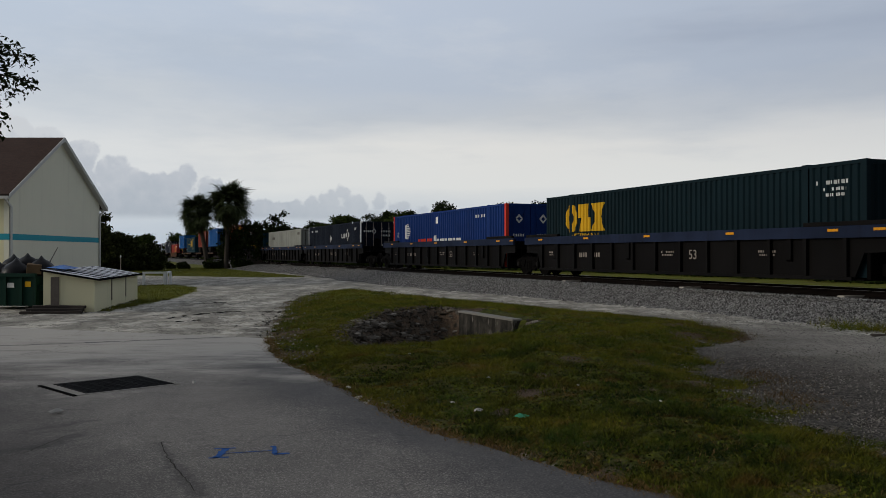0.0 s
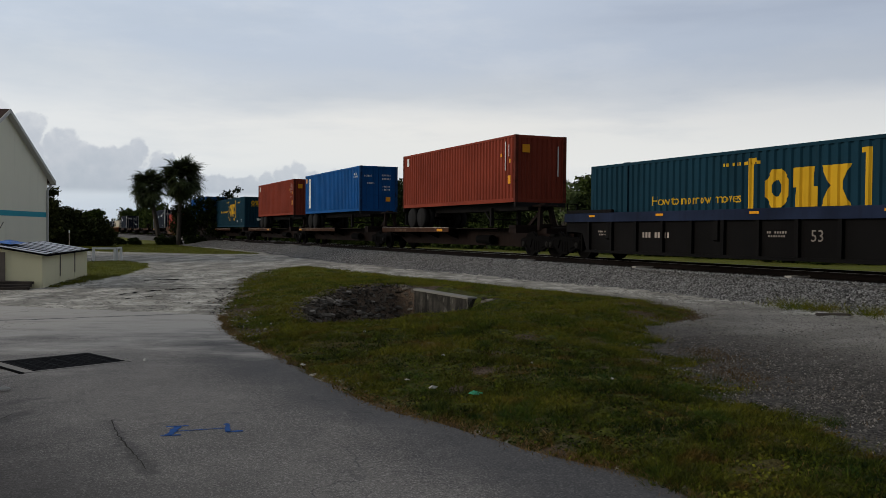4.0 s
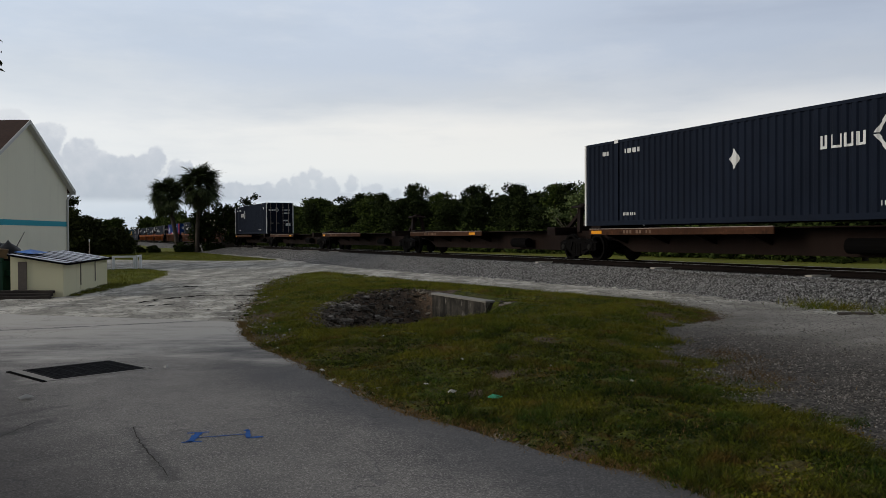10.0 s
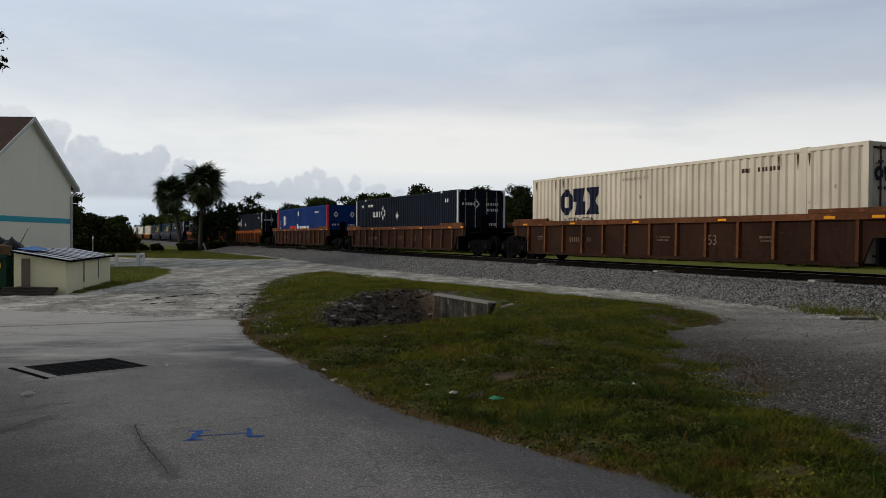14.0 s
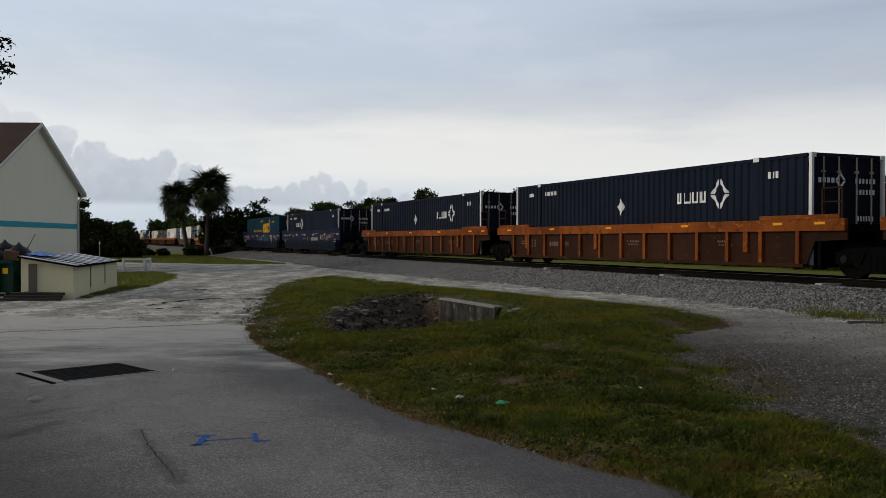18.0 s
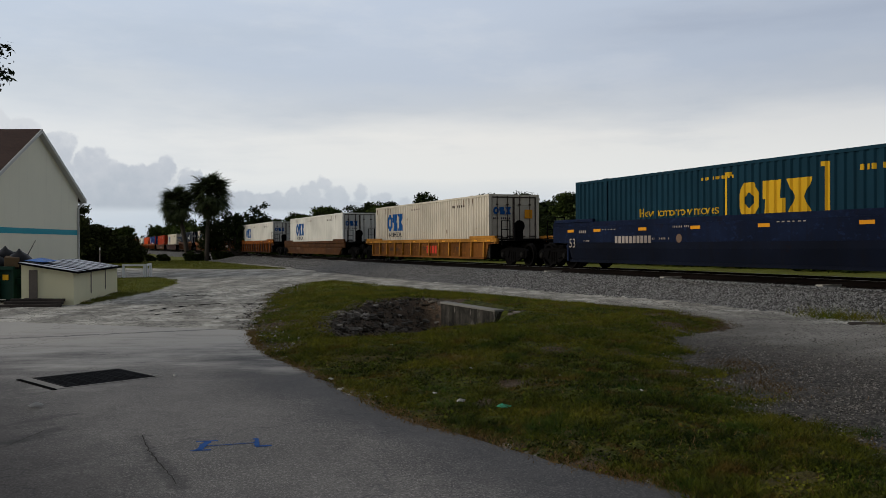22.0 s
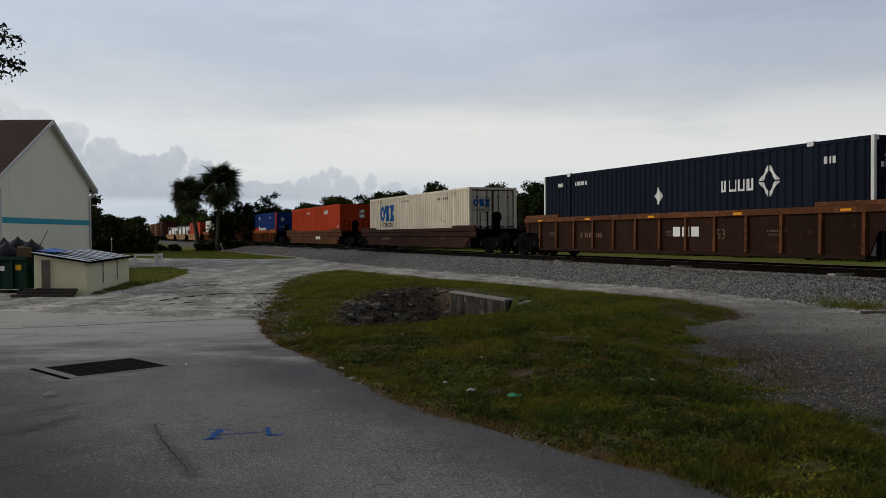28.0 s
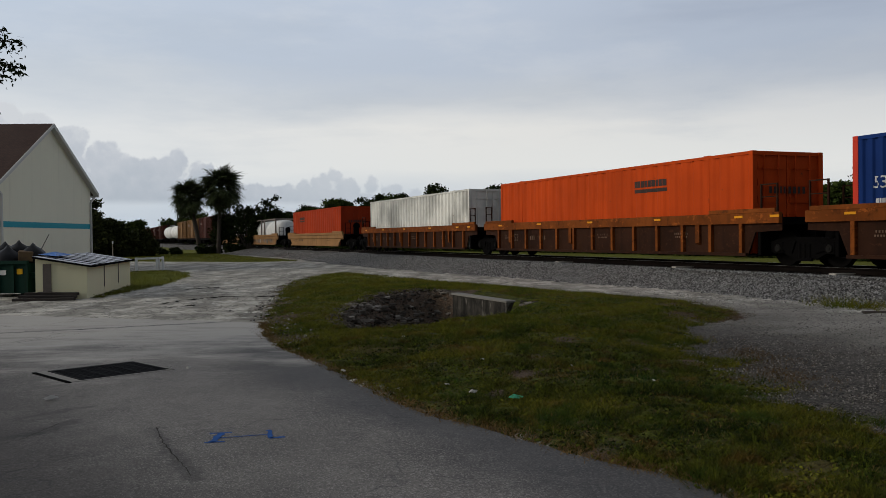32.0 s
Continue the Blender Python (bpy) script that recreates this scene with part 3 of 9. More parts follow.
M["white"] = painted_steel("white_lettering", (0.58, 0.58, 0.56), 0.6, dirty=0.25)
M["yellow"] = painted_steel("yellow_lettering", (0.52, 0.295, 0.016), 0.6, dirty=0.2)
M["amber"] = plain("amber_reflector", (0.62, 0.25, 0.01), 0.35, 10.0, 0.15)
M["old_gold"] = painted_steel("faded_gold_lettering", (0.40, 0.19, 0.025), 0.6, dirty=0.5)
M["pale_gold"] = painted_steel("worn_gold_lettering", (0.27, 0.095, 0.035), 0.6, dirty=0.6)
M["blue_logo"] = painted_steel("blue_lettering", (0.012, 0.075, 0.23), 0.6, dirty=0.15)
M["navy_logo"] = painted_steel("navy_lettering", (0.013, 0.016, 0.032), 0.6, dirty=0.15)
M["red_logo"] = painted_steel("red_lettering", (0.50, 0.045, 0.025), 0.6, dirty=0.15)
M["dark_logo"] = painted_steel("dark_lettering", (0.05, 0.035, 0.03), 0.6, dirty=0.15)
M["faded"] = painted_steel("faded_lettering", (0.26, 0.22, 0.19), 0.7, dirty=0.5)
M["truck"] = painted_steel("grimy_cast_steel", (0.0026, 0.0023, 0.0022), 0.85, dirty=0.3, rust=0.0)
M["wheel"] = plain("wheel_steel", (0.0034, 0.0030, 0.0028), 0.75, 14.0, 0.3, gloss=0.03)
M["bearing"] = plain("bearing_cap", (0.012, 0.011, 0.010), 0.6, 14.0, 0.3, gloss=0.03)
M["rubber"] = plain("tyre_rubber", (0.016, 0.0155, 0.0155), 0.9, 20.0, 0.3, gloss=0.04)
M["chassis"] = painted_steel("black_chassis", (0.011, 0.010, 0.010), 0.6, dirty=0.5, rust=0.2)
for key, col, dirt_, rust_ in (
    ("well_dark", (0.0042, 0.0037, 0.0036), 0.5, 0.08), ("well_navy", (0.012, 0.018, 0.038), 0.45, 0.1), ("well_brown", (0.088, 0.034, 0.0145), 0.6, 0.6),
    ("well_orange", (0.150, 0.040, 0.0070), 0.6, 0.7), ("well_yellow", (0.29, 0.125, 0.020), 0.5, 0.5), ("well_ochre", (0.056, 0.023, 0.0075), 0.6, 0.5),
    # the blue car's second paint carries the shade of its inward-tilted lower side
    ("well_gold", (0.150, 0.044, 0.0075), 0.6, 0.85), ("well_maroon", (0.028, 0.0115, 0.008), 0.55, 0.3), ("well_blue", (0.0046, 0.0090, 0.0255), 0.5, 0.5), ("well_blue_darkened", (0.0032, 0.0050, 0.0115), 0.5, 0.4), ("well_tan", (0.24, 0.13, 0.055), 0.4, 0.1),
    # darker copies of the ribbed and plated car paints
    ("well_brown_darkened", (0.021, 0.0092, 0.0056), 0.6, 0.55), ("well_orange_darkened", (0.026, 0.0100, 0.0048), 0.6, 0.55), ("well_yellow_darkened", (0.125, 0.046, 0.009), 0.55, 0.5), ("well_gold_darkened", (0.032, 0.0115, 0.0050), 0.6, 0.6),
    ("spine", (0.0105, 0.0062, 0.0048), 0.5, 0.3), ("spine_edge", (0.038, 0.0165, 0.0085), 0.6, 0.6), ("fleet_navy", (0.0070, 0.0102, 0.0185), 0.3, 0.0), ("fleet_green", (0.0066, 0.029, 0.045), 0.3, 0.04),
    ("fleet_dark", (0.0050, 0.0135, 0.0175), 0.4, 0.03), ("off_white", (0.50, 0.445, 0.355), 0.26, 0.12), ("bright_white", (0.58, 0.56, 0.50), 0.20, 0.08), ("grey_white", (0.245, 0.25, 0.225), 0.4, 0.03),
    ("bright_blue", (0.009, 0.030, 0.130), 0.35, 0.03), ("red_box", (0.17, 0.032, 0.018), 0.4, 0.10), ("red_salmon", (0.24, 0.038, 0.028), 0.4, 0.04),
    ("sea_blue", (0.008, 0.068, 0.215), 0.4, 0.12), ("orange_box", (0.44, 0.052, 0.0065), 0.25, 0.04),
    ("red_orange", (0.30, 0.034, 0.009), 0.25, 0.04), ("ribbed_grey", (0.56, 0.55, 0.50), 0.45, 0.03), ("box_brown", (0.06, 0.02, 0.014), 0.45, 0.2), ("box_ochre", (0.18, 0.10, 0.045), 0.45, 0.2),
    ("tank_white", (0.62, 0.62, 0.60), 0.3, 0.03)):
    M[key] = painted_steel(key + "_paint", col, 0.55, dirty=dirt_, rust=rust_)

M["rusty_red"] = painted_steel("rusty_red_post", (0.085, 0.020, 0.013), 0.7, dirty=0.6, rust=0.9)
M["rusty_blue"] = painted_steel("rusty_blue_post", (0.010, 0.040, 0.110), 0.7, dirty=0.6, rust=0.9)

# ---------------------------------------------------------------- mesh helpers


class MB:
    """Collects boxes, prisms and cylinders into one mesh."""

    def __init__(self):
        self.v, self.f = [], []

    def add(self, verts, faces):
        o = len(self.v)
        self.v += [tuple(p) for p in verts]
        self.f += [tuple(i + o for i in f) for f in faces]
        return self

    def box(self, x0, x1, y0, y1, z0, z1):
        return self.add([(x, y, z) for z in (z0, z1) for x, y in ((x0, y0), (x1, y0), (x1, y1), (x0, y1))],
                        [(3, 2, 1, 0), (4, 5, 6, 7), (0, 1, 5, 4), (1, 2, 6, 5), (2, 3, 7, 6), (3, 0, 4, 7)])

    def chamfered(self, x0, x1, y0, y1, z0, z1, c):
        """A box whose four vertical edges and top rim are cut."""
        def ring(i, z):
            return [(x0 + i + c, y0 + i, z), (x1 - i - c, y0 + i, z), (x1 - i, y0 + i + c, z), (x1 - i, y1 - i - c, z), (x1 - i - c, y1 - i, z), (x0 + i + c, y1 - i, z), (x0 + i, y1 - i - c, z), (x0 + i, y0 + i + c, z)]
        v = ring(0, z0) + ring(0, z1 - c) + ring(c, z1)
        f = [tuple(reversed(range(8))), tuple(range(16, 24))]
        for k in (0, 8):
            f += [(k + i, k + (i + 1) % 8, k + 8 + (i + 1) % 8, k + 8 + i) for i in range(8)]
        return self.add(v, f)

    def prism(self, poly, a, b, axis="y"):
        """poly: points in the plane across the axis, swept from a to b."""
        n = len(poly)
        def at(p, w):
            return {"y": (p[0], w, p[1]), "x": (w, p[0], p[1]), "z": (p[0], p[1], w)}[axis]
        v = [at(p, a) for p in poly] + [at(p, b) for p in poly]
        f = [tuple(range(n)), tuple(reversed(range(n, 2 * n)))]
        f += [(i, n + i, n + (i + 1) % n, (i + 1) % n) for i in range(n)]
        return self.add(v, f)

    def beam(self, p, q, w, d=None):
        """A bar of square section from p to q."""
        p, q = Vector(p), Vector(q)
        d = d or w
        z = (q - p).normalized()
        x = z.cross(Vector((0, 0, 1)) if abs(z.z) < 0.9 else Vector((1, 0, 0))).normalized()
        y = z.cross(x)
        v = [e + x * sx * w / 2 + y * sy * d / 2 for e in (p, q) for sx, sy in ((-1, -1), (1, -1), (1, 1), (-1, 1))]
        return self.add(v, [(3, 2, 1, 0), (4, 5, 6, 7), (0, 1, 5, 4), (1, 2, 6, 5), (2, 3, 7, 6), (3, 0, 4, 7)])

    def tube(self, rings, n=10, closed=True):
        """Rings of (centre, radius) joined into a tapered tube."""
        pts = [Vector(c) for c, _ in rings]
        v, f = [], []
        for i, (c, r) in enumerate(rings):
            z = (pts[min(i + 1, len(pts) - 1)] - pts[max(i - 1, 0)]).normalized()
            x = z.cross(Vector((0, 0, 1)) if abs(z.z) < 0.9 else Vector((1, 0, 0))).normalized()
            y = z.cross(x)
            v += [pts[i] + x * r * math.cos(2 * math.pi * k / n) + y * r * math.sin(2 * math.pi * k / n) for k in range(n)]
        for i in range(len(rings) - 1):
            f += [(i * n + k, i * n + (k + 1) % n, (i + 1) * n + (k + 1) % n, (i + 1) * n + k) for k in range(n)]
        if closed:
            f += [tuple(reversed(range(n))), tuple(range((len(rings) - 1) * n, len(rings) * n))]
        return self.add(v, f)

    def mesh(self, name, mat, smooth=False):
        me = bpy.data.meshes.new(name)
        me.from_pydata(self.v, [], self.f)
        if mat:
            me.materials.append(mat)
        if smooth:
            me.polygons.foreach_set("use_smooth", [True] * len(me.polygons))
        bm = bmesh.new()
        bm.from_mesh(me)
        bmesh.ops.recalc_face_normals(bm, faces=bm.faces)
        bm.to_mesh(me)
        bm.free()
        me.update()
        return me


def part(name, mb, mat, parent=None, label="", at=None, smooth=False):
    """Links a mesh as one object, under a thing or a part."""
    me = mb if isinstance(mb, bpy.types.Mesh) else mb.mesh(name, mat, smooth)
    ob = new(name, me)
    if parent:
        ob.parent = parent
    if at is not None:
        ob.matrix_basis = at if isinstance(at, Matrix) else Matrix.Translation(at)
    if label:
        tagged(ob, label)
    if name in ("marking", "emblem"):
        tagged(ob, kind="stuff")
    return ob


def thing(name, label, category, group="", kind="", at=None):
    ob = tagged(new(name), label, category, group, kind)
    ob.empty_display_size = 0.2
    if at is not None:
        ob.matrix_basis = at
    return ob


def quick_mesh(name, verts, faces, mat):
    """A mesh from numpy arrays of vertices and of equal-sided faces."""
    me = bpy.data.meshes.new(name)
    k = faces.shape[1]
    me.vertices.add(len(verts))
    me.vertices.foreach_set("co", np.asarray(verts, dtype=np.float32).ravel())
    me.loops.add(faces.size)
    me.loops.foreach_set("vertex_index", np.asarray(faces, dtype=np.int32).ravel())
    me.polygons.add(len(faces))
    me.polygons.foreach_set("loop_start", np.arange(0, faces.size, k, dtype=np.int32))
    me.update(calc_edges=True)
    me.materials.append(mat)
    return me


LETTERS = {}


def letters(text, size, mat):
    """Built-in font, standing in the x-z plane and read from the -y side, centred."""
    key = (text, size, mat.name)
    if key not in LETTERS:
        cu = bpy.data.curves.new("lettering", "FONT")
        cu.body, cu.size, cu.extrude, cu.align_x, cu.align_y = text, size, 0.003, "CENTER", "CENTER"
        cu.resolution_u = 2
        ob = bpy.data.objects.new("lettering", cu)
        scene.collection.objects.link(ob)
        me = bpy.data.meshes.new_from_object(ob.evaluated_get(bpy.context.evaluated_depsgraph_get()))
        bpy.data.objects.remove(ob)
        me.transform(Matrix.Rotation(radians(90), 4, "X"))
        me.materials.clear()
        me.materials.append(mat)
        LETTERS[key] = me
    return LETTERS[key]


def bars(n, width, height, seed=0, gap=0.34):
    """A row of plain bars as wide and high as a line of writing."""
    rnd = random.Random(seed)
    mb = MB()
    w = width / n
    for i in range(n):
        if n > 7 and gap > 0.3 and rnd.random() < 0.12:
            continue
        x = -width / 2 + i * w
        wide = w * (1 - gap) * (rnd.uniform(0.55, 1.0) if n > 4 and gap > 0.3 else 1.0)
        mb.box(x, x + wide, -0.004, 0, -height / 2, height / 2)
    return mb


# ---------------------------------------------------------------- plan: track axis and ground
PHI = radians(-21.69)
U = np.array([-math.sin(PHI), -math.cos(PHI)])
N = np.array([math.cos(PHI), -math.sin(PHI)])
TRACK, RAIL_Z = 18.62, 0.73
YAW = math.degrees(math.atan2(U[1], U[0]))


def track_pose(s, off=0.0, z=RAIL_Z, turn=0.0):
    x, y = U * s + N * (TRACK + off)
    return pose(x, y, z, 0, 0, YAW + turn)


LOT_EDGE = [(3.6, 1.0), (2.9, 3.0), (2.2, 4.6), (1.55, 5.9), (1.14, 6.36), (0.37, 7.48), (-0.13, 8.07), (-0.54, 8.92), (-1.22, 10.59), (-1.88, 12.1), (-2.47, 13.37), (-3.0, 15.0), (-3.5, 17.1)]
TURF = LOT_EDGE + [(-4.26, 23.1), (-5.0, 28.5), (-5.5, 33.5), (-5.2, 38.5), (-4.3, 40.5), (-3.2, 38.1), (-0.85, 33.1), (0.52, 30.1), (1.97, 27.2), (3.2, 24.5), (4.3, 22.6), (5.1, 21.1), (5.8, 20.1), (5.9, 17.5), (5.0, 15.6), (3.9, 13.6), (4.2, 12.7), (3.5, 12.1), (3.95, 11.0), (3.6, 10.2), (3.8, 9.2), (3.55, 8.2), (3.8, 7.4), (3.9, 5.5), (4.4, 3.5), (4.8, 1.0)]
PATCH = [(-9.6, 24.9), (-9.9, 31.7), (-10.9, 38.5), (-12.2, 43.0), (-14.3, 46.5), (-16.4, 46.0), (-14.6, 40.0), (-11.2, 32.0), (-10.0, 25.2)]
VERGE = [(-10.2, 64.0), (-9.9, 61.8), (-13.5, 61.0), (-17.5, 63.5), (-24.0, 67.0), (-34.0, 73.0), (-44.0, 78.0), (-200, 120), (-200, 500), (-150, 500), (-26.2, 101.5)]


def inside_distance(poly, x, y):
    """Distance to a polygon's edge, positive inside."""
    p = np.array(poly, dtype=float)
    d = np.full(x.shape, 1e9)
    inside = np.zeros(x.shape, dtype=bool)
    for (ax, ay), (bx, by) in zip(p, np.roll(p, -1, axis=0)):
        ex, ey = bx - ax, by - ay
        t = np.clip(((x - ax) * ex + (y - ay) * ey) / (ex * ex + ey * ey), 0, 1)
        d = np.minimum(d, np.hypot(x - ax - t * ex, y - ay - t * ey))
        if by != ay:
            inside ^= ((ay > y) != (by > y)) & (x < (bx - ax) * (y - ay) / (by - ay) + ax)
    return np.where(inside, d, -d)


def smooth(a, b, t):
    t = np.clip((t - a) / (b - a), 0, 1)
    return t * t * (3 - 2 * t)


def clouds(x, y, scale, seed, octaves=4):
    """Smooth random patches between 0 and 1."""
    total, weight, amp = 0.0, 0.0, 1.0
    for k in range(octaves):
        fx, fy = np.asarray(x) * scale + 17.3 * k, np.asarray(y) * scale - 9.1 * k
        ix, iy = np.floor(fx), np.floor(fy)
        u, v = fx - ix, fy - iy
        u, v = u * u * (3 - 2 * u), v * v * (3 - 2 * v)

        def at(i, j):
            h = np.sin((ix + i) * 127.1 + (iy + j) * 311.7 + (seed + k) * 74.7) * 43758.5453
            return h - np.floor(h)
        total = total + amp * ((at(0, 0) * (1 - u) + at(1, 0) * u) * (1 - v) + (at(0, 1) * (1 - u) + at(1, 1) * u) * v)
        weight += amp
        amp *= 0.55
        scale *= 2.1
    return total / weight


# worn spots in the turf: x, y, radius
WORN = [(1.8, 12.2, 0.30), (0.6, 8.95, 0.18), (0.95, 9.75, 0.22), (1.26, 10.97, 0.22), (2.5, 10.25, 0.25), (2.9, 12.6, 0.35), (3.2, 10.9, 0.3), (-2.5, 14.4, 0.6), (-3.3, 17.6, 0.8), (-4.0, 21.5, 0.8), (-4.6, 26.0, 0.9), (5.3, 18.2, 0.8), (4.6, 16.2, 0.6), (-5.0, 31.0, 1.0)]


def bareness(x, y):
    """1 on bare soil, 0 under full turf."""
    out = np.zeros(np.shape(x))
    for a, b, r in WORN:
        out = np.maximum(out, 1.15 - np.hypot(x - a, (y - b) * 0.7) / r)
    edge = inside_distance(TURF, x, y)
    out = np.maximum(out, 0.5 - edge / 0.4)
    return np.clip(out + 1.5 * (clouds(x, y, 1.5, 5) - 0.52), 0, 1)


def turf_distance(x, y):
    """Distance inside the turf's ragged edge; the edge along the paving stays neat."""
    wild = smooth(1.5, 3.0, np.asarray(x) + 0.0 * np.asarray(y))
    wild = np.maximum(wild, smooth(24, 30, y))
    return inside_distance(TURF, x, y) + wild * 1.7 * (clouds(x, y, 0.9, 2) - 0.5)


def along(x, y):
    return x * U[0] + y * U[1], x * N[0] + y * N[1]


def ground_height(x, y):
    s, p = along(x, y)
    turf = inside_distance(TURF, x, y)
    z = 0.13 * smooth(0.0, 2.6, turf) * smooth(2.0, 6.0, y)
    z = z + 0.035 * np.sin(x * 1.9 + 1) * np.sin(y * 1.3) * smooth(0.2, 1.5, turf)
    lot = np.minimum(inside_distance(LOT, x, y), 1.0)
    z = z + 0.07 * smooth(0.0, 0.9, turf) * smooth(11.0, 14.0, y) * (1 - smooth(24.0, 32.0, y))
    z = z + 0.10 * (clouds(x, y, 0.55, 9) - 0.5) * smooth(0.3, 1.5, turf)
    # old broken paving and ruts on the sandy road
    z = z + 0.06 * (clouds(x * 0.6, y, 0.9, 4) - 0.5) * smooth(0.1, 0.8, -lot) * smooth(0.1, 0.8, -turf) * (1 - smooth(12.5, 14.0, p)) * (np.hypot(x, y) < 60)
    z = z - 0.05 * smooth(-0.1, 0.15, lot)
    z = z - 0.11 * smooth(-2.2, 0.0, inside_distance(DITCH, s, p)) * (1 - smooth(8.0, 8.7, p)) * smooth(-19.0, -16.5, s)
    # ditch at the mouth of the culvert
    z = z - 0.8 * smooth(0.0, 1.3, inside_distance(DITCH, s, p)) * (1 - smooth(8.5, 8.72, p))
    z = z + 0.08 * smooth(9.0, 12.5, p) * smooth(-70, -30, s) * (1 - smooth(22, 26, p))
    return z


# rim of the ditch, along and across the track
DITCH = [(-16.8, 4.45), (-18.6, 5.2), (-20.5, 6.4), (-22.3, 8.4), (-21.2, 9.6), (-17.2, 9.6), (-16.4, 8.6), (-15.7, 8.0), (-15.2, 7.1), (-14.95, 6.4), (-14.35, 5.8), (-14.1, 5.1), (-14.4, 4.5), (-15.0, 4.1)]
LOT = LOT_EDGE + [(-6.4, 18.2), (-12.0, 20.5), (-30.0, 24.0), (-60.0, 24.0), (-60.0, -60.0), (30.0, -60.0), (30.0, -2.0)]


def build_ground():
    def spread(lo, a, b, hi, fine, grow):
        mid = list(np.arange(a, b + 1e-6, fine))
        up, step = [], fine
        while (up[-1] if up else b) < hi:
            step *= grow
            up.append((up[-1] if up else b) + step)
        down, step = [], fine
        while (down[-1] if down else a) > lo:
            step *= grow
            down.append((down[-1] if down else a) - step)
        return np.array(down[::-1] + mid + up)

    xs = spread(-2600, -9, 12, 2600, 0.16, 1.09)
    ys = spread(-2600, 3, 30, 2600, 0.16, 1.07)
    x, y = np.meshgrid(xs, ys)
    z = ground_height(x, y)
    rough = np.random.default_rng(3).normal(0, 1, z.shape)
    turf = np.maximum.reduce([turf_distance(x, y), inside_distance(PATCH, x, y), inside_distance(VERGE, x, y)])
    soil = bareness(x, y) * (inside_distance(TURF, x, y) > -1.0)
    s, p = along(x, y)
    turf = np.maximum(turf, np.minimum(p - 22.0, 8.0))
    turf = np.maximum(turf, np.where(y < -20, 1.0, -9))
    turf = np.maximum(turf, np.where((s < -110) & (p < 14.2), np.minimum((-s - 110) / 5, (14.2 - p)), -9))
    # bare rubble on the banks of the ditch, grass on its near side
    ditch = inside_distance(DITCH, s, p)
    bare = (ditch > -0.05) & ((s + 17.4) * 3.8 + (p - 4.5) * 4.8 < 11.0) & (s < -15.6)
    turf, soil = np.where(bare, 2.0, turf), np.where(bare, 1.0, soil)
    z = z + rough * 0.012 * (np.hypot(x, y) < 40)
    stony = np.where(s > -30, np.clip((13.2 - p) / 1.2, -0.45, 1) * smooth(-24, -18, s) * smooth(1.0, 2.5, x) - 1.0 * (1 - smooth(-24, -18, s) * smooth(1.0, 2.5, x)), -1)
    stony = np.where(bare, 1.0, stony)
    nx, ny = len(xs), len(ys)
    i = np.arange(nx * ny).reshape(ny, nx)
    quads = np.stack([i[:-1, :-1], i[:-1, 1:], i[1:, 1:], i[1:, :-1]], -1).reshape(-1, 4)
    me = quick_mesh("ground", np.stack([x, y, z], -1).reshape(-1, 3), quads, M["ground"])
    me.polygons.foreach_set("use_smooth", [True] * len(me.polygons))
    for name, values in (("turf", turf), ("stony", stony), ("soil", soil)):
        me.attributes.new(name, "FLOAT", "POINT").data.foreach_set("value", np.clip(values, -5, 5).astype(np.float32).ravel())
    tagged(new("ground", me), "grass, sandy road and grey gravel on flat land", "ground", kind="structure")


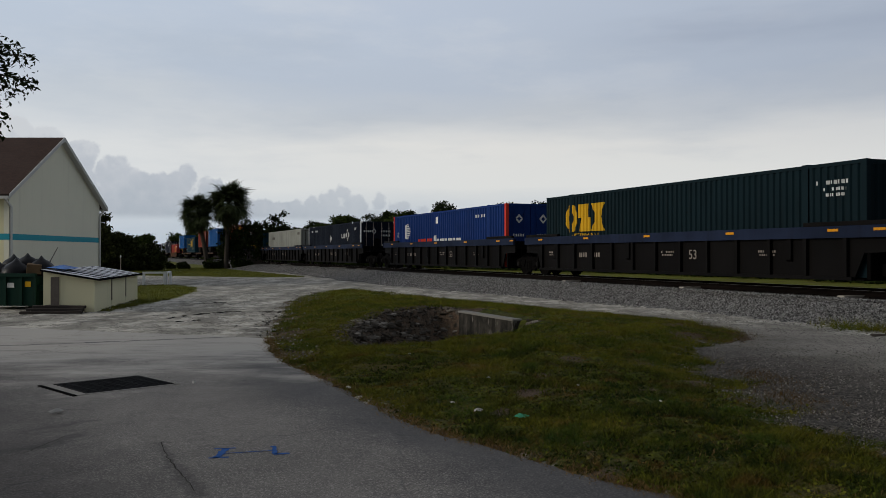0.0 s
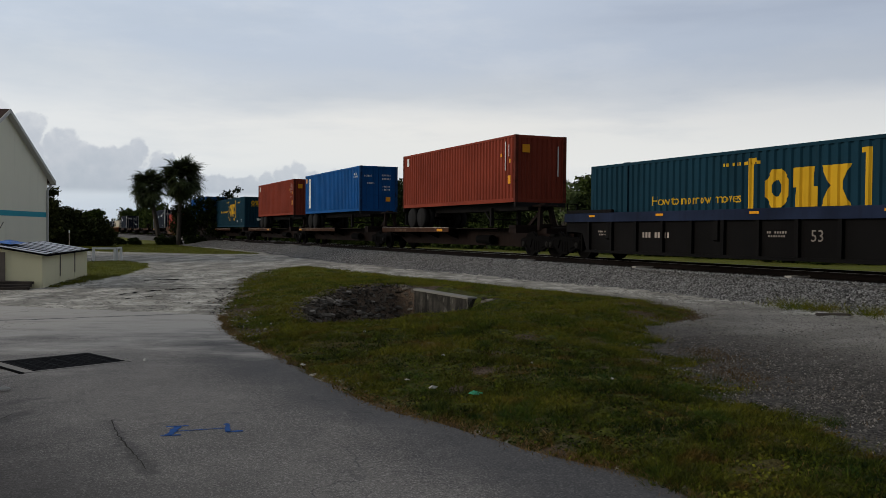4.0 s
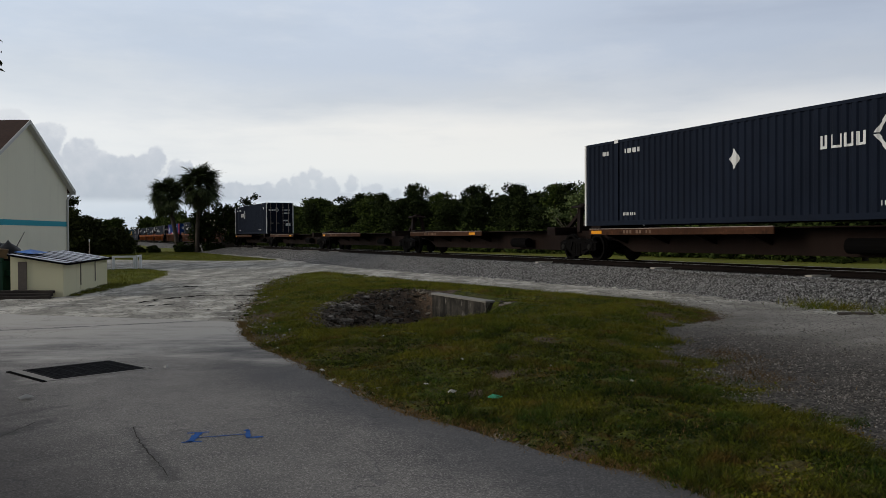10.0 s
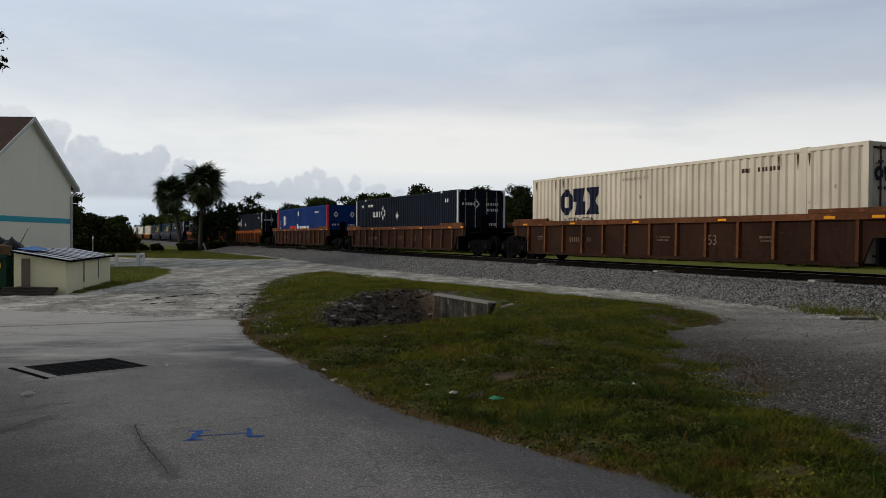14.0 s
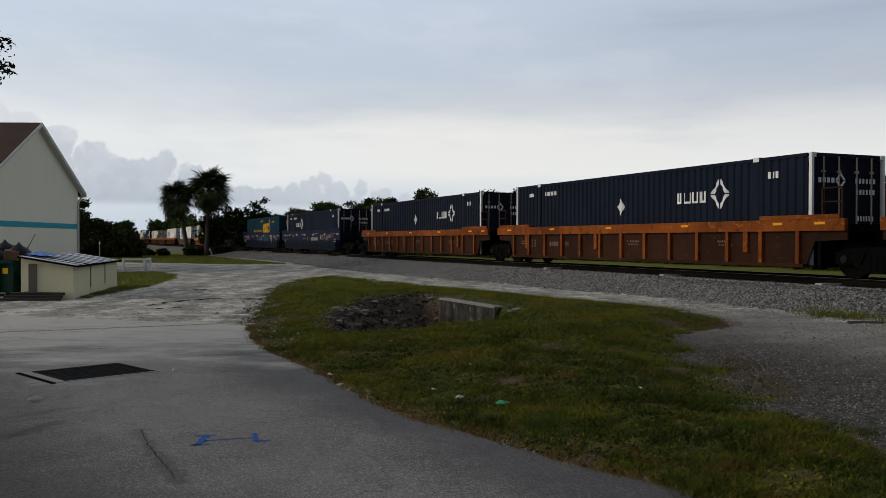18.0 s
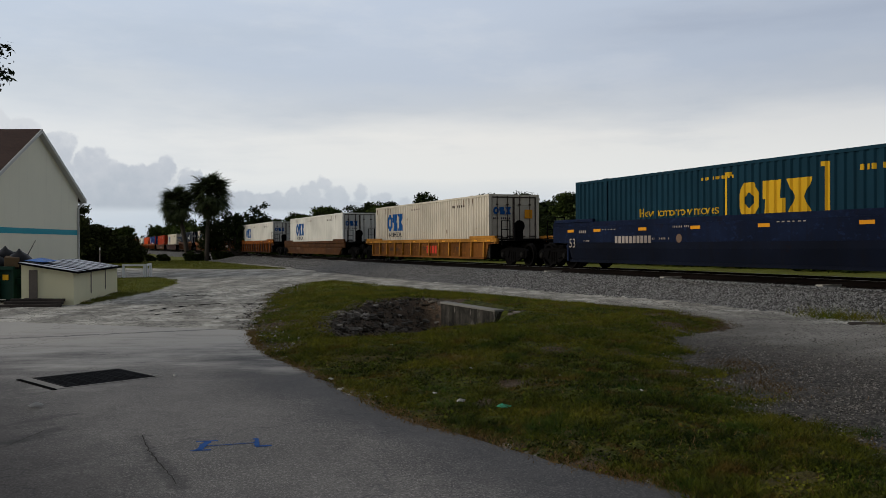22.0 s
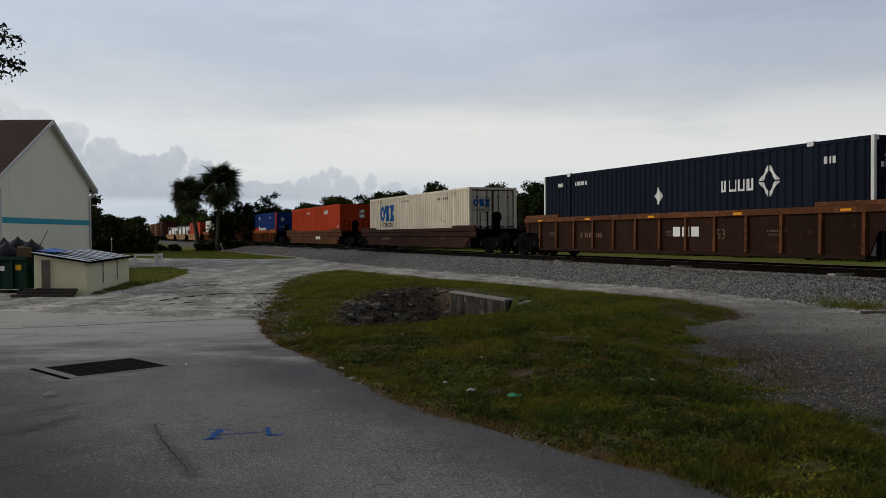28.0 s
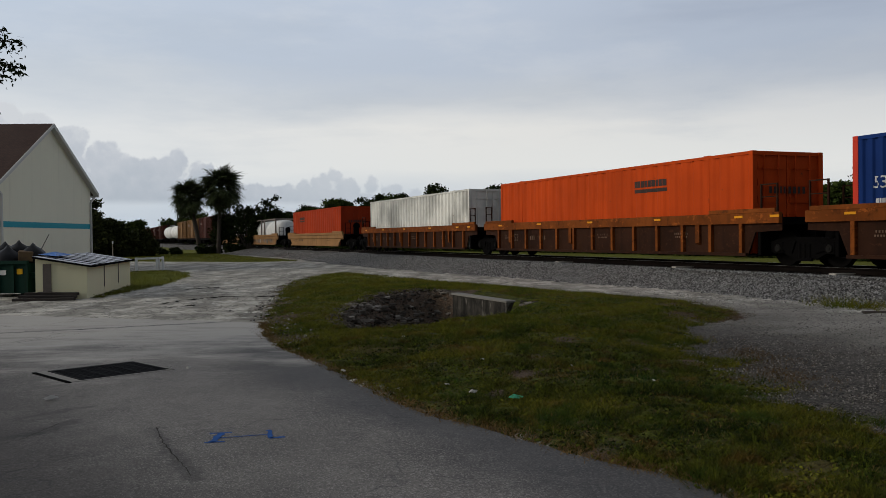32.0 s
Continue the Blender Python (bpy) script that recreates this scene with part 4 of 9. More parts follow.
def build_lot():
    rnd = random.Random(4)
    edge = []
    for (ax, ay), (bx, by) in zip(LOT, LOT[1:] + LOT[:1]):
        k = max(1, int(math.hypot(bx - ax, by - ay) / 0.25)) if math.hypot(bx - ax, by - ay) < 14 else 1
        for j in range(k):
            t = j / k
            w = 0.05 if k > 1 else 0
            edge.append((ax + (bx - ax) * t + rnd.uniform(-w, w), ay + (by - ay) * t + rnd.uniform(-w, w)))
    mb = MB().prism(edge, -0.12, 0.0, "z")
    lot = tagged(part("parking_lot", mb, M["asphalt"]), "grey weathered asphalt lot with sand and cracks", "road", kind="structure")

    # open cracks in the old surface
    for pts in (((-2.47, 7.62), (-2.3, 7.2), (-2.15, 6.9), (-1.9, 6.4), (-1.68, 5.97)), ((-3.42, 7.9), (-3.46, 7.3), (-3.6, 6.95), (-3.95, 6.85)), ((-6.8, 16.8), (-5.9, 17.0), (-4.9, 17.4), (-4.0, 17.6)),
                ((-7.5, 12.5), (-6.8, 14.2), (-6.3, 15.6)), ((-4.9, 9.0), (-4.2, 9.3), (-3.6, 9.15))):
        left, right = [], []
        for (ax, ay), (bx, by) in zip(pts, pts[1:]):
            k = max(2, int(math.hypot(bx - ax, by - ay) / 0.07))
            for j in range(k):
                t = j / k
                x, y, w = ax + (bx - ax) * t + rnd.gauss(0, 0.006), ay + (by - ay) * t + rnd.gauss(0, 0.006), rnd.uniform(0.002, 0.006)
                left.append((x - w, y - 0.4 * w, 0.0025))
                right.append((x + w, y + 0.4 * w, 0.0025))
        k = len(left)
        part("crack", MB().add(left + right, [(i, k + i, k + i + 1, i + 1) for i in range(k - 1)]), M["crack"], lot, "dark crack in the asphalt")

    # ledges where old paving has broken away on the sandy road
    for pts in (((-7.1, 22.2), (-6.8, 23.2), (-6.2, 24.7), (-5.3, 24.55), (-4.5, 24.7)), ((-6.6, 20.9), (-6.2, 21.6), (-5.9, 21.5)), ((-8.4, 28.5), (-7.6, 29.3), (-7.0, 29.2))):
        low, top, back = [], [], []
        for (ax, ay), (bx, by) in zip(pts, pts[1:]):
            k = max(2, int(math.hypot(bx - ax, by - ay) / 0.12))
            for j in range(k):
                t = j / k
                x, y = ax + (bx - ax) * t + rnd.gauss(0, 0.03), ay + (by - ay) * t + rnd.gauss(0, 0.05)
                z = float(ground_height(np.array([x]), np.array([y]))[0])
                h = 0.035 * rnd.uniform(0.2, 1.0) * min(1.0, 0.3 + len(low) / 6)
                low.append((x, y, z - 0.05))
                top.append((x + 0.01, y + 0.02, z + h))
                back.append((x, y + 0.55, z - 0.03))
        k = len(low)
        edge = part("ledge", MB().add(low + top, [(i, i + 1, k + i + 1, k + i) for i in range(k - 1)]), M["crack"], lot, "dark broken edge of old paving")
        part("ledge_top", MB().add(top + back, [(i, i + 1, k + i + 1, k + i) for i in range(k - 1)]), M["sand_crust"], edge, "sandy top of the ledge")


build_ground()
build_lot()

# ---------------------------------------------------------------- track


def build_track():
    # ballast shoulder and top, swept along the track
    prof = [(-4.4, 0.02), (-3.9, 0.10), (-3.2, 0.22), (-2.4, 0.40), (-1.75, 0.53), (-1.3, 0.545), (-0.75, 0.53), (0.0, 0.54), (0.75, 0.53), (1.3, 0.545), (1.75, 0.53), (2.4, 0.38), (3.2, 0.2), (4.1, 0.02)]
    ss = np.concatenate([np.arange(-1150, -160, 12), np.arange(-160, -60, 1.2), np.arange(-60, 8, 0.35), np.arange(8, 320, 12)])
    rng = np.random.default_rng(8)
    rows = []
    for s in ss:
        spread = 1 + 0.16 * math.sin(s * 0.11) + 0.05 * math.sin(s * 0.7)
        row = []
        for o, z in prof:
            oo = o * (spread if abs(o) > 1.8 else 1)
            x, y = U * s + N * (TRACK + oo)
            row.append((x, y, z + rng.normal(0, 0.015)))
        rows.append(row)
    v = np.array(rows).reshape(-1, 3)
    k = len(prof)
    i = np.arange(len(ss) * k).reshape(len(ss), k)
    q = np.stack([i[:-1, :-1], i[1:, :-1], i[1:, 1:], i[:-1, 1:]], -1).reshape(-1, 4)
    me = quick_mesh("ballast_bed", v, q[:, ::-1], M["ballast"])
    tagged(new("ballast_bed", me), "grey crushed rock ballast bank under the rails", "ballast", kind="structure")

    # loose stones on the near shoulder
    count = 105000
    s = -78 + 84 * rng.random(count) ** 0.72
    o = -4.3 + 2.9 * rng.random(count)
    zz = np.interp(o, [p[0] for p in prof], [p[1] for p in prof]) + 0.018
    spread = 1 + 0.16 * np.sin(s * 0.11) + 0.05 * np.sin(s * 0.7)
    oo = np.where(np.abs(o) > 1.8, o * spread, o)
    x, y = U[0] * s + N[0] * (TRACK + oo), U[1] * s + N[1] * (TRACK + oo)
    stones("ballast_stones", x, y, zz, rng.uniform(0.013, 0.037, count), rng, "loose grey ballast stones beside the rails")
    # crushed rock on the service road
    count = 140000
    x = rng.uniform(3.0, 13.0, count)
    y = rng.uniform(4.0, 24.0, count) ** 1.0
    turf = turf_distance(x, y)
    keep = (turf < 0.15 + rng.normal(0, 0.25, count)) & (along(x, y)[1] < 14.6) & (rng.random(count) < (0.35 + 1.1 * clouds(x, y, 0.6, 12)) * (1 - 0.75 * smooth(9.0, 12.0, along(x, y)[1])))
    x, y = x[keep], y[keep]
    stones("gravel_stones", x, y, ground_height(x, y) + 0.006, 0.004 + 0.013 * rng.random(len(x)) ** 2.5, rng, "scattered grey gravel on the service road", "gravel")

    # pale rubble where the road cuts the corner of the grass
    count = 1500
    u = rng.random(count) ** 0.8
    x, y = np.interp(u, [0, 0.3, 0.6, 1], [-2.2, -3.4, -4.4, -5.2]) + rng.normal(0.0, 0.28, count), np.interp(u, [0, 0.3, 0.6, 1], [13.5, 17.5, 24.0, 34.0]) + rng.normal(0, 0.9, count)
    stones("rubble", x, y, ground_height(x, y) + 0.004, 0.008 + 0.040 * rng.random(count) ** 3.5, rng, "pale broken stones at the corner of the grass", "gravel")

    track = thing("railway_track", "rusty steel rails on wooden ties in ballast", "railway track", kind="structure", at=track_pose(0))
    head = [(-0.036, 0), (-0.036, -0.035), (-0.012, -0.05), (-0.012, -0.14), (-0.07, -0.155), (-0.07, -0.17), (0.07, -0.17), (0.07, -0.155), (0.012, -0.14), (0.012, -0.05), (0.036, -0.035), (0.036, 0)]
    for side in (-1, 1):
        r = part("rail", MB().prism([(p[0] + side * 0.7535, p[1]) for p in head], -1140, 280, "x"), M["rail"], track, "rusty brown steel rail")
        part("rail_head", MB().box(-1140, 280, side * 0.7535 - 0.026, side * 0.7535 + 0.026, 0.0, 0.004), M["rail_top"], r, "polished running surface")
    tie = MB().chamfered(-0.115, 0.115, -1.3, 1.3, -0.36, -0.165, 0.012).mesh("tie", M["tie"])
    pale = MB().chamfered(-0.115, 0.115, -1.3, 1.3, -0.36, -0.155, 0.012).mesh("tie", M["tie_end"])
    plate = MB().box(-0.09, 0.09, -0.17, 0.17, -0.165, -0.148).mesh("tie_plate", M["rail"])
    rest = MB()
    for k in range(-280, 60):
        s = k * 0.53
        if -105 < s < 6:
            rnd = random.Random(k)
            light = rnd.random() < 0.06
            t = part("tie", pale if light else tie, None, track, at=pose(s + rnd.uniform(-0.03, 0.03), rnd.uniform(-0.04, 0.04) - (0.13 if light else 0), 0.04 if light else 0, 0, 0, rnd.uniform(-1, 1)))
            for side in (-1, 1):
                part("tie_plate", plate, None, t, at=(0, side * 0.7535, 0))
        else:
            rest.box(s - 0.115, s + 0.115, -1.3, 1.3, -0.36, -0.165)
    tagged(part("distant_ties", rest, M["tie"], track), kind="stuff")


def stones(name, x, y, z, r, rng, label, mat="stone"):
    """Angular little stones, each a squashed, jittered octahedron."""
    c = len(x)
    base = np.array([(1, 0, 0), (0, 1, 0), (-1, 0, 0), (0, -1, 0), (0, 0, 1), (0, 0, -1)], dtype=float)
    tri = np.array([(0, 1, 4), (1, 2, 4), (2, 3, 4), (3, 0, 4), (1, 0, 5), (2, 1, 5), (3, 2, 5), (0, 3, 5)])
    v = base[None] * rng.uniform(0.55, 1.25, (c, 6, 1)) + rng.normal(0, 0.22, (c, 6, 3))
    a = rng.uniform(0, 6.28, c)
    ca, sa = np.cos(a)[:, None], np.sin(a)[:, None]
    v = np.stack([v[..., 0] * ca - v[..., 1] * sa, v[..., 0] * sa + v[..., 1] * ca, v[..., 2] * 0.8], -1)
    v = v * r[:, None, None] + np.stack([x, y, z], -1)[:, None]
    f = (tri[None] + 6 * np.arange(c)[:, None, None]).reshape(-1, 3)
    tagged(new(name, quick_mesh(name, v.reshape(-1, 3), f, M[mat])), label, "stones", kind="stuff")


def ballast_build(n, b):
    p = place(n)
    st = n.add("ShaderNodeTexVoronoi", Scale=17.0)
    n.feed(st.inputs["Vector"], p)
    cell = n.add("ShaderNodeSeparateColor", Color=st.outputs["Color"]).outputs[0]
    c = n.mix(cell, (0.024, 0.023, 0.022), (0.27, 0.262, 0.25))
    c = n.mix(n.step(st.outputs["Distance"], 0.45, 0.85), c, (0.035, 0.033, 0.031))
    c = n.mix(n.math("MULTIPLY", n.noise(p, 0.5, 4.0), 0.35), c, (0.13, 0.115, 0.10))
    n.feed(b.inputs["Base Color"], c)
    b.inputs["Roughness"].default_value = 0.95
    b.inputs["Specular IOR Level"].default_value = 0.1
    bump(n, b, n.math("MULTIPLY", st.outputs["Distance"], -1.0), 1.0, 0.05)


M["ballast"] = material("ballast_rock", ballast_build)
build_track()

# ---------------------------------------------------------------- building, shed and yard


def build_house():
    x1, y0, y1, eave, ridge = -21.5, 43.05, 54.4, 4.75, 8.02
    x0, ym = -52.0, 48.7
    house = thing("house", "cream stucco house with teal stripe and brown shingle roof", "house")
    gable = [(y0, 0), (y1, 0), (y1, eave), (ym, ridge), (y0, eave)]
    part("gable_wall", MB().prism(gable, x1 - 0.25, x1, "x"), M["wall"], house, "cream stucco gable wall")
    part("far_gable_wall", MB().prism(gable, x0, x0 + 0.25, "x"), M["wall"], house)
    part("side_wall", MB().box(x0 + 0.25, x1 - 0.25, y0, y0 + 0.25, 0, eave), M["wall_yellow"], house, "pale yellow stucco side wall")
    part("side_wall", MB().box(x0 + 0.25, x1 - 0.25, y1 - 0.25, y1, 0, eave), M["wall"], house)
    part("stripe", MB().box(x1, x1 + 0.015, y0 - 0.015, y1, 2.36, 2.66), M["teal"], house, "teal painted stripe")
    part("stripe", MB().box(x0, x1, y0 - 0.015, y0, 2.36, 2.66), M["teal"], house, "teal painted stripe")
    over, th = 0.55, 0.16
    slope = (ridge - eave) / (ym - y0)
    for sgn, ye in ((-1, y0), (1, y1)):
        yo = ye + sgn * over
        zo = eave - slope * over
        roof = part("roof", MB().prism([(ym, ridge + 0.02), (yo, zo + 0.02), (yo, zo + th), (ym, ridge + th)], x0 - 0.4, x1 + 0.28, "x"), M["shingle"], house, "brown shingle roof slope")
        part("barge_board", MB().prism([(ym, ridge - 0.05), (yo, zo - 0.05), (yo, zo + th + 0.01), (ym, ridge + th + 0.01)], x1 + 0.28, x1 + 0.32, "x"), M["trim"], roof, "white barge board")
        part("soffit", MB().prism([(ym, ridge - 0.01), (yo, zo - 0.01), (yo, zo + 0.018), (ym, ridge + 0.018)], x1, x1 + 0.28, "x"), M["trim"], roof, "white soffit")
        part("gutter", MB().prism([(yo, zo - 0.08), (yo + sgn * 0.12, zo - 0.08), (yo + sgn * 0.14, zo + 0.06), (yo, zo + 0.06)], x0 - 0.4, x1 + 0.28, "x"), M["trim"], roof, "white gutter")
        mb = MB().beam((x1 + 0.06, ye + sgn * 0.5, zo - 0.06), (x1 + 0.06, ye - sgn * 0.1, zo - 0.45), 0.09)
        mb.beam((x1 + 0.06, ye - sgn * 0.1, zo - 0.42), (x1 + 0.06, ye - sgn * 0.1, 0.1), 0.10)
        part("downspout", mb, M["trim"], house, "white downspout")
    part("vent_pipe", MB().tube([((x1 - 7.0, ym - 1.0, ridge - 0.7), 0.05), ((x1 - 7.0, ym - 1.0, ridge + 0.1), 0.05)]), M["trim"], house)


def build_shed():
    a, b_, c = Vector((-11.21, 24.39)), Vector((-9.87, 24.63)), Vector((-11.13, 31.71))
    w = (b_ - a).length
    ln = (c - b_).length
    ang = math.degrees(math.atan2((b_ - a).y, (b_ - a).x))
    shed = thing("storage_shed", "low cream plywood shed with striped sheet roof", "shed", at=pose(a.x, a.y, 0, 0, 0, ang))
    hi, lo = 1.16, 0.92
    skew = 0.09
    part("front_wall", MB().prism([(0, 0), (w, 0), (w, lo), (0, hi)], 0, 0.04, "y"), M["shed"], shed, "cream plywood front")
    for k in range(3):
        y0, y1 = 0.04 + k * (ln - 0.04) / 3, 0.04 + (k + 1) * (ln - 0.04) / 3
        part("side_panel", MB().box(w - 0.04, w, y0 + 0.012, y1 - 0.012, 0, lo), M["shed"], shed, "cream plywood side panel")
        if k:
            part("batten", MB().box(w, w + 0.02, y0 - 0.03, y0 + 0.03, 0.22, lo), M["wood_old"], shed)
    part("back_wall", MB().box(0, 0.04, 0.04, ln, 0, hi - 0.01), M["shed"], shed)
    part("end_wall", MB().prism([(0.04, 0), (w - 0.04, 0), (w - 0.04, lo), (0.04, hi)], ln - 0.04, ln, "y"), M["shed"], shed)
    part("corner_post", MB().box(0.20, 0.42, -0.03, 0.0, 0.08, 1.0), M["wood_old"], shed, "grey weathered board")
    dz = (hi - lo) / w
    deck = part("roof", MB().prism([(-0.05, hi + 0.05 * dz), (w + 0.16, lo - 0.16 * dz), (w + 0.16, lo - 0.16 * dz + 0.05), (-0.05, hi + 0.05 * dz + 0.05)], -0.16, ln + 0.1, "y"), M["tar"], shed, "black tar paper roof")
    n = 9
    rnd = random.Random(8)
    for k in range(n):
        y0 = -0.12 + k * (ln + 0.16) / n + rnd.uniform(-0.05, 0.05)
        wd = rnd.uniform(0.34, 0.50)
        sk = rnd.uniform(0.02, 0.16)
        z0, z1 = hi + 0.03 * dz + 0.052, lo - 0.12 * dz + 0.052
        mb = MB().add([(-0.03, y0, z0), (w + 0.12, y0 + sk, z1), (w + 0.12, y0 + sk + wd, z1), (-0.03, y0 + wd, z0), (-0.03, y0, z0 + 0.004), (w + 0.12, y0 + sk, z1 + 0.004), (w + 0.12, y0 + sk + wd, z1 + 0.006), (-0.03, y0 + wd, z0 + 0.006)],
                      [(3, 2, 1, 0), (4, 5, 6, 7), (0, 1, 5, 4), (1, 2, 6, 5), (2, 3, 7, 6), (3, 0, 4, 7)])
        part("roof_strip", mb, M["tin"], deck)
    tagged(part("tarp", MB().add([(-0.1, 0.7, hi + 0.10), (0.45, 0.5, hi + 0.05), (0.5, 2.2, hi + 0.06), (-0.1, 2.4, hi + 0.12), (0.2, 1.4, hi + 0.17)], [(0, 1, 4), (1, 2, 4), (2, 3, 4), (3, 0, 4)]), M["tarp"], None, at=shed.matrix_basis.copy()), "crumpled blue tarp lying on the shed roof", "tarp")
    # boards lying before the shed
    rnd = random.Random(5)
    for k in range(8):
        x, y = -10.75 + k * 0.05, 24.0 + 0.13 * (k % 3) + k * 0.02
        m = pose(x, y, 0.0, 0, rnd.uniform(-1, 2), ang + rnd.uniform(-9, 9))
        tagged(part("plank", MB().chamfered(-0.85 + 0.05 * k, 0.75 - 0.06 * k, -0.09, 0.09, 0.07 * (k % 3), 0.07 + 0.07 * (k % 3), 0.008), M["wood_dark"], at=m), "grey weathered plank lying before the shed", "plank", "planks before the shed")


def build_dumpster():
    d = thing("dumpster", "dark green steel dumpster filled with black bags", "dumpster", at=pose(-12.9, 26.4, 0, 0, 0, -6))
    body = MB().prism([(-0.95, 0.12), (0.95, 0.12), (0.95, 1.0), (-0.95, 1.0)], -0.7, 0.8, "y")
    part("body", body, M["dumpster"], d)
    for x in (-0.98, -0.45, 0.05, 0.55, 0.98):
        part("rib", MB().box(x - 0.04, x + 0.04, -0.76, -0.7, 0.12, 1.0), M["dumpster"], d)
    part("rim", MB().box(-1.02, 1.02, -0.8, -0.68, 0.98, 1.08), M["dumpster"], d)
    part("fork_pocket", MB().box(-1.12, -0.95, -0.55, 0.6, 0.55, 0.72), M["dumpster"], d)
    part("fork_pocket", MB().box(0.95, 1.12, -0.55, 0.6, 0.55, 0.72), M["dumpster"], d)
    part("sticker", MB().box(0.10, 0.32, -0.716, -0.708, 0.66, 0.80), M["white"], d, "white notice sticker")
    part("sticker", MB().box(0.66, 0.84, -0.716, -0.708, 0.68, 0.84), M["yellow"], d, "yellow warning sticker")
    for x in (-0.8, 0.8):
        part("caster", MB().tube([((x, -0.65, 0.08), 0.08), ((x, -0.55, 0.08), 0.08)]), M["rubber"], d)
    part("lid", MB().prism([(0.75, 1.0), (0.80, 1.0), (1.0, 1.5), (0.95, 1.5)], -0.95, 0.1, "x"), M["black_plastic"], d, "open black lid")
    rnd = random.Random(2)
    for k, (x, y, z, r) in enumerate([(-0.6, 0.0, 1.05, 0.42), (0.0, -0.1, 1.1, 0.46), (0.5, 0.1, 1.05, 0.42), (0.15, 0.3, 1.35, 0.34), (0.8, -0.2, 1.25, 0.36), (-0.3, 0.35, 1.3, 0.36)]):
        bag(pose(-12.9 + x, 26.4 + y, z, 0, 0, k * 50), r, k)
    tagged(part("cardboard_box", MB().chamfered(-0.2, 0.2, -0.15, 0.15, 0, 0.28, 0.01), M["cardboard"], at=pose(-12.2, 25.95, 1.08, 8, 4, 20)), "torn brown cardboard box in the dumpster", "box")
    tagged(part("stick", MB().tube([((0, 0, 0), 0.02), ((0.25, 0.1, 0.55), 0.012)], 6), M["wood_old"], at=pose(-11.95, 26.3, 1.3)), "thin wooden stick poking out of the dumpster", "stick")


def bag(m, r, seed):
    rng = np.random.default_rng(seed)
    mb = MB()
    n, k = 12, 7
    v, f = [], []
    for i in range(k):
        t = i / (k - 1)
        rr = r * math.sin(math.pi * min(0.97, 0.12 + 0.86 * t)) ** 0.6
        for j in range(n):
            a = 2 * math.pi * j / n
            q = rr * (1 + 0.10 * math.sin(a * 5 + seed) * t + rng.normal(0, 0.03))
            v.append((q * math.cos(a), q * math.sin(a), -0.8 * r + 1.5 * r * t))
    v.append((0, 0, r * 1.0))
    for i in range(k - 1):
        f += [(i * n + j, i * n + (j + 1) % n, (i + 1) * n + (j + 1) % n, (i + 1) * n + j) for j in range(n)]
    f += [((k - 1) * n + j, (k - 1) * n + (j + 1) % n, k * n) for j in range(n)]
    f.append(tuple(reversed(range(n))))
    tagged(part("rubbish_bag", mb.add(v, f), M["black_plastic"], at=m, smooth=True), "full black plastic rubbish bag in the dumpster", "bag", "bags in the dumpster")


def build_rails():
    for (ax, ay), (bx, by) in (((-15.9, 46.0), (-14.75, 46.3)), ((-14.75, 46.3), (-15.1, 48.2))):
        gate = thing("low_rail", "low white painted post and rail barrier", "barrier", "white barriers", at=pose(ax, ay, 0))
        dx, dy = bx - ax, by - ay
        for t in (0.06, 0.94):
            part("post", MB().chamfered(dx * t - 0.06, dx * t + 0.06, dy * t - 0.06, dy * t + 0.06, 0, 0.62, 0.015), M["white_pipe"], gate)
        part("crossbar", MB().beam((0, 0, 0.66), (dx, dy, 0.66), 0.10), M["white_pipe"], gate)


def build_drain():
    c = np.array([(-4.84, 11.14), (-4.10, 11.76), (-3.45, 10.95), (-4.25, 10.16)])
    mid = c.mean(0)
    ang = math.degrees(math.atan2(*(c[2] - c[3])[::-1]))
    w, l = 1.12, 1.0
    g = thing("storm_drain", "black cast iron storm drain grate set in asphalt", "drain", at=pose(mid[0], mid[1], 0, 0, 0, ang))
    part("collar", MB().box(-w / 2 - 0.13, w / 2 + 0.06, -l / 2 - 0.05, -l / 2, -0.05, 0.006).box(-w / 2 - 0.13, -w / 2, -l / 2, l / 2 + 0.05, -0.05, 0.006).box(w / 2, w / 2 + 0.05, -l / 2, l / 2, -0.05, 0.006), M["pale_concrete"], g, "pale concrete collar")
    # raised black strip paints in the dark of the gap
    part("slot", MB().box(-w / 2 - 0.185, -w / 2 - 0.135, -l / 2 - 0.08, l / 2 + 0.02, -0.02, 0.012), M["tar"], g, "black strip in place of the dark slot beside the collar")
    part("grate_rim", MB().box(-w / 2, w / 2, -l / 2, -l / 2 + 0.03, 0.0, 0.012).box(-w / 2, w / 2, l / 2 - 0.03, l / 2, 0, 0.012).box(-w / 2, -w / 2 + 0.03, -l / 2, l / 2, 0, 0.012).box(w / 2 - 0.03, w / 2, -l / 2, l / 2, 0, 0.012), M["grate"], g)
    # flat black sheet stands for the shade below the grate
    part("pit", MB().box(-w / 2 + 0.03, w / 2 - 0.03, -l / 2 + 0.03, l / 2 - 0.03, 0.001, 0.003), M["tar"], g, "black sheet in place of the dark pit below the bars")
    slat = MB().box(-w / 2 + 0.03, w / 2 - 0.03, -0.014, 0.014, 0.004, 0.014).mesh("grate_bar", M["grate"])
    for k in range(15):
        part("grate_bar", slat, None, g, at=(0, -l / 2 + 0.06 + k * (l - 0.12) / 14, 0))
    cross = MB().box(-0.012, 0.012, -l / 2 + 0.03, l / 2 - 0.03, 0.004, 0.012).mesh("grate_crossbar", M["grate"])
    for k in range(5):
        part("grate_crossbar", cross, None, g, at=(-w / 2 + 0.16 + k * 0.2, 0, 0))


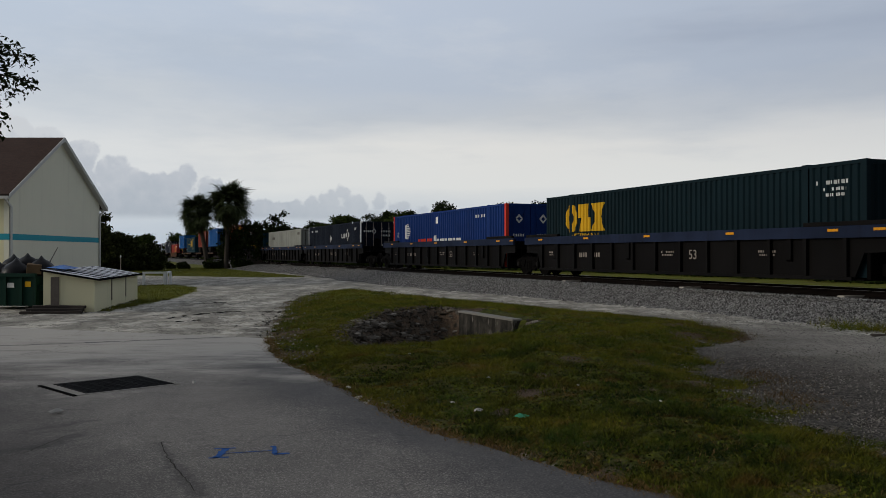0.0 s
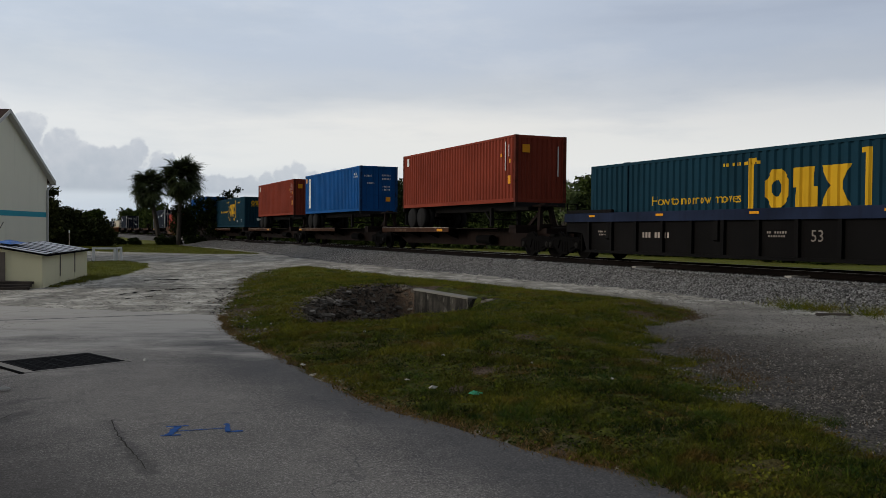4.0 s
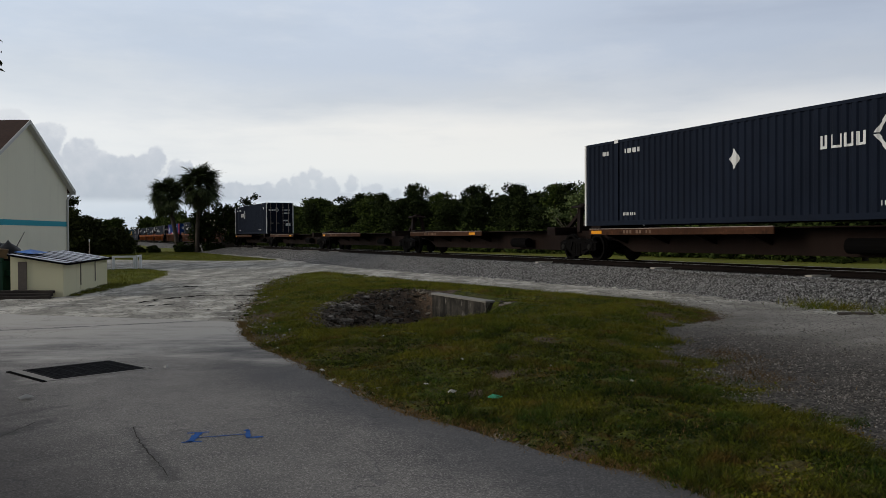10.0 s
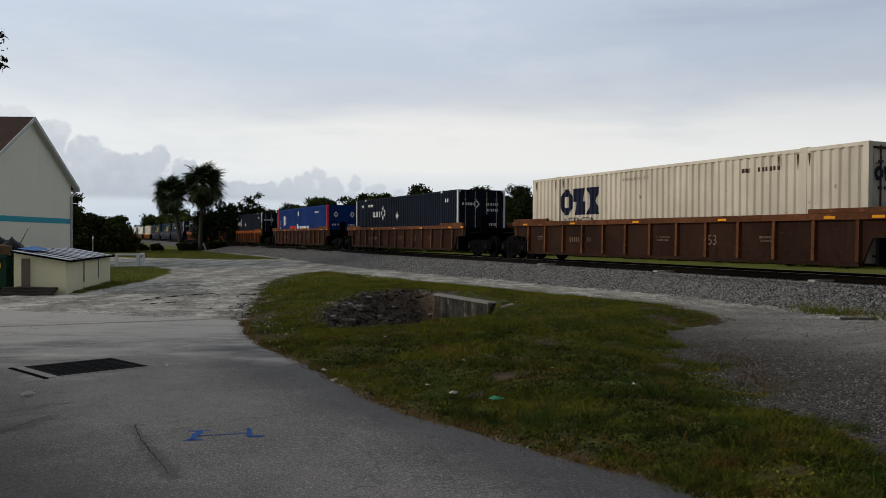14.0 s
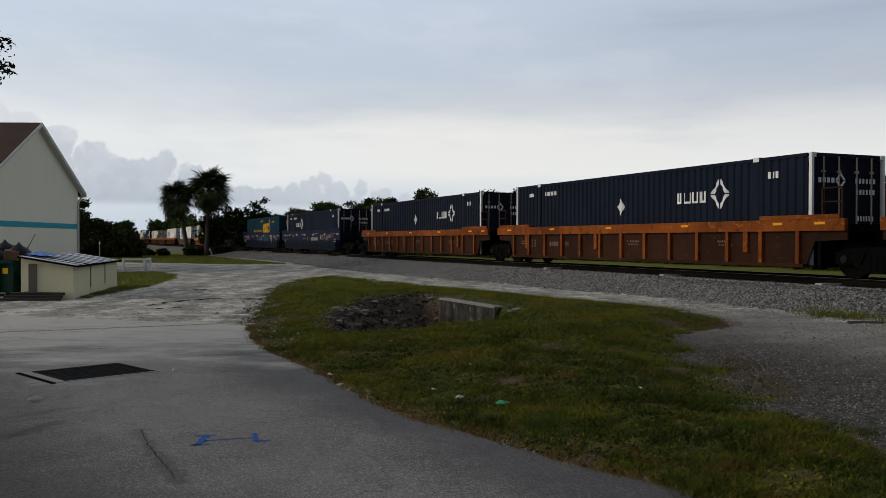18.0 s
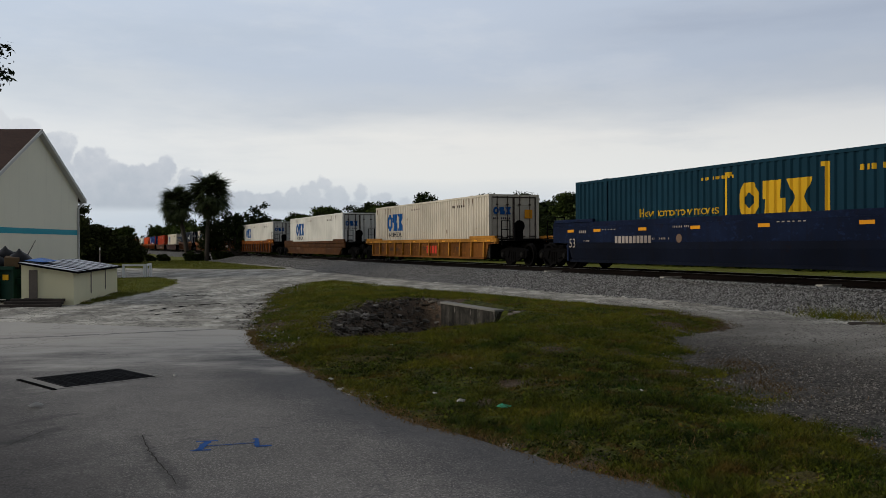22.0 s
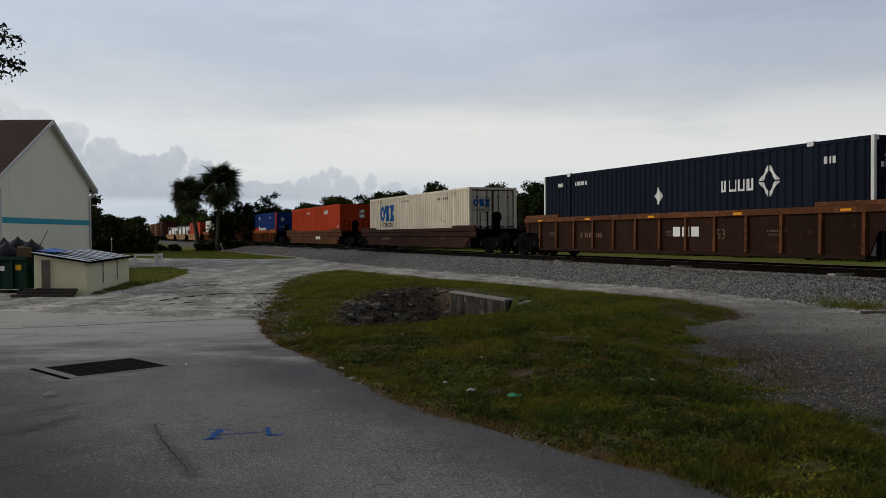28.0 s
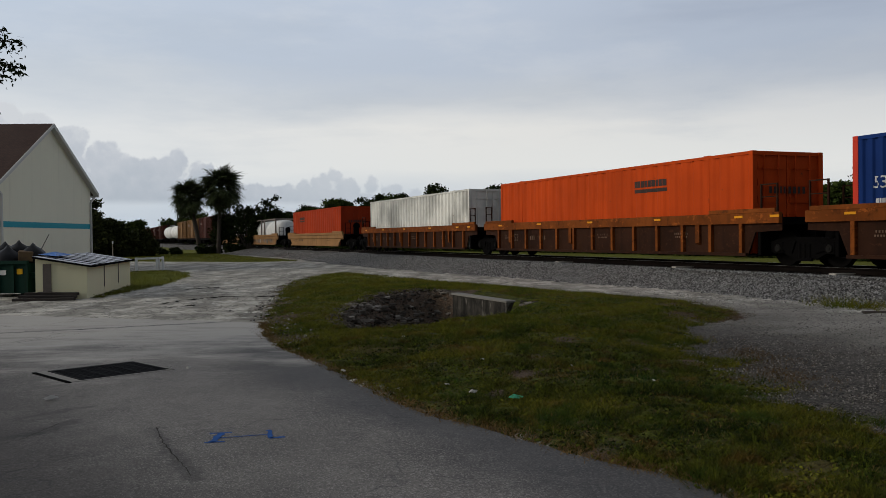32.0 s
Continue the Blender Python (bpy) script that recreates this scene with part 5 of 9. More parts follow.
def build_marks():
    """Blue surveyor's marks sprayed on the asphalt."""
    rng = random.Random(7)
    m = thing("spray_mark", "blue utility mark sprayed on the asphalt", "marking", at=pose(-1.62, 7.26, 0.0, 0, 0, 7))

    def smear(pts, w):
        """One wobbly-edged flat stroke along the points."""
        left, right = [], []
        for i, ((ax, ay), (bx, by)) in enumerate(zip(pts, pts[1:])):
            d = math.hypot(bx - ax, by - ay)
            n = max(3, int(d / 0.02))
            ex, ey = -(by - ay) / d, (bx - ax) / d
            for k in range(n + 1):
                t = k / n
                r = w * rng.uniform(0.3, 0.6)
                q = w * rng.uniform(0.3, 0.6)
                x, y = ax + (bx - ax) * t, ay + (by - ay) * t
                left.append((x + ex * r, y + ey * r, 0.003))
                right.append((x - ex * q, y - ey * q, 0.003))
        n = len(left)
        return MB().add(left + right, [(i, n + i, n + i + 1, i + 1) for i in range(n - 1)])
    part("stroke", smear([(-0.24, -0.19), (-0.20, 0.14)], 0.07), M["blue_spray"], m)
    part("stroke", smear([(-0.30, 0.14), (-0.12, 0.15)], 0.035), M["blue_spray"], m)
    part("stroke", smear([(-0.30, -0.19), (-0.14, -0.18)], 0.035), M["blue_spray"], m)
    part("stroke", smear([(-0.2, -0.04), (0.2, 0.02)], 0.022), M["blue_spray"], m)
    part("stroke", smear([(0.17, 0.18), (0.20, 0.16), (0.22, -0.12), (0.34, -0.10)], 0.05), M["blue_spray"], m)


def build_culvert():
    s0, s1, p = -20.27, -17.2, 8.5
    top = 0.22
    x, y = U * (s0 + s1) / 2 + N * p
    wall = thing("culvert_headwall", "stained concrete culvert headwall in the ditch", "headwall", at=pose(x, y, 0, 0, 0, YAW))
    h = (s1 - s0) / 2
    part("face", MB().box(-h, h, 0.0, 0.22, -1.2, top - 0.045), M["headwall"], wall, "dark stained concrete face")
    part("cap", MB().chamfered(-h - 0.03, h + 0.03, -0.03, 0.22, top - 0.045, top, 0.015), M["concrete"], wall, "pale concrete cap")
    # closed black disc on the face stands for the shade inside the pipe
    mb = MB().tube([((0.3, -0.02, -0.75), 0.36), ((0.3, 0.05, -0.75), 0.36)], 18)
    part("pipe_mouth", mb, M["tar"], wall, "black disc in place of the dark pipe opening")
    # broken rock on the banks beside it
    rng = random.Random(11)
    bank = thing("riprap", "grey broken rock slabs on the ditch bank", "rocks", at=pose(0, 0, 0))
    meshes = []
    for k in range(9):
        mb = MB()
        r = rng.uniform(0.05, 0.17)
        n = 7
        ring = [(r * rng.uniform(0.5, 1.3) * math.cos(2 * math.pi * j / n), r * rng.uniform(0.6, 1.0) * math.sin(2 * math.pi * j / n)) for j in range(n)]
        t = rng.uniform(0.02, 0.05)
        v = [(a, b, -t) for a, b in ring] + [(a, b, t * rng.uniform(0.5, 1.1)) for a, b in ring] + [(0.02, 0.01, t * 1.4)]
        f = [tuple(reversed(range(n)))] + [(j, (j + 1) % n, n + (j + 1) % n, n + j) for j in range(n)] + [(n + j, n + (j + 1) % n, 2 * n) for j in range(n)]
        meshes.append(mb.add(v, f).mesh("rock", M["riprap"]))
    done = 0
    while done < 300:
        s, p_ = rng.uniform(-22.6, -15.8), rng.uniform(4.2, 8.9)
        d = float(inside_distance(DITCH, np.array([s]), np.array([p_]))[0])
        bank_side = -0.05 < d < 1.6 and (s + 17.4) * 3.8 + (p_ - 4.5) * 4.8 < 8.5 and s < -16.6 and not (s > -20.35 and p_ > 8.05)
        right = -17.15 < s < -16.0 and 8.3 < p_ < 9.2
        if not bank_side and not (right and rng.random() < 0.3):
            continue
        x, y = U * s + N * p_
        z = float(ground_height(np.array([x]), np.array([y]))[0])
        part("rock", rng.choice(meshes), None, bank, at=pose(x, y, z - 0.015, rng.uniform(-13, 13), rng.uniform(-13, 13), rng.uniform(0, 360)))
        done += 1
    # rubble, soil crumbs and tufts between the slabs
    r3 = np.random.default_rng(19)
    s, q = r3.uniform(-22.6, -15.6, 9000), r3.uniform(4.2, 9.0, 9000)
    d = inside_distance(DITCH, s, q)
    keep = (d > -0.1) & ((s + 17.4) * 3.8 + (q - 4.5) * 4.8 < 10.0) & ~((s > -20.35) & (q > 8.2))
    s, q = s[keep], q[keep]
    x, y = U[0] * s + N[0] * q, U[1] * s + N[1] * q
    stones("ditch_rubble", x, y, ground_height(x, y) + 0.01, 0.010 + 0.05 * r3.random(len(x)) ** 2.5, r3, "grey rubble between the slabs of the ditch bank", "rubble")


def build_litter():
    rng = random.Random(21)

    def scrap(name, x, y, r, mat, label, z=None):
        n = 8
        z = float(ground_height(np.array([x]), np.array([y]))[0]) if z is None else z
        v = [(r * rng.uniform(0.5, 1.2) * math.cos(2 * math.pi * j / n), 0.6 * r * rng.uniform(0.5, 1.2) * math.sin(2 * math.pi * j / n), rng.uniform(0, 0.25) * r) for j in range(n)]
        v += [(0.1 * r, 0, 0.45 * r)] + [(a, b, c - 0.006) for a, b, c in v]
        f = [(j, (j + 1) % n, n) for j in range(n)] + [(n + 1 + (j + 1) % n, n + 1 + j, n) for j in range(n)]
        tagged(part(name, MB().add(v, f), mat, at=pose(x, y, z + 0.02, 0, 0, rng.uniform(0, 360))), label, name.replace("_", " "), "litter on the grass" if z > 0 else "")
    scrap("plastic_scrap", 0.76, 8.55, 0.10, M["litter_green"], "crumpled green plastic scrap lying in the grass")
    scrap("pale_stone", 0.36, 8.95, 0.07, M["litter_white"], "pale flat stone lying in the grass")
    for x, y, r in ((-1.15, 10.62, 0.05), (1.6, 10.3, 0.03), (0.1, 9.4, 0.03), (-0.5, 13.0, 0.03), (2.3, 9.2, 0.03), (0.55, 10.5, 0.035), (-3.3, 16.2, 0.06), (-3.6, 18.5, 0.07), (-3.9, 20.3, 0.08)):
        scrap("pale_stone", x, y, r, M["litter_white"], "small pale stone lying in the grass")
    for x, y, r in ((-4.0, 9.0, 0.09), (-3.15, 11.0, 0.06), (-3.4, 11.05, 0.04)):
        scrap("patch_of_sand", x, y, r, M["litter_white"], "small pale scrap lying on the asphalt", 0.0)


def build_driftwood():
    x, y = 8.53, 16.6
    z = float(ground_height(np.array([x]), np.array([y]))[0])
    m = pose(x, y, z, 0, 0, -12)
    tagged(part("wood_scrap", MB().chamfered(-0.34, 0.30, -0.10, 0.08, -0.02, 0.045, 0.02).chamfered(-0.10, 0.36, 0.06, 0.14, -0.02, 0.03, 0.015), M["wood_dark"], at=m), "dark flat scrap of wood lying on the gravel", "wood scrap")


build_driftwood()
build_house()
build_shed()
build_dumpster()
build_rails()
build_drain()
build_marks()
build_culvert()
build_litter()

# ---------------------------------------------------------------- the train
# Everything on the train: local x points the way it runs, -y to the near side, z = 0 at the rail head.
TRAIN = []
WHEELS = {1: [], -1: []}
WHEEL_R = 0.483


def travelled(t):
    """Metres that the train has gone at t seconds, zero at the clip's middle."""
    u = (t - 16) / 16
    return 16 * (22.0465 * u - 0.2973 * u ** 2 - 0.0653 * u ** 3 + 0.1002 * u ** 4)


def on_train(ob, q, z=0.0, turn=0.0):
    TRAIN.append((ob, q, z, turn))
    return ob


SHARED = {}


def shared(key, make):
    if key not in SHARED:
        SHARED[key] = make()
    return SHARED[key]


def wheelset_mesh():
    mb = MB()
    mb.tube([((0, -0.80, 0), 0.075), ((0, 0.80, 0), 0.075)], 10)
    for side in (-1, 1):
        y = side * 0.7535
        mb.tube([((0, y - side * 0.07, 0), WHEEL_R + 0.026), ((0, y - side * 0.035, 0), WHEEL_R + 0.026), ((0, y - side * 0.03, 0), WHEEL_R), ((0, y + side * 0.07, 0), WHEEL_R - 0.004)], 28)
        mb.tube([((0, y + side * 0.07, 0), WHEEL_R * 0.80), ((0, y + side * 0.055, 0), WHEEL_R * 0.5), ((0, y + side * 0.10, 0), 0.13), ((0, y + side * 0.22, 0), 0.085)], 20)
    return mb.mesh("wheelset", M["wheel"])


def sideframe_mesh():
    mb = MB()
    out = [(-1.22, 0.40), (-1.22, 0.66), (-0.98, 0.74), (-0.45, 0.80), (0.45, 0.80), (0.98, 0.74), (1.22, 0.66), (1.22, 0.40), (1.06, 0.34), (0.72, 0.36), (0.40, 0.20), (-0.40, 0.20), (-0.72, 0.36), (-1.06, 0.34)]
    mb.prism(out, -0.09, 0.05, "y")
    mb.prism([(-0.98, 0.52), (-0.5, 0.68), (-0.28, 0.68), (-0.42, 0.36)], -0.13, -0.09, "y")
    mb.prism([(0.98, 0.52), (0.5, 0.68), (0.28, 0.68), (0.42, 0.36)], -0.13, -0.09, "y")
    mb.box(-0.30, 0.30, -0.16, -0.09, 0.16, 0.24)
    for x in (-0.17, 0, 0.17):
        mb.tube([((x, -0.06, 0.24), 0.065), ((x, -0.06, 0.62), 0.065)], 8)
    for x in (-0.889, 0.889):
        mb.chamfered(x - 0.17, x + 0.17, -0.14, 0.06, 0.36, 0.66, 0.03)
    return mb.mesh("sideframe", M["truck"])


def add_truck(car, x):
    bol = shared("bolster", lambda: MB().chamfered(-0.20, 0.20, -1.02, 1.02, 0.42, 0.74, 0.03).tube([((0, 0, 0.7), 0.28), ((0, 0, 0.95), 0.24)], 14).box(-0.75, 0.75, -0.9, -0.86, 0.3, 0.4).mesh("truck", M["truck"]))
    t = part("truck", bol, None, car, "grimy two-axle railway truck", at=(x, 0, 0))
    sf = shared("sideframe", sideframe_mesh)
    part("sideframe", sf, None, t, at=pose(0, -1.0, 0))
    part("sideframe", sf, None, t, at=pose(0, 1.0, 0, 0, 0, 180))
    ws = shared("wheelset", wheelset_mesh)
    cap = shared("cap", lambda: MB().tube([((0, -0.16, 0), 0.11), ((0, -0.19, 0), 0.09)], 12).tube([((0, -0.19, 0), 0.05), ((0, -0.2, 0), 0.05)], 8).mesh("bearing_cap", M["bearing"]))
    for e in (-1, 1):
        w = part("wheelset", ws, None, t, at=(e * 0.889, 0, WHEEL_R))
        WHEELS[e].append(w)
        part("bearing_cap", cap, None, t, at=(e * 0.889, -1.0, WHEEL_R + 0.01))


def coupler(car, x, e):
    mb = shared(("coupler", e), lambda: MB().box(-0.55 if e > 0 else -0.1, 0.1 if e > 0 else 0.55, -0.09, 0.09, 0.78, 0.95).chamfered(-0.14, 0.14, -0.15, 0.17, 0.73, 1.02, 0.03).mesh("coupler", M["truck"]))
    part("coupler", mb, None, car, at=(x, 0, 0))


def well_car(q, style, colour, top, first=True, last=True, number=True, name="well_car", label="", seed=0, brand=None):
    """A well car unit. style: ribbed, smooth or plated; first and last say whether its leading and trailing end carries a coupler."""
    car = on_train(thing(name, label, "freight car", "cars of the freight train"), q)
    paint = M[colour]
    half = 9.35
    cut = 1.3
    # walls, sills, lower plates and handrails take the darker copy, if there is one
    darkened = M[colour + "_darkened"] if colour + "_darkened" in M else paint
    for side in (-1, 1):
        y = side * 1.44

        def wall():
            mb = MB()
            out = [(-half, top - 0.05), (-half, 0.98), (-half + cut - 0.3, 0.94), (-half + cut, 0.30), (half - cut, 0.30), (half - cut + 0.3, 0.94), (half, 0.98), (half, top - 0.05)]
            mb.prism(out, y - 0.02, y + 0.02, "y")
            return mb.mesh("side_wall", darkened)
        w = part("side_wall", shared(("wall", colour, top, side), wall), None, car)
        ch = 0.30 if style == "plated" else 0.17

        def chord():
            mb = MB()
            deep = side * (0.088 if colour == "well_blue" else 0.13)
            mb.chamfered(-half, half, min(y, y + deep), max(y, y + deep), top - ch, top, 0.015)
            return mb.mesh("top_chord", M["well_navy"] if colour == "well_dark" else paint)
        c = part("top_chord", shared(("chord", colour, top, side, style), chord), None, car)
        part("sill", shared(("sill", colour, side), lambda: MB().box(-half + cut, half - cut, min(y, y + side * 0.11), max(y, y + side * 0.11), 0.27, 0.36).mesh("sill", darkened)), None, car)
        for e in (-1, 1):
            part("raised_plate", shared(("raised", colour, top, side), lambda: MB().chamfered(-1.35, 1.35, min(y, y + side * 0.13), max(y, y + side * 0.13), top, top + 0.11, 0.015).mesh("raised_plate", paint)), None, car, at=(e * (half - 1.5), 0, 0))
        if style == "ribbed":
            rib = shared(("rib", colour, top, side), lambda: MB().prism([(y, 0.36), (y + side * 0.13, 0.38), (y + side * 0.11, top - 0.17), (y, top - 0.17)], -0.05, 0.05, "x").mesh("rib", paint))
            for k in range(13):
                x = -half + cut + 0.05 + k * (2 * half - 2 * cut - 0.1) / 12
                part("rib", rib, None, w, at=(x, 0, 0))
            short = shared(("short_rib", colour, top, side), lambda: MB().box(-0.045, 0.045, min(y, y + side * 0.07), max(y, y + side * 0.07), 0.98, top - 0.17).mesh("rib", paint))
            for x in (-half + 0.25, half - 0.25):
                part("rib", short, None, w, at=(x, 0, 0))
        elif style == "plated":
            rib = shared(("prib", colour, top, side), lambda: MB().box(-0.06, 0.06, min(y, y + side * 0.12), max(y, y + side * 0.12), 0.36, top - ch).mesh("rib", paint))
            for k in range(13):
                part("rib", rib, None, w, at=(-half + cut + 0.2 + k * (2 * half - 2 * cut - 0.4) / 12, 0, 0))
            gusset = shared(("gusset", colour, top, side), lambda: MB().prism([(y, top - ch - 0.62), (y + side * 0.10, top - ch - 0.55), (y + side * 0.10, top - ch + 0.05), (y, top - ch + 0.05)], -0.09, 0.09, "x").mesh("gusset", paint))
            for x in (-half + 2.6, -1.6, half - 3.4):
                part("gusset", gusset, None, w, at=(x, 0, 0))
        elif colour == "well_blue":
            upper = shared(("upper", side), lambda: MB().prism([(y, 0.99), (y + side * 0.085, 0.99), (y + side * 0.085, top - 0.172), (y, top - 0.172)], -half, half, "x").mesh("upper_plate", paint))
            part("upper_plate", upper, None, w, "blue upper side plate")

            # lower plate tilts in; its shade is also put into the paint
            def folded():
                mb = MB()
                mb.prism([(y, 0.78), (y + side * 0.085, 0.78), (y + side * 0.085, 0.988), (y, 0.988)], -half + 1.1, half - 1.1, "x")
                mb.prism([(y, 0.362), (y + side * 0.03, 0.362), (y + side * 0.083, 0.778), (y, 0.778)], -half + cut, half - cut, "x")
                return mb.mesh("lower_plate", darkened)
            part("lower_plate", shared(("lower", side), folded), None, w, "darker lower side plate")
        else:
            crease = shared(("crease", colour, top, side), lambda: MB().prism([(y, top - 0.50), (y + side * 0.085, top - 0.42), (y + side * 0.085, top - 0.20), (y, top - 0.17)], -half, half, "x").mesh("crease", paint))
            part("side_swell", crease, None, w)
            belly = shared(("belly", colour, top, side), lambda: MB().prism([(-half + 0.75, top - 0.5), (-half + cut + 0.25, 0.34), (half - cut - 0.25, 0.34), (half - 0.75, top - 0.5)], min(y, y + side * 0.03), max(y, y + side * 0.03), "y").mesh("belly", darkened))
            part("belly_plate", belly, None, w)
        if side < 0 and (style != "smooth" or colour == "well_blue"):
            if colour == "well_blue":
                amber = shared("amber_blue", lambda: MB().box(-0.22, 0.22, -1.534, -1.524, 1.37, 1.47).mesh("reflector", M["amber"]))
                for x in (-8.05, -6.27, -3.58, -0.94, 1.88, 5.2, 8.7):
                    part("reflector", amber, None, c, "amber reflector strip", at=(x, 0, 0))
                continue
            amber = shared(("amber", top), lambda: MB().box(-0.17, 0.17, -1.582, -1.571, top - 0.14, top - 0.075).mesh("reflector", M["amber"]))
            for x in (-8.2, -4.6, -0.7, 3.4, 7.2, 8.6):
                part("reflector", amber, None, c, "amber reflector strip", at=(x + (seed % 3) * 0.3, 0, 0))
    # floor and cross members
    part("floor", shared(("floor", colour), lambda: MB().box(-8.3, 8.3, -1.42, -1.15, 0.27, 0.30).box(-8.3, 8.3, 1.15, 1.42, 0.27, 0.30).box(-8.3, -7.2, -1.15, 1.15, 0.27, 0.30).box(7.2, 8.3, -1.15, 1.15, 0.27, 0.30).box(-6.3, -5.7, -1.15, 1.15, 0.27, 0.30).box(-0.3, 0.3, -1.15, 1.15, 0.27, 0.30).box(5.7, 6.3, -1.15, 1.15, 0.27, 0.30).mesh("floor", M["truck"])), None, car)
    for e, free in ((1, first), (-1, last)):
        def end():
            mb = MB()
            a, b = half - 0.98, half + (0.9 if free else 0.15)
            xs = sorted((e * a, e * b))
            mb.box(xs[0], xs[1], -0.42, 0.42, 0.80, 1.14)
            xs = sorted((e * (half - 0.95), e * (half - 0.85)))
            mb.box(xs[0], xs[1], -1.42, 1.42, 0.30, top - 0.12)
            xs = sorted((e * (half - 0.84), e * half))
            mb.box(xs[0], xs[1], -1.41, 1.41, 1.14, 1.20)
            return mb.mesh("end_platform", M["truck"] if colour != "well_blue" else paint)
        part("end_platform", shared(("end", colour, top, e, free), end), None, car)
        if style == "plated" and colour != "well_dark":
            def stanchions():
                mb = MB()
                x0, x1 = e * (half - 0.12), e * (half - 0.72)
                for x in (x0, x1):
                    mb.beam((x, -1.50, top - 0.1), (x, -1.50, top + 0.78), 0.045)
                    mb.beam((x, 1.50, top - 0.1), (x, 1.50, top + 0.78), 0.045)
                for y in (-1.50, 1.50):
                    mb.beam((x0, y, top + 0.76), (x1, y, top + 0.76), 0.035)
                    mb.beam((x0, y, top + 0.42), (x1, y, top + 0.42), 0.03)
                return mb.mesh("handrail", darkened)
            part("handrail", shared(("handrail", colour, top, e), stanchions), None, car, "rusty end handrail")
        if free:
            def rails():
                mb = MB()
                x0 = e * (half + 0.12)
                for yy in (-1.36, -0.95, 0.95, 1.36):
                    mb.beam((x0, yy, 0.95), (x0, yy, 2.0), 0.04)
                for z in (1.25, 1.6, 1.98):
                    mb.beam((x0, -1.36, z), (x0, -0.95, z), 0.03)
                    mb.beam((x0, 0.95, z), (x0, 1.36, z), 0.03)
                mb.beam((x0, -1.36, 0.97), (x0, 1.36, 0.97), 0.12)
                return mb.mesh("ladder", M["truck"])
            part("ladder", shared(("ladder", e), rails), None, car)
            if e > 0:
                part("brake_wheel", shared("brake", lambda: MB().tube([((9.6, -0.55, 1.75), 0.26), ((9.63, -0.55, 1.75), 0.26)], 16).box(9.45, 9.58, -0.75, -0.35, 1.15, 1.9).mesh("brake_wheel", M["truck"])), None, car)
            part("cross_platform", shared(("xplat", colour, e), lambda: MB().box(min(e * 9.4, e * 10.6), max(e * 9.4, e * 10.6), -1.3, 1.3, 1.10, 1.14).mesh("cross_platform", M["truck"])), None, car)
            add_truck(car, e * 10.05)
            coupler(car, e * 11.55, e)
        elif e < 0:
            add_truck(car, e * 9.84)
    # writing: a size number and lines of small marks
    lz = (0.36 + top - 0.2) / 2
    big = M["faded"] if colour in ("well_blue", "well_dark", "well_navy") else M["dark_logo"] if colour == "well_yellow" else M["faded_dark"]
    yy = -1.53 if colour == "well_blue" else -1.465 if style != "smooth" else -1.478
    part("size_number", letters("53", 0.48 if colour == "well_blue" else 0.42, big), None, car, "painted size number", at=({"well_brown": 2.9, "well_dark": 1.9, "well_blue": -7.9}.get(colour, -6.2), yy - 0.02, lz))
    if colour == "well_blue":
        nx = 2.2 if first else -4.1 if last else 2.4
        mx = 0.06 if first else -1.7 if last else -0.3
        if first or last:
            part("marking", bars(10, 2.1, 0.24, seed, 0.28), big, car, "painted number bars", at=(nx, yy, 1.08))
        part("marking", MB().prism([(0.14 * math.cos(k), 0.14 * math.sin(k)) for k in np.arange(10) * math.pi / 5], -0.004, 0, "y"), M["faded_dark"], car, "round painted mark", at=(mx, yy, 1.10))
        for x, z, wide, tall, cnt in ((mx - 0.9, 1.10, 1.1, 0.06, 12), (-7.2, 1.38, 0.5, 0.10, 4), (-6.95, 1.05, 0.4, 0.05, 5), (-5.5, 1.44, 0.9, 0.03, 5), (-1.6, 1.46, 0.8, 0.06, 10), (2.9, 1.5, 1.1, 0.03, 6), (8.0, 1.05, 0.6, 0.08, 5), (8.0, 0.9, 0.5, 0.06, 6), (7.9, 1.46, 0.7, 0.03, 5)):
            part("marking", bars(cnt, wide, tall, seed + cnt), M["faded"], car, "small painted marks", at=(x, yy, z))
    else:
        part("marking", bars(10, 1.5, 0.17, seed), big, car, "painted marks", at=(-4.2, yy, lz))
        for k, x in enumerate((-7.0, 0.6, 5.1)):
            part("marking", bars(8, 0.7, 0.06, seed + k), big, car, "small painted marks", at=(x, yy, lz + 0.1))
            part("marking", bars(7, 0.6, 0.05, seed + k + 5), big, car, "small painted marks", at=(x, yy, lz))
    if brand == "box":
        part("marking", MB().box(-0.95, 0.95, -0.008, 0, -0.26, 0.26), M["dark_logo"], car, "dark name panel", at=(2.2, yy - 0.004, lz + 0.05))
        part("marking", bars(3, 1.5, 0.34, seed, 0.3), M["white"], car, "white block emblem", at=(2.26, yy - 0.013, lz + 0.05))
    elif brand == "blocks":
        part("marking", bars(3, 1.35, 0.30, seed, 0.22), M["white"], car, "white block emblem", at=(1.3, yy - 0.004, lz + 0.1))
    elif brand == "red":
        part("marking", bars(4, 1.5, 0.40, seed, 0.3), M["red_logo"], car, "red block emblem", at=(1.6, yy, lz))
    elif colour == "well_blue" and brand:
        tags(car, yy - 0.003, seed, brand == "paint")
    elif brand in ("paint", "paint_end"):
        graffiti(car, yy - 0.004, lz, top, seed, 4.2 if brand == "paint_end" else -7.3, ("dark_logo", "faded_dark", "well_gold", "dark_logo", "faded_dark", "well_gold") if colour == "well_ochre" else ("faded", "faded", "faded", "graffiti_teal", "graffiti_pink", "dark_logo"))
    return car


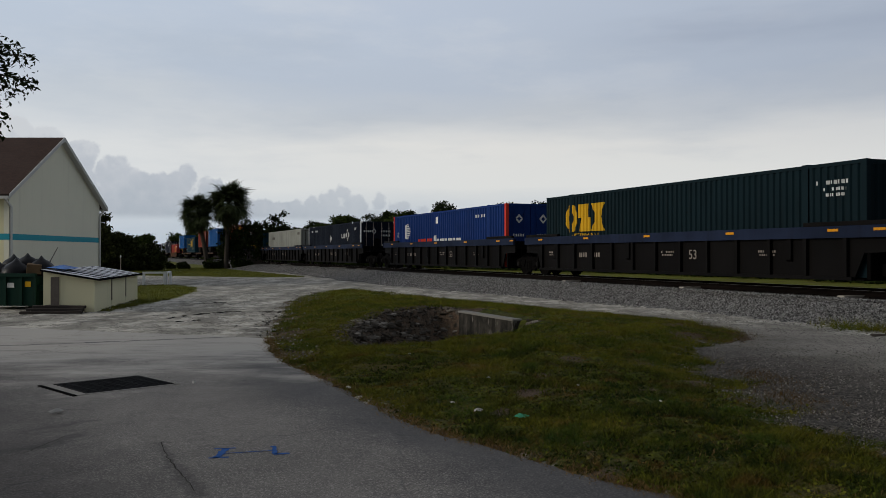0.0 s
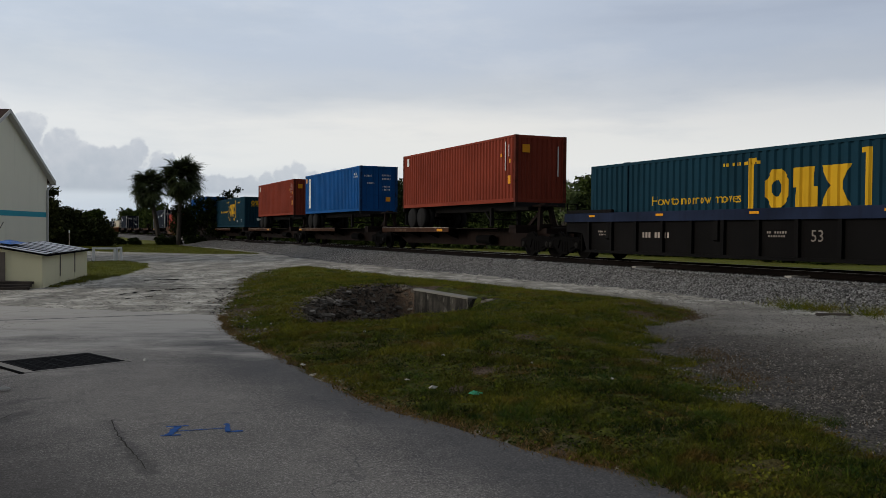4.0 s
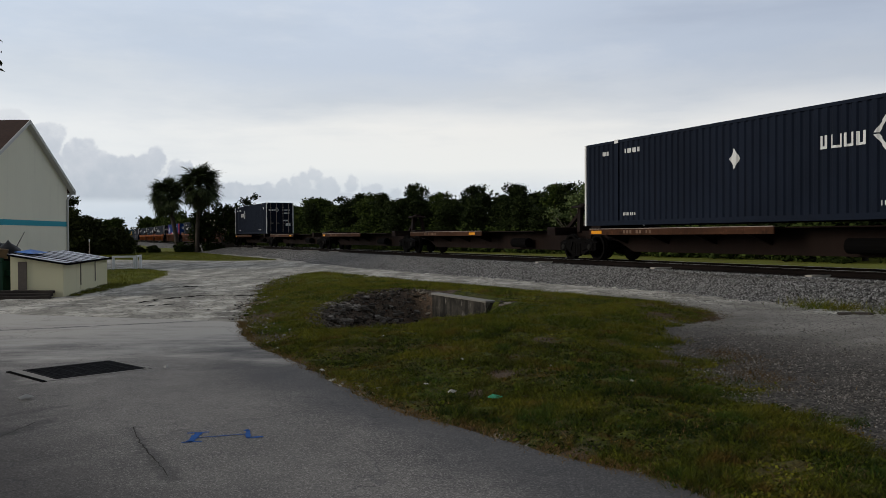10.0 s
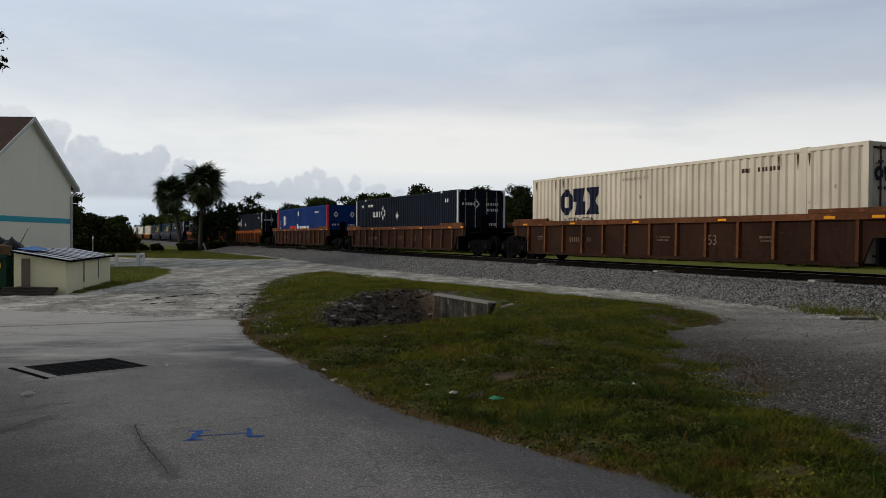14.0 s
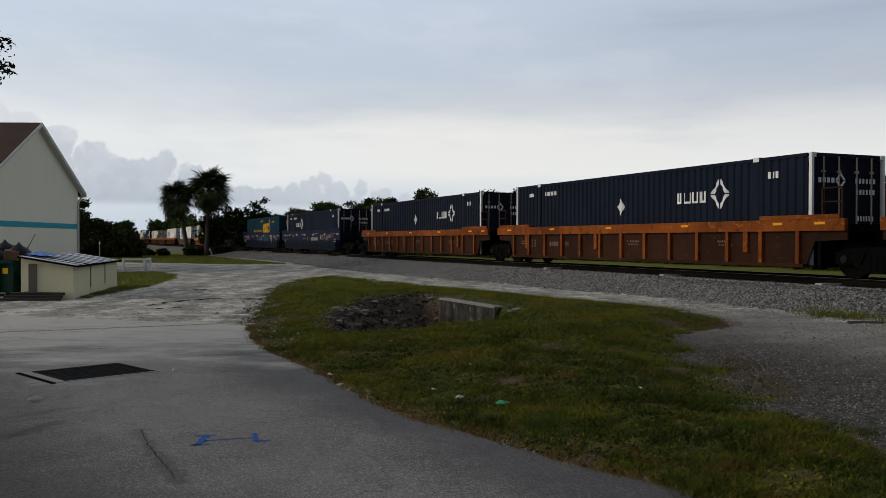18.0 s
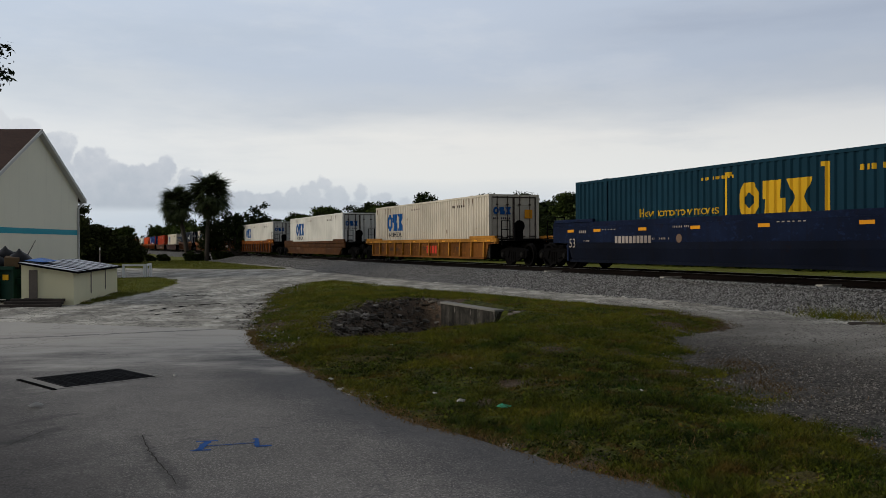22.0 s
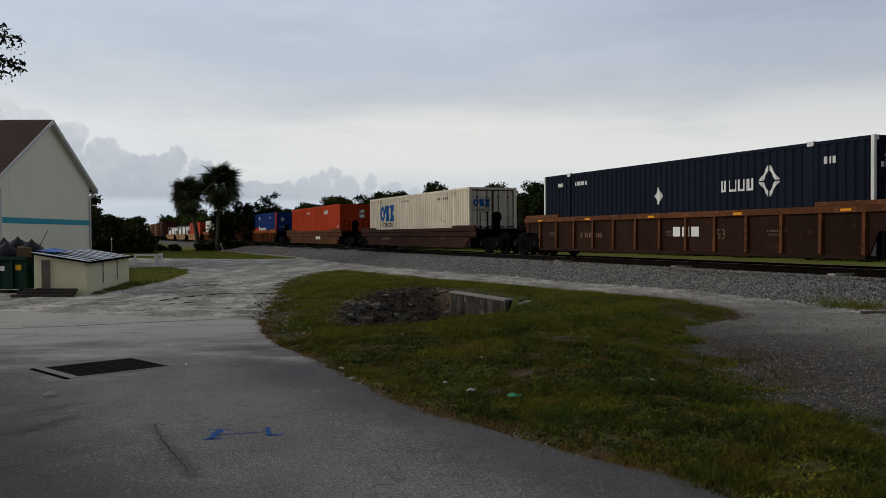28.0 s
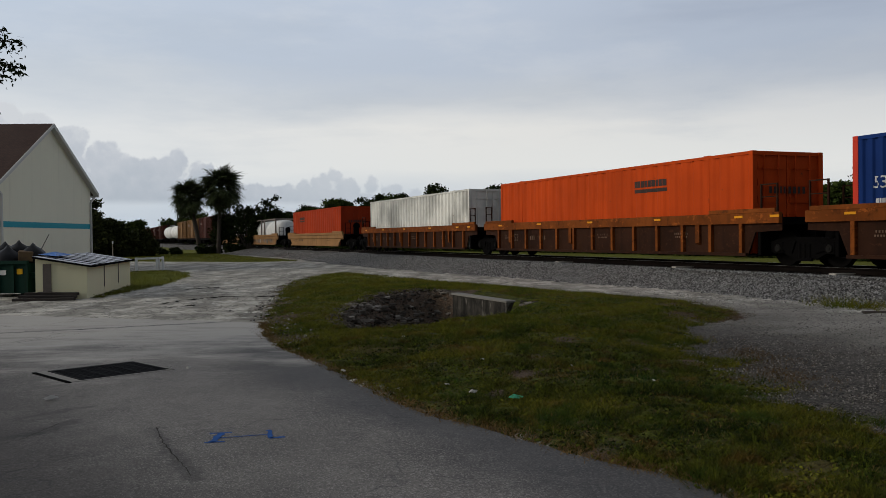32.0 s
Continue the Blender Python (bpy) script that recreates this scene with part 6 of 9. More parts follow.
def scrawl(pts, w):
    """A sprayed line along the points, as one flat band."""
    left, right = [], []
    for i, (x, z) in enumerate(pts):
        ax, az = pts[max(0, i - 1)]
        bx, bz = pts[min(len(pts) - 1, i + 1)]
        d = math.hypot(bx - ax, bz - az) or 1
        ex, ez = -(bz - az) / d * w / 2, (bx - ax) / d * w / 2
        left.append((x + ex, 0, z + ez))
        right.append((x - ex, 0, z - ez))
    n = len(pts)
    return MB().add(left + right, [(i, n + i, n + i + 1, i + 1) for i in range(n - 1)])


def tags(car, y, seed, full):
    """Quick sprayed tags along the upper side, and on the fully painted unit rounded teal and pale fills."""
    rng = random.Random(seed)
    k = 0

    def blob(x, z, w, h, mat):
        nonlocal k
        n = 24
        ring = [2 * math.pi * j / n for j in range(n)]
        pts = [(w * (1 + 0.13 * math.sin(3 * a + x)) * math.cos(a), 0, h * (1 + 0.12 * math.sin(4 * a + x)) * math.sin(a)) for a in ring]
        part("graffiti", MB().add(pts, [tuple(range(n))]), M[mat], car, "sprayed filled shape", at=(x, y - 0.0003 * k, z))
        k += 1

    if full:
        for x, z, w, h in ((2.05, 1.22, 0.34, 0.26), (2.55, 1.12, 0.36, 0.28), (3.2, 1.20, 0.30, 0.30), (3.75, 1.14, 0.34, 0.26), (4.45, 1.20, 0.30, 0.28)):
            blob(x, z, w, h, "graffiti_teal")
        blob(5.65, 1.24, 0.40, 0.30, "graffiti_pink")
        blob(5.7, 0.98, 0.16, 0.24, "graffiti_pink")
        rows = ((-7.1, 1.20, 1.0, 0.34, 4, "faded"), (-5.6, 1.20, 1.2, 0.40, 4, "faded"), (-3.7, 1.44, 0.9, 0.20, 3, "faded"), (-1.4, 1.42, 0.9, 0.24, 3, "faded"), (0.75, 1.18, 1.4, 0.56, 3, "faded"), (2.5, 1.18, 1.5, 0.44, 3, "graffiti_dark"), (4.1, 1.18, 1.3, 0.44, 3, "graffiti_dark"), (5.65, 1.22, 0.6, 0.42, 2, "faded"), (7.0, 1.30, 0.8, 0.34, 3, "faded"), (8.1, 1.25, 0.8, 0.40, 2, "faded"))
    else:
        rows = ((-4.8, 1.36, 0.55, 0.20, 3, "faded"), (-3.6, 1.50, 0.4, 0.12, 1, "faded"), (4.3, 1.24, 0.8, 0.52, 2, "faded"), (5.2, 1.20, 0.8, 0.44, 2, "faded"), (5.95, 1.16, 0.6, 0.46, 2, "faded"), (6.7, 1.30, 0.9, 0.34, 4, "faded"), (7.3, 1.36, 0.7, 0.30, 4, "faded_dark"))
    for x, z, w, h, n, mat in rows:
        n *= 2
        for i in range(n):
            cx, cw = -w / 2 + (i + 0.5) * w / n, w / n * 0.9
            knots = [(cx + rng.uniform(-cw, cw), rng.choice((-0.5, 0.5, -0.4, 0.4, 0.0)) * h * rng.uniform(0.7, 1.0)) for _ in range(rng.randint(5, 8))]
            pts = []
            for a, b, c in zip(knots, knots[1:], knots[2:]):
                for t in (0.0, 0.2, 0.4, 0.6, 0.8):
                    u = ((a[0] + b[0]) / 2, (a[1] + b[1]) / 2)
                    v = ((b[0] + c[0]) / 2, (b[1] + c[1]) / 2)
                    pts.append(tuple((1 - t) ** 2 * u[d] + 2 * t * (1 - t) * b[d] + t * t * v[d] for d in (0, 1)))
            part("graffiti", scrawl(pts, 0.032 if h < 0.5 else 0.05), M[mat], car, "sprayed tag", at=(x, y - 0.0003 * k, z))
            k += 1


def graffiti(car, y, z, top, seed, x, inks):
    """Rows of looping sprayed strokes and rounded fills between the sill and the chord."""
    rng = random.Random(seed)
    hgt = min(0.5, (top - 0.55) / 2)
    k = 0
    while x < 7.0:
        size = rng.uniform(0.55, 1.0) * hgt
        if rng.random() < 0.45:
            n = 18
            blob = [(size * (1.1 + 0.35 * math.sin(3 * a + seed)) * math.cos(a), size * (0.85 + 0.2 * math.sin(5 * a + k)) * math.sin(a)) for a in [2 * math.pi * j / n for j in range(n)]]
            part("graffiti", MB().add([(a, 0, b) for a, b in blob], [tuple(range(n))]), M[rng.choice(inks[2:])], car, "sprayed filled shape", at=(x, y - 0.0004 * k, z))
            k += 1
        for _ in range(rng.randint(2, 4)):
            ph, tw = rng.uniform(0, 6.28), rng.uniform(0.8, 2.2)
            span = rng.uniform(2.5, 6.0)
            pts = [(size * (0.9 * math.cos(ph + span * t) + (t - 0.5) * 1.3), size * 0.95 * math.sin(ph * 1.7 + tw * span * t)) for t in [j / 22 for j in range(23)]]
            part("graffiti", scrawl(pts, rng.choice((0.035, 0.05, 0.07)) * (1.0 if inks[0] == "faded" else 2.6)), M[rng.choice(inks)], car, "sprayed scrawl", at=(x + rng.uniform(-0.15, 0.15), y - 0.0004 * k, z))
            k += 1
        x += rng.uniform(0.75, 1.7)


M["rust"] = painted_steel("rust_stain", (0.10, 0.042, 0.018), 0.9, dirty=0.6)
M["graffiti_teal"] = painted_steel("teal_spray", (0.016, 0.066, 0.078), 0.7)
M["graffiti_dark"] = painted_steel("dark_teal_spray", (0.006, 0.024, 0.034), 0.7)
M["graffiti_pink"] = painted_steel("pale_pink_spray", (0.20, 0.165, 0.145), 0.7)


def spine_unit(q0, first, last, load, seed, flip=False):
    """One unit of a spine car between the truck centres q0 and q0 + 17.7."""
    car = on_train(thing("spine_car", "rusty brown spine car with trailer platform and hitch", "freight car", "cars of the freight train"), q0 + 8.85)
    paint = M["spine"]
    way = pose(0, 0, 0, 0, 0, 180 if flip else 0)

    def sill():
        mb = MB()
        out = [(-8.6, 0.80), (-7.4, 0.72), (-6.4, 0.34), (6.4, 0.34), (7.5, 0.70), (8.6, 0.80), (8.6, 1.10), (-8.6, 1.10)]
        mb.prism(out, -0.33, 0.33, "y")
        return mb.mesh("centre_sill", paint)
    part("centre_sill", shared("sp_sill", sill), None, car, "deep rusty centre sill")
    part("platform", shared("sp_plat", lambda: MB().box(-7.65, 1.2, -1.30, 1.30, 1.08, 1.125).mesh("platform", paint)), None, car, "rusty trailer platform", at=way)
    for side in (-1, 1):
        turn = way @ pose(0, 0, 0) if (side < 0) != flip else way @ pose(0, 2.63, 0)
        part("platform_edge", shared("sp_edge", lambda: MB().box(-7.65, 1.2, -1.34, -1.29, 0.93, 1.13).mesh("platform_edge", M["spine_edge"])), None, car, at=turn)
    # pale strip paints in the highlight along the scuffed platform edge
    part("platform_lip", shared("sp_highlight", lambda: MB().box(-7.65, 1.2, -1.345, -1.29, 1.13, 1.15).mesh("platform_lip", M["faded"])), None, car, "pale painted highlight along the scuffed steel edge", at=way @ pose(0, 2.63, 0) if flip else None)
    part("walkway", shared("sp_walk", lambda: MB().box(1.2, 5.3, -0.95, 0.95, 1.09, 1.12).mesh("walkway", paint)), None, car, at=way)
    for x in (6.8, 4.5, 2.2, -0.1) if flip else (-6.8, -4.5, -2.2, 0.1):
        part("outrigger", shared("sp_out", lambda: MB().prism([(-1.28, 0.95), (-0.33, 0.62), (0.33, 0.62), (1.28, 0.95), (1.28, 1.08), (-1.28, 1.08)], -0.05, 0.05, "x").mesh("outrigger", paint)), None, car, at=(x, 0, 0))
    part("container_bracket", shared("sp_brk", lambda: MB().chamfered(-0.3, 0.3, -1.32, 1.32, 1.10, 1.24, 0.02).mesh("container_bracket", paint)), None, car, at=(-7.3, 0, 0))
    part("container_bracket", shared("sp_brk", lambda: None), None, car, at=(7.3, 0, 0))
    part("bracket_arm", shared("sp_arm", lambda: MB().box(7.0, 7.6, -1.30, -0.33, 0.92, 1.10).box(7.0, 7.6, 0.33, 1.30, 0.92, 1.10).mesh("bracket_arm", paint)), None, car)
    part("reflector", shared("sp_amber", lambda: MB().box(-0.32, 0.32, -1.352, -1.342, 0.97, 1.08).mesh("reflector", M["amber"])), None, car, "amber reflector strip", at=((7.2 if flip else -7.2) if seed % 2 else 0.2, 0, 0))
    part("marking", bars(9, 1.6, 0.11, seed), M["faded_dark"], car, "painted marks", at=(4.8 if flip else -4.8, -1.342, 1.03))
    if load != "container":
        folded = load == "empty" and seed % 3 == 2

        def hitch():
            mb = MB()
            mb.beam((8.15, -0.36, 1.1), (8.0, -0.22, 2.1), 0.15, 0.20)
            mb.beam((8.15, 0.36, 1.1), (8.0, 0.22, 2.1), 0.15, 0.20)
            mb.beam((8.1, -0.34, 1.3), (8.1, 0.34, 1.3), 0.10)
            mb.beam((6.5, 0, 1.12), (7.85, 0, 2.0), 0.14)
            mb.chamfered(7.55, 8.35, -0.42, 0.42, 2.05, 2.14, 0.05)
            mb.chamfered(7.75, 8.2, -0.16, 0.16, 2.14, 2.22, 0.03)
            return mb.mesh("hitch", paint)
        part("hitch", shared("sp_hitch", hitch), None, car, "raised rusty trailer hitch", at=way @ pose(-0.28, 0, -0.85 if folded else -0.06))
    part("air_tank", shared("sp_air", lambda: MB().tube([((3.0, -0.62, 0.62), 0.2), ((4.3, -0.62, 0.62), 0.2)], 14).mesh("air_tank", M["truck"])), None, car, at=way)
    add_truck(car, -8.85)
    if last:
        coupler(car, -10.6, -1)
        part("end_sill", shared("sp_end-", lambda: MB().box(-10.3, -8.5, -0.3, 0.3, 0.76, 1.08).box(-9.95, -9.75, -1.3, 1.3, 0.9, 1.1).mesh("end_sill", paint)), None, car)
    if first:
        add_truck(car, 8.85)
        coupler(car, 10.6, 1)
        part("end_sill", shared("sp_end+", lambda: MB().box(8.5, 10.3, -0.3, 0.3, 0.76, 1.08).box(9.75, 9.95, -1.3, 1.3, 0.9, 1.1).mesh("end_sill", paint)), None, car)
    return car


def wavy_side(length, z0, z1, y, side, pitch, depth):
    """A corrugated steel panel."""
    n = max(4, int(round(length / pitch)))
    p = length / n
    xs, ds = [], []
    for k in range(n):
        for f, d in ((0.0, 0), (0.45, 0), (0.60, 1), (0.85, 1)):
            xs.append(-length / 2 + (k + f) * p)
            ds.append(d)
    xs.append(length / 2)
    ds.append(0)
    v = [(x, y - side * depth * d, z) for z in (z0, z1) for x, d in zip(xs, ds)]
    m = len(xs)
    f = [(i, i + 1, m + i + 1, m + i) for i in range(m - 1)]
    return MB().add(v, f)


def press(ob, x0, length, pitch, depth):
    """Lays a painted shape over the corrugation of a container side."""
    n = max(4, int(round(length / pitch)))
    p = length / n
    me = ob.data.copy()
    bm = bmesh.new()
    bm.from_mesh(me)
    xs = [v.co.x for v in bm.verts]
    lo, hi = min(xs) + x0 + length / 2, max(xs) + x0 + length / 2
    for k in range(int(lo / p) - 1, int(hi / p) + 2):
        for f in (0.0, 0.45, 0.60, 0.85):
            c = (k + f) * p
            if lo < c < hi:
                bmesh.ops.bisect_plane(bm, geom=bm.verts[:] + bm.edges[:] + bm.faces[:], plane_co=(c - length / 2 - x0, 0, 0), plane_no=(1, 0, 0))
    for v in bm.verts:
        f = ((v.co.x + x0 + length / 2) / p) % 1.0
        d = 0.0 if f < 0.45 else (f - 0.45) / 0.15 if f < 0.60 else 1.0 if f < 0.85 else (1 - f) / 0.15
        v.co.y += 0.009 + depth * d
    bm.to_mesh(me)
    bm.free()
    ob.data = me


def container(q, z, colour, length=16.15, height=2.9, deco="", posts=None, doors=True, turn=0.0, seed=0, label="", ribs="wave", width=2.59):
    """A shipping container. doors: True puts the doors at the leading end."""
    box = on_train(thing("shipping_container", label, "container", "containers of the freight train"), q, z, turn)
    paint = M[colour]
    post = M[posts] if posts else paint
    hl, hw = length / 2, width / 2
    lb = 0.16
    pitch = {"wave": 0.29, "fine": 0.24, "plate": 0.62, "post": 0.46}[ribs]
    depth = {"wave": 0.052, "fine": 0.044, "plate": 0.034, "post": 0.075}[ribs]
    if colour == "fleet_navy":
        depth = 0.042
    key = (colour, length, height, ribs)
    for side in (-1, 1):
        y = side * (hw - 0.012)
        part("side_panel", shared((key, "side", side), lambda: wavy_side(length - 0.3, lb, height - 0.09, y, side, pitch, depth).mesh("side_panel", paint)), None, box)
        ya, yb = sorted((side * hw, side * (hw - 0.07)))
        part("bottom_rail", shared((key, "brail", side), lambda: MB().box(-hl + 0.16, hl - 0.16, ya, yb, 0.0, lb).mesh("bottom_rail", paint)), None, box)
        part("top_rail", shared((key, "trail", side), lambda: MB().box(-hl + 0.16, hl - 0.16, ya, yb, height - 0.09, height).mesh("top_rail", paint)), None, box)
        for e in (-1, 1):
            xa, xb = sorted((e * hl, e * (hl - (0.10 if posts == "white" else 0.16))))
            pw = 0.075 if posts == "white" else 0.14
            p_ = part("corner_post", shared((posts or colour, height, hl, side, e, "post", hw), lambda: MB().box(xa, xb, min(side * (hw + 0.001), side * (hw - pw)), max(side * (hw + 0.001), side * (hw - pw)), 0, height).mesh("corner_post", post)), None, box)
            part("corner_casting", shared(("cast", height, hl, side, e, colour, hw), lambda: MB().chamfered(min(xa, xb) - 0.004, max(xa, xb) + 0.004, min(side * (hw + 0.006), side * (hw - 0.16)), max(side * (hw + 0.006), side * (hw - 0.16)), height - 0.115, height + 0.006, 0.012).mesh("corner_casting", post)), None, p_)
            if length > 14:
                part("lift_post", shared((key, "lift", side, e), lambda: MB().box(e * 6.1 - 0.10, e * 6.1 + 0.10, min(side * (hw + 0.001), side * (hw - 0.05)), max(side * (hw + 0.001), side * (hw - 0.05)), 0.0, height).chamfered(e * 6.1 - 0.13, e * 6.1 + 0.13, min(side * (hw + 0.004), side * (hw - 0.14)), max(side * (hw + 0.004), side * (hw - 0.14)), height - 0.10, height + 0.02, 0.01).mesh("lift_post", paint)), None, box)
                if posts == "white":
                    part("lift_casting", shared(("liftcast", side, e, height), lambda: MB().box(e * 6.1 - 0.11, e * 6.1 + 0.11, min(side * (hw + 0.008), side * (hw)), max(side * (hw + 0.008), side * hw), height - 0.10, height + 0.015).mesh("lift_casting", M["white"])), None, box)
    part("roof", shared((key, "roof"), lambda: MB().box(-hl + 0.1, hl - 0.1, -hw + 0.06, hw - 0.06, height - 0.05, height - 0.02).mesh("roof", paint)), None, box)
    part("floor", shared((key, "floor"), lambda: MB().box(-hl + 0.1, hl - 0.1, -hw + 0.06, hw - 0.06, 0.06, 0.14).mesh("floor", M["chassis"])), None, box)
    for e in (-1, 1):
        xe = e * (hl - 0.03)
        xa, xb = sorted((xe, xe - e * 0.10))
        part("end_sill", shared((key, "esill", e), lambda: MB().box(xa, xb, -hw + 0.14, hw - 0.14, 0, 0.15).mesh("end_sill", paint)), None, box)
        part("end_header", shared((key, "ehead", e), lambda: MB().box(xa, xb, -hw + 0.14, hw - 0.14, height - 0.11, height).mesh("end_header", paint)), None, box)
        if doors and e > 0:
            for d in (-1, 1):
                y0, y1 = sorted((d * 0.012, d * (hw - 0.15)))

                def leaf():
                    mb = MB().box(xe - 0.09, xe - 0.05, y0, y1, 0.15, height - 0.11)
                    for zz in np.linspace(0.45, height - 0.5, 5):
                        mb.box(xe - 0.05, xe - 0.03, y0 + 0.08, y1 - 0.08, zz, zz + 0.2)
                    return mb.mesh("door", paint)
                dr = part("door", shared((key, "door", d), leaf), None, box, "corrugated container door")
                for f in (0.25, 0.72):
                    yb_ = y0 + (y1 - y0) * f
                    rodmat = M["faded"] if posts == "white" else M["dark_logo"] if colour in ("off_white", "bright_white", "grey_white") else paint
                    part("lock_rod", shared((key, "rod", d, f, rodmat.name), lambda: MB().tube([((xe + 0.0, yb_, 0.1), 0.022), ((xe + 0.0, yb_, height - 0.08), 0.022)], 6).box(xe - 0.02, xe + 0.03, yb_ - 0.02, yb_ + 0.28, 0.95, 1.0).box(xe - 0.03, xe + 0.03, yb_ - 0.05, yb_ + 0.05, 0.3, 0.36).box(xe - 0.03, xe + 0.03, yb_ - 0.05, yb_ + 0.05, height - 0.5, height - 0.44).mesh("lock_rod", rodmat)), None, dr)
                if rodmat.name == M["dark_logo"].name:
                    part("gasket", shared((key, "gasket", d), lambda: MB().box(xe - 0.055, xe - 0.02, y0 - 0.0, y0 + 0.035, 0.15, height - 0.11).box(xe - 0.055, xe - 0.02, y1 - 0.035, y1, 0.15, height - 0.11).box(xe - 0.055, xe - 0.02, y0, y1, height - 0.16, height - 0.11).box(xe - 0.055, xe - 0.02, y0, y1, 0.15, 0.19).mesh("gasket", M["dark_logo"])), None, dr, "dark door gasket")
        else:
            def endwall():
                mb = wavy_side(width - 0.28, 0.15, height - 0.11, 0, 1, 0.25, 0.04)
                mb.v = [(xe + e * yy, xx, zz) for xx, yy, zz in mb.v]
                return mb.mesh("end_wall", paint)
            part("end_wall", shared((key, "ewall", e), endwall), None, box)
    decorate(box, deco, hl, hw, height, seed)
    for ob in box.children:
        if ob.name.split(".")[0] in ("emblem", "lettering", "marking", "size_number") and ob.location.y < -hw + 0.01:
            press(ob, ob.location.x, length - 0.3, pitch, depth)
    return box


def flat(box, name, mb, mat, x, z, y, label=""):
    return part(name, mb, M[mat], box, label, at=(x, y, z))


def diamond(r, w):
    mb = MB()
    pts = [(r, 0), (0, r * 1.15), (-r, 0), (0, -r * 1.15)]
    for (ax, az), (bx, bz) in zip(pts, pts[1:] + pts[:1]):
        f, g = 0.05, 0.95
        p, q = (ax + (bx - ax) * f, az + (bz - az) * f), (ax + (bx - ax) * g, az + (bz - az) * g)
        k = 1 - w / r
        mb.prism([p, q, (q[0] * k, q[1] * k), (p[0] * k, p[1] * k)], -0.004, 0, "y")
    return mb


def ring_mesh(outer, inner):
    n = len(outer)
    v = [(x, y, z) for y in (-0.004, 0) for pts in (outer, inner) for x, z in pts]
    f = []
    for k in range(n):
        m = (k + 1) % n
        f += [(k, m, n + m, n + k), (2 * n + k, 3 * n + k, 3 * n + m, 2 * n + m), (k, 2 * n + k, 2 * n + m, m), (n + k, n + m, 3 * n + m, 3 * n + k)]
    return MB().add(v, f)


def chunky(box, h, mat, x, y, z, label, end=0.0):
    """Three heavy plain shapes side by side: an eight-sided ring, two stepped blocks and an hourglass."""
    w = h * 0.82
    ring = [(math.cos(math.pi / 8 + k * math.pi / 4), math.sin(math.pi / 8 + k * math.pi / 4)) for k in range(8)]
    shapes = [ring_mesh([(p * w * 0.53 - w * 1.12, q * h * 0.54) for p, q in ring], [(p * w * 0.22 - w * 1.12, q * h * 0.23) for p, q in ring])]
    shapes.append(MB().prism([(-0.5 * w, 0.5 * h), (0.38 * w, 0.5 * h), (0.32 * w, 0.0), (0.5 * w, 0.0), (0.5 * w, -0.5 * h), (-0.38 * w, -0.5 * h), (-0.32 * w, 0.0), (-0.5 * w, 0.0)], -0.004, 0, "y"))
    shapes.append(MB().prism([(0.6 * w, 0.5 * h), (1.66 * w, 0.5 * h), (1.34 * w, 0), (1.66 * w, -0.5 * h), (0.6 * w, -0.5 * h), (0.92 * w, 0)], -0.004, 0, "y"))
    for mb in shapes:
        if end:
            mb.v = [(end - yy, xx, zz) for xx, yy, zz in mb.v]
        part("emblem", mb, M[mat], box, label, at=(x, y, z))


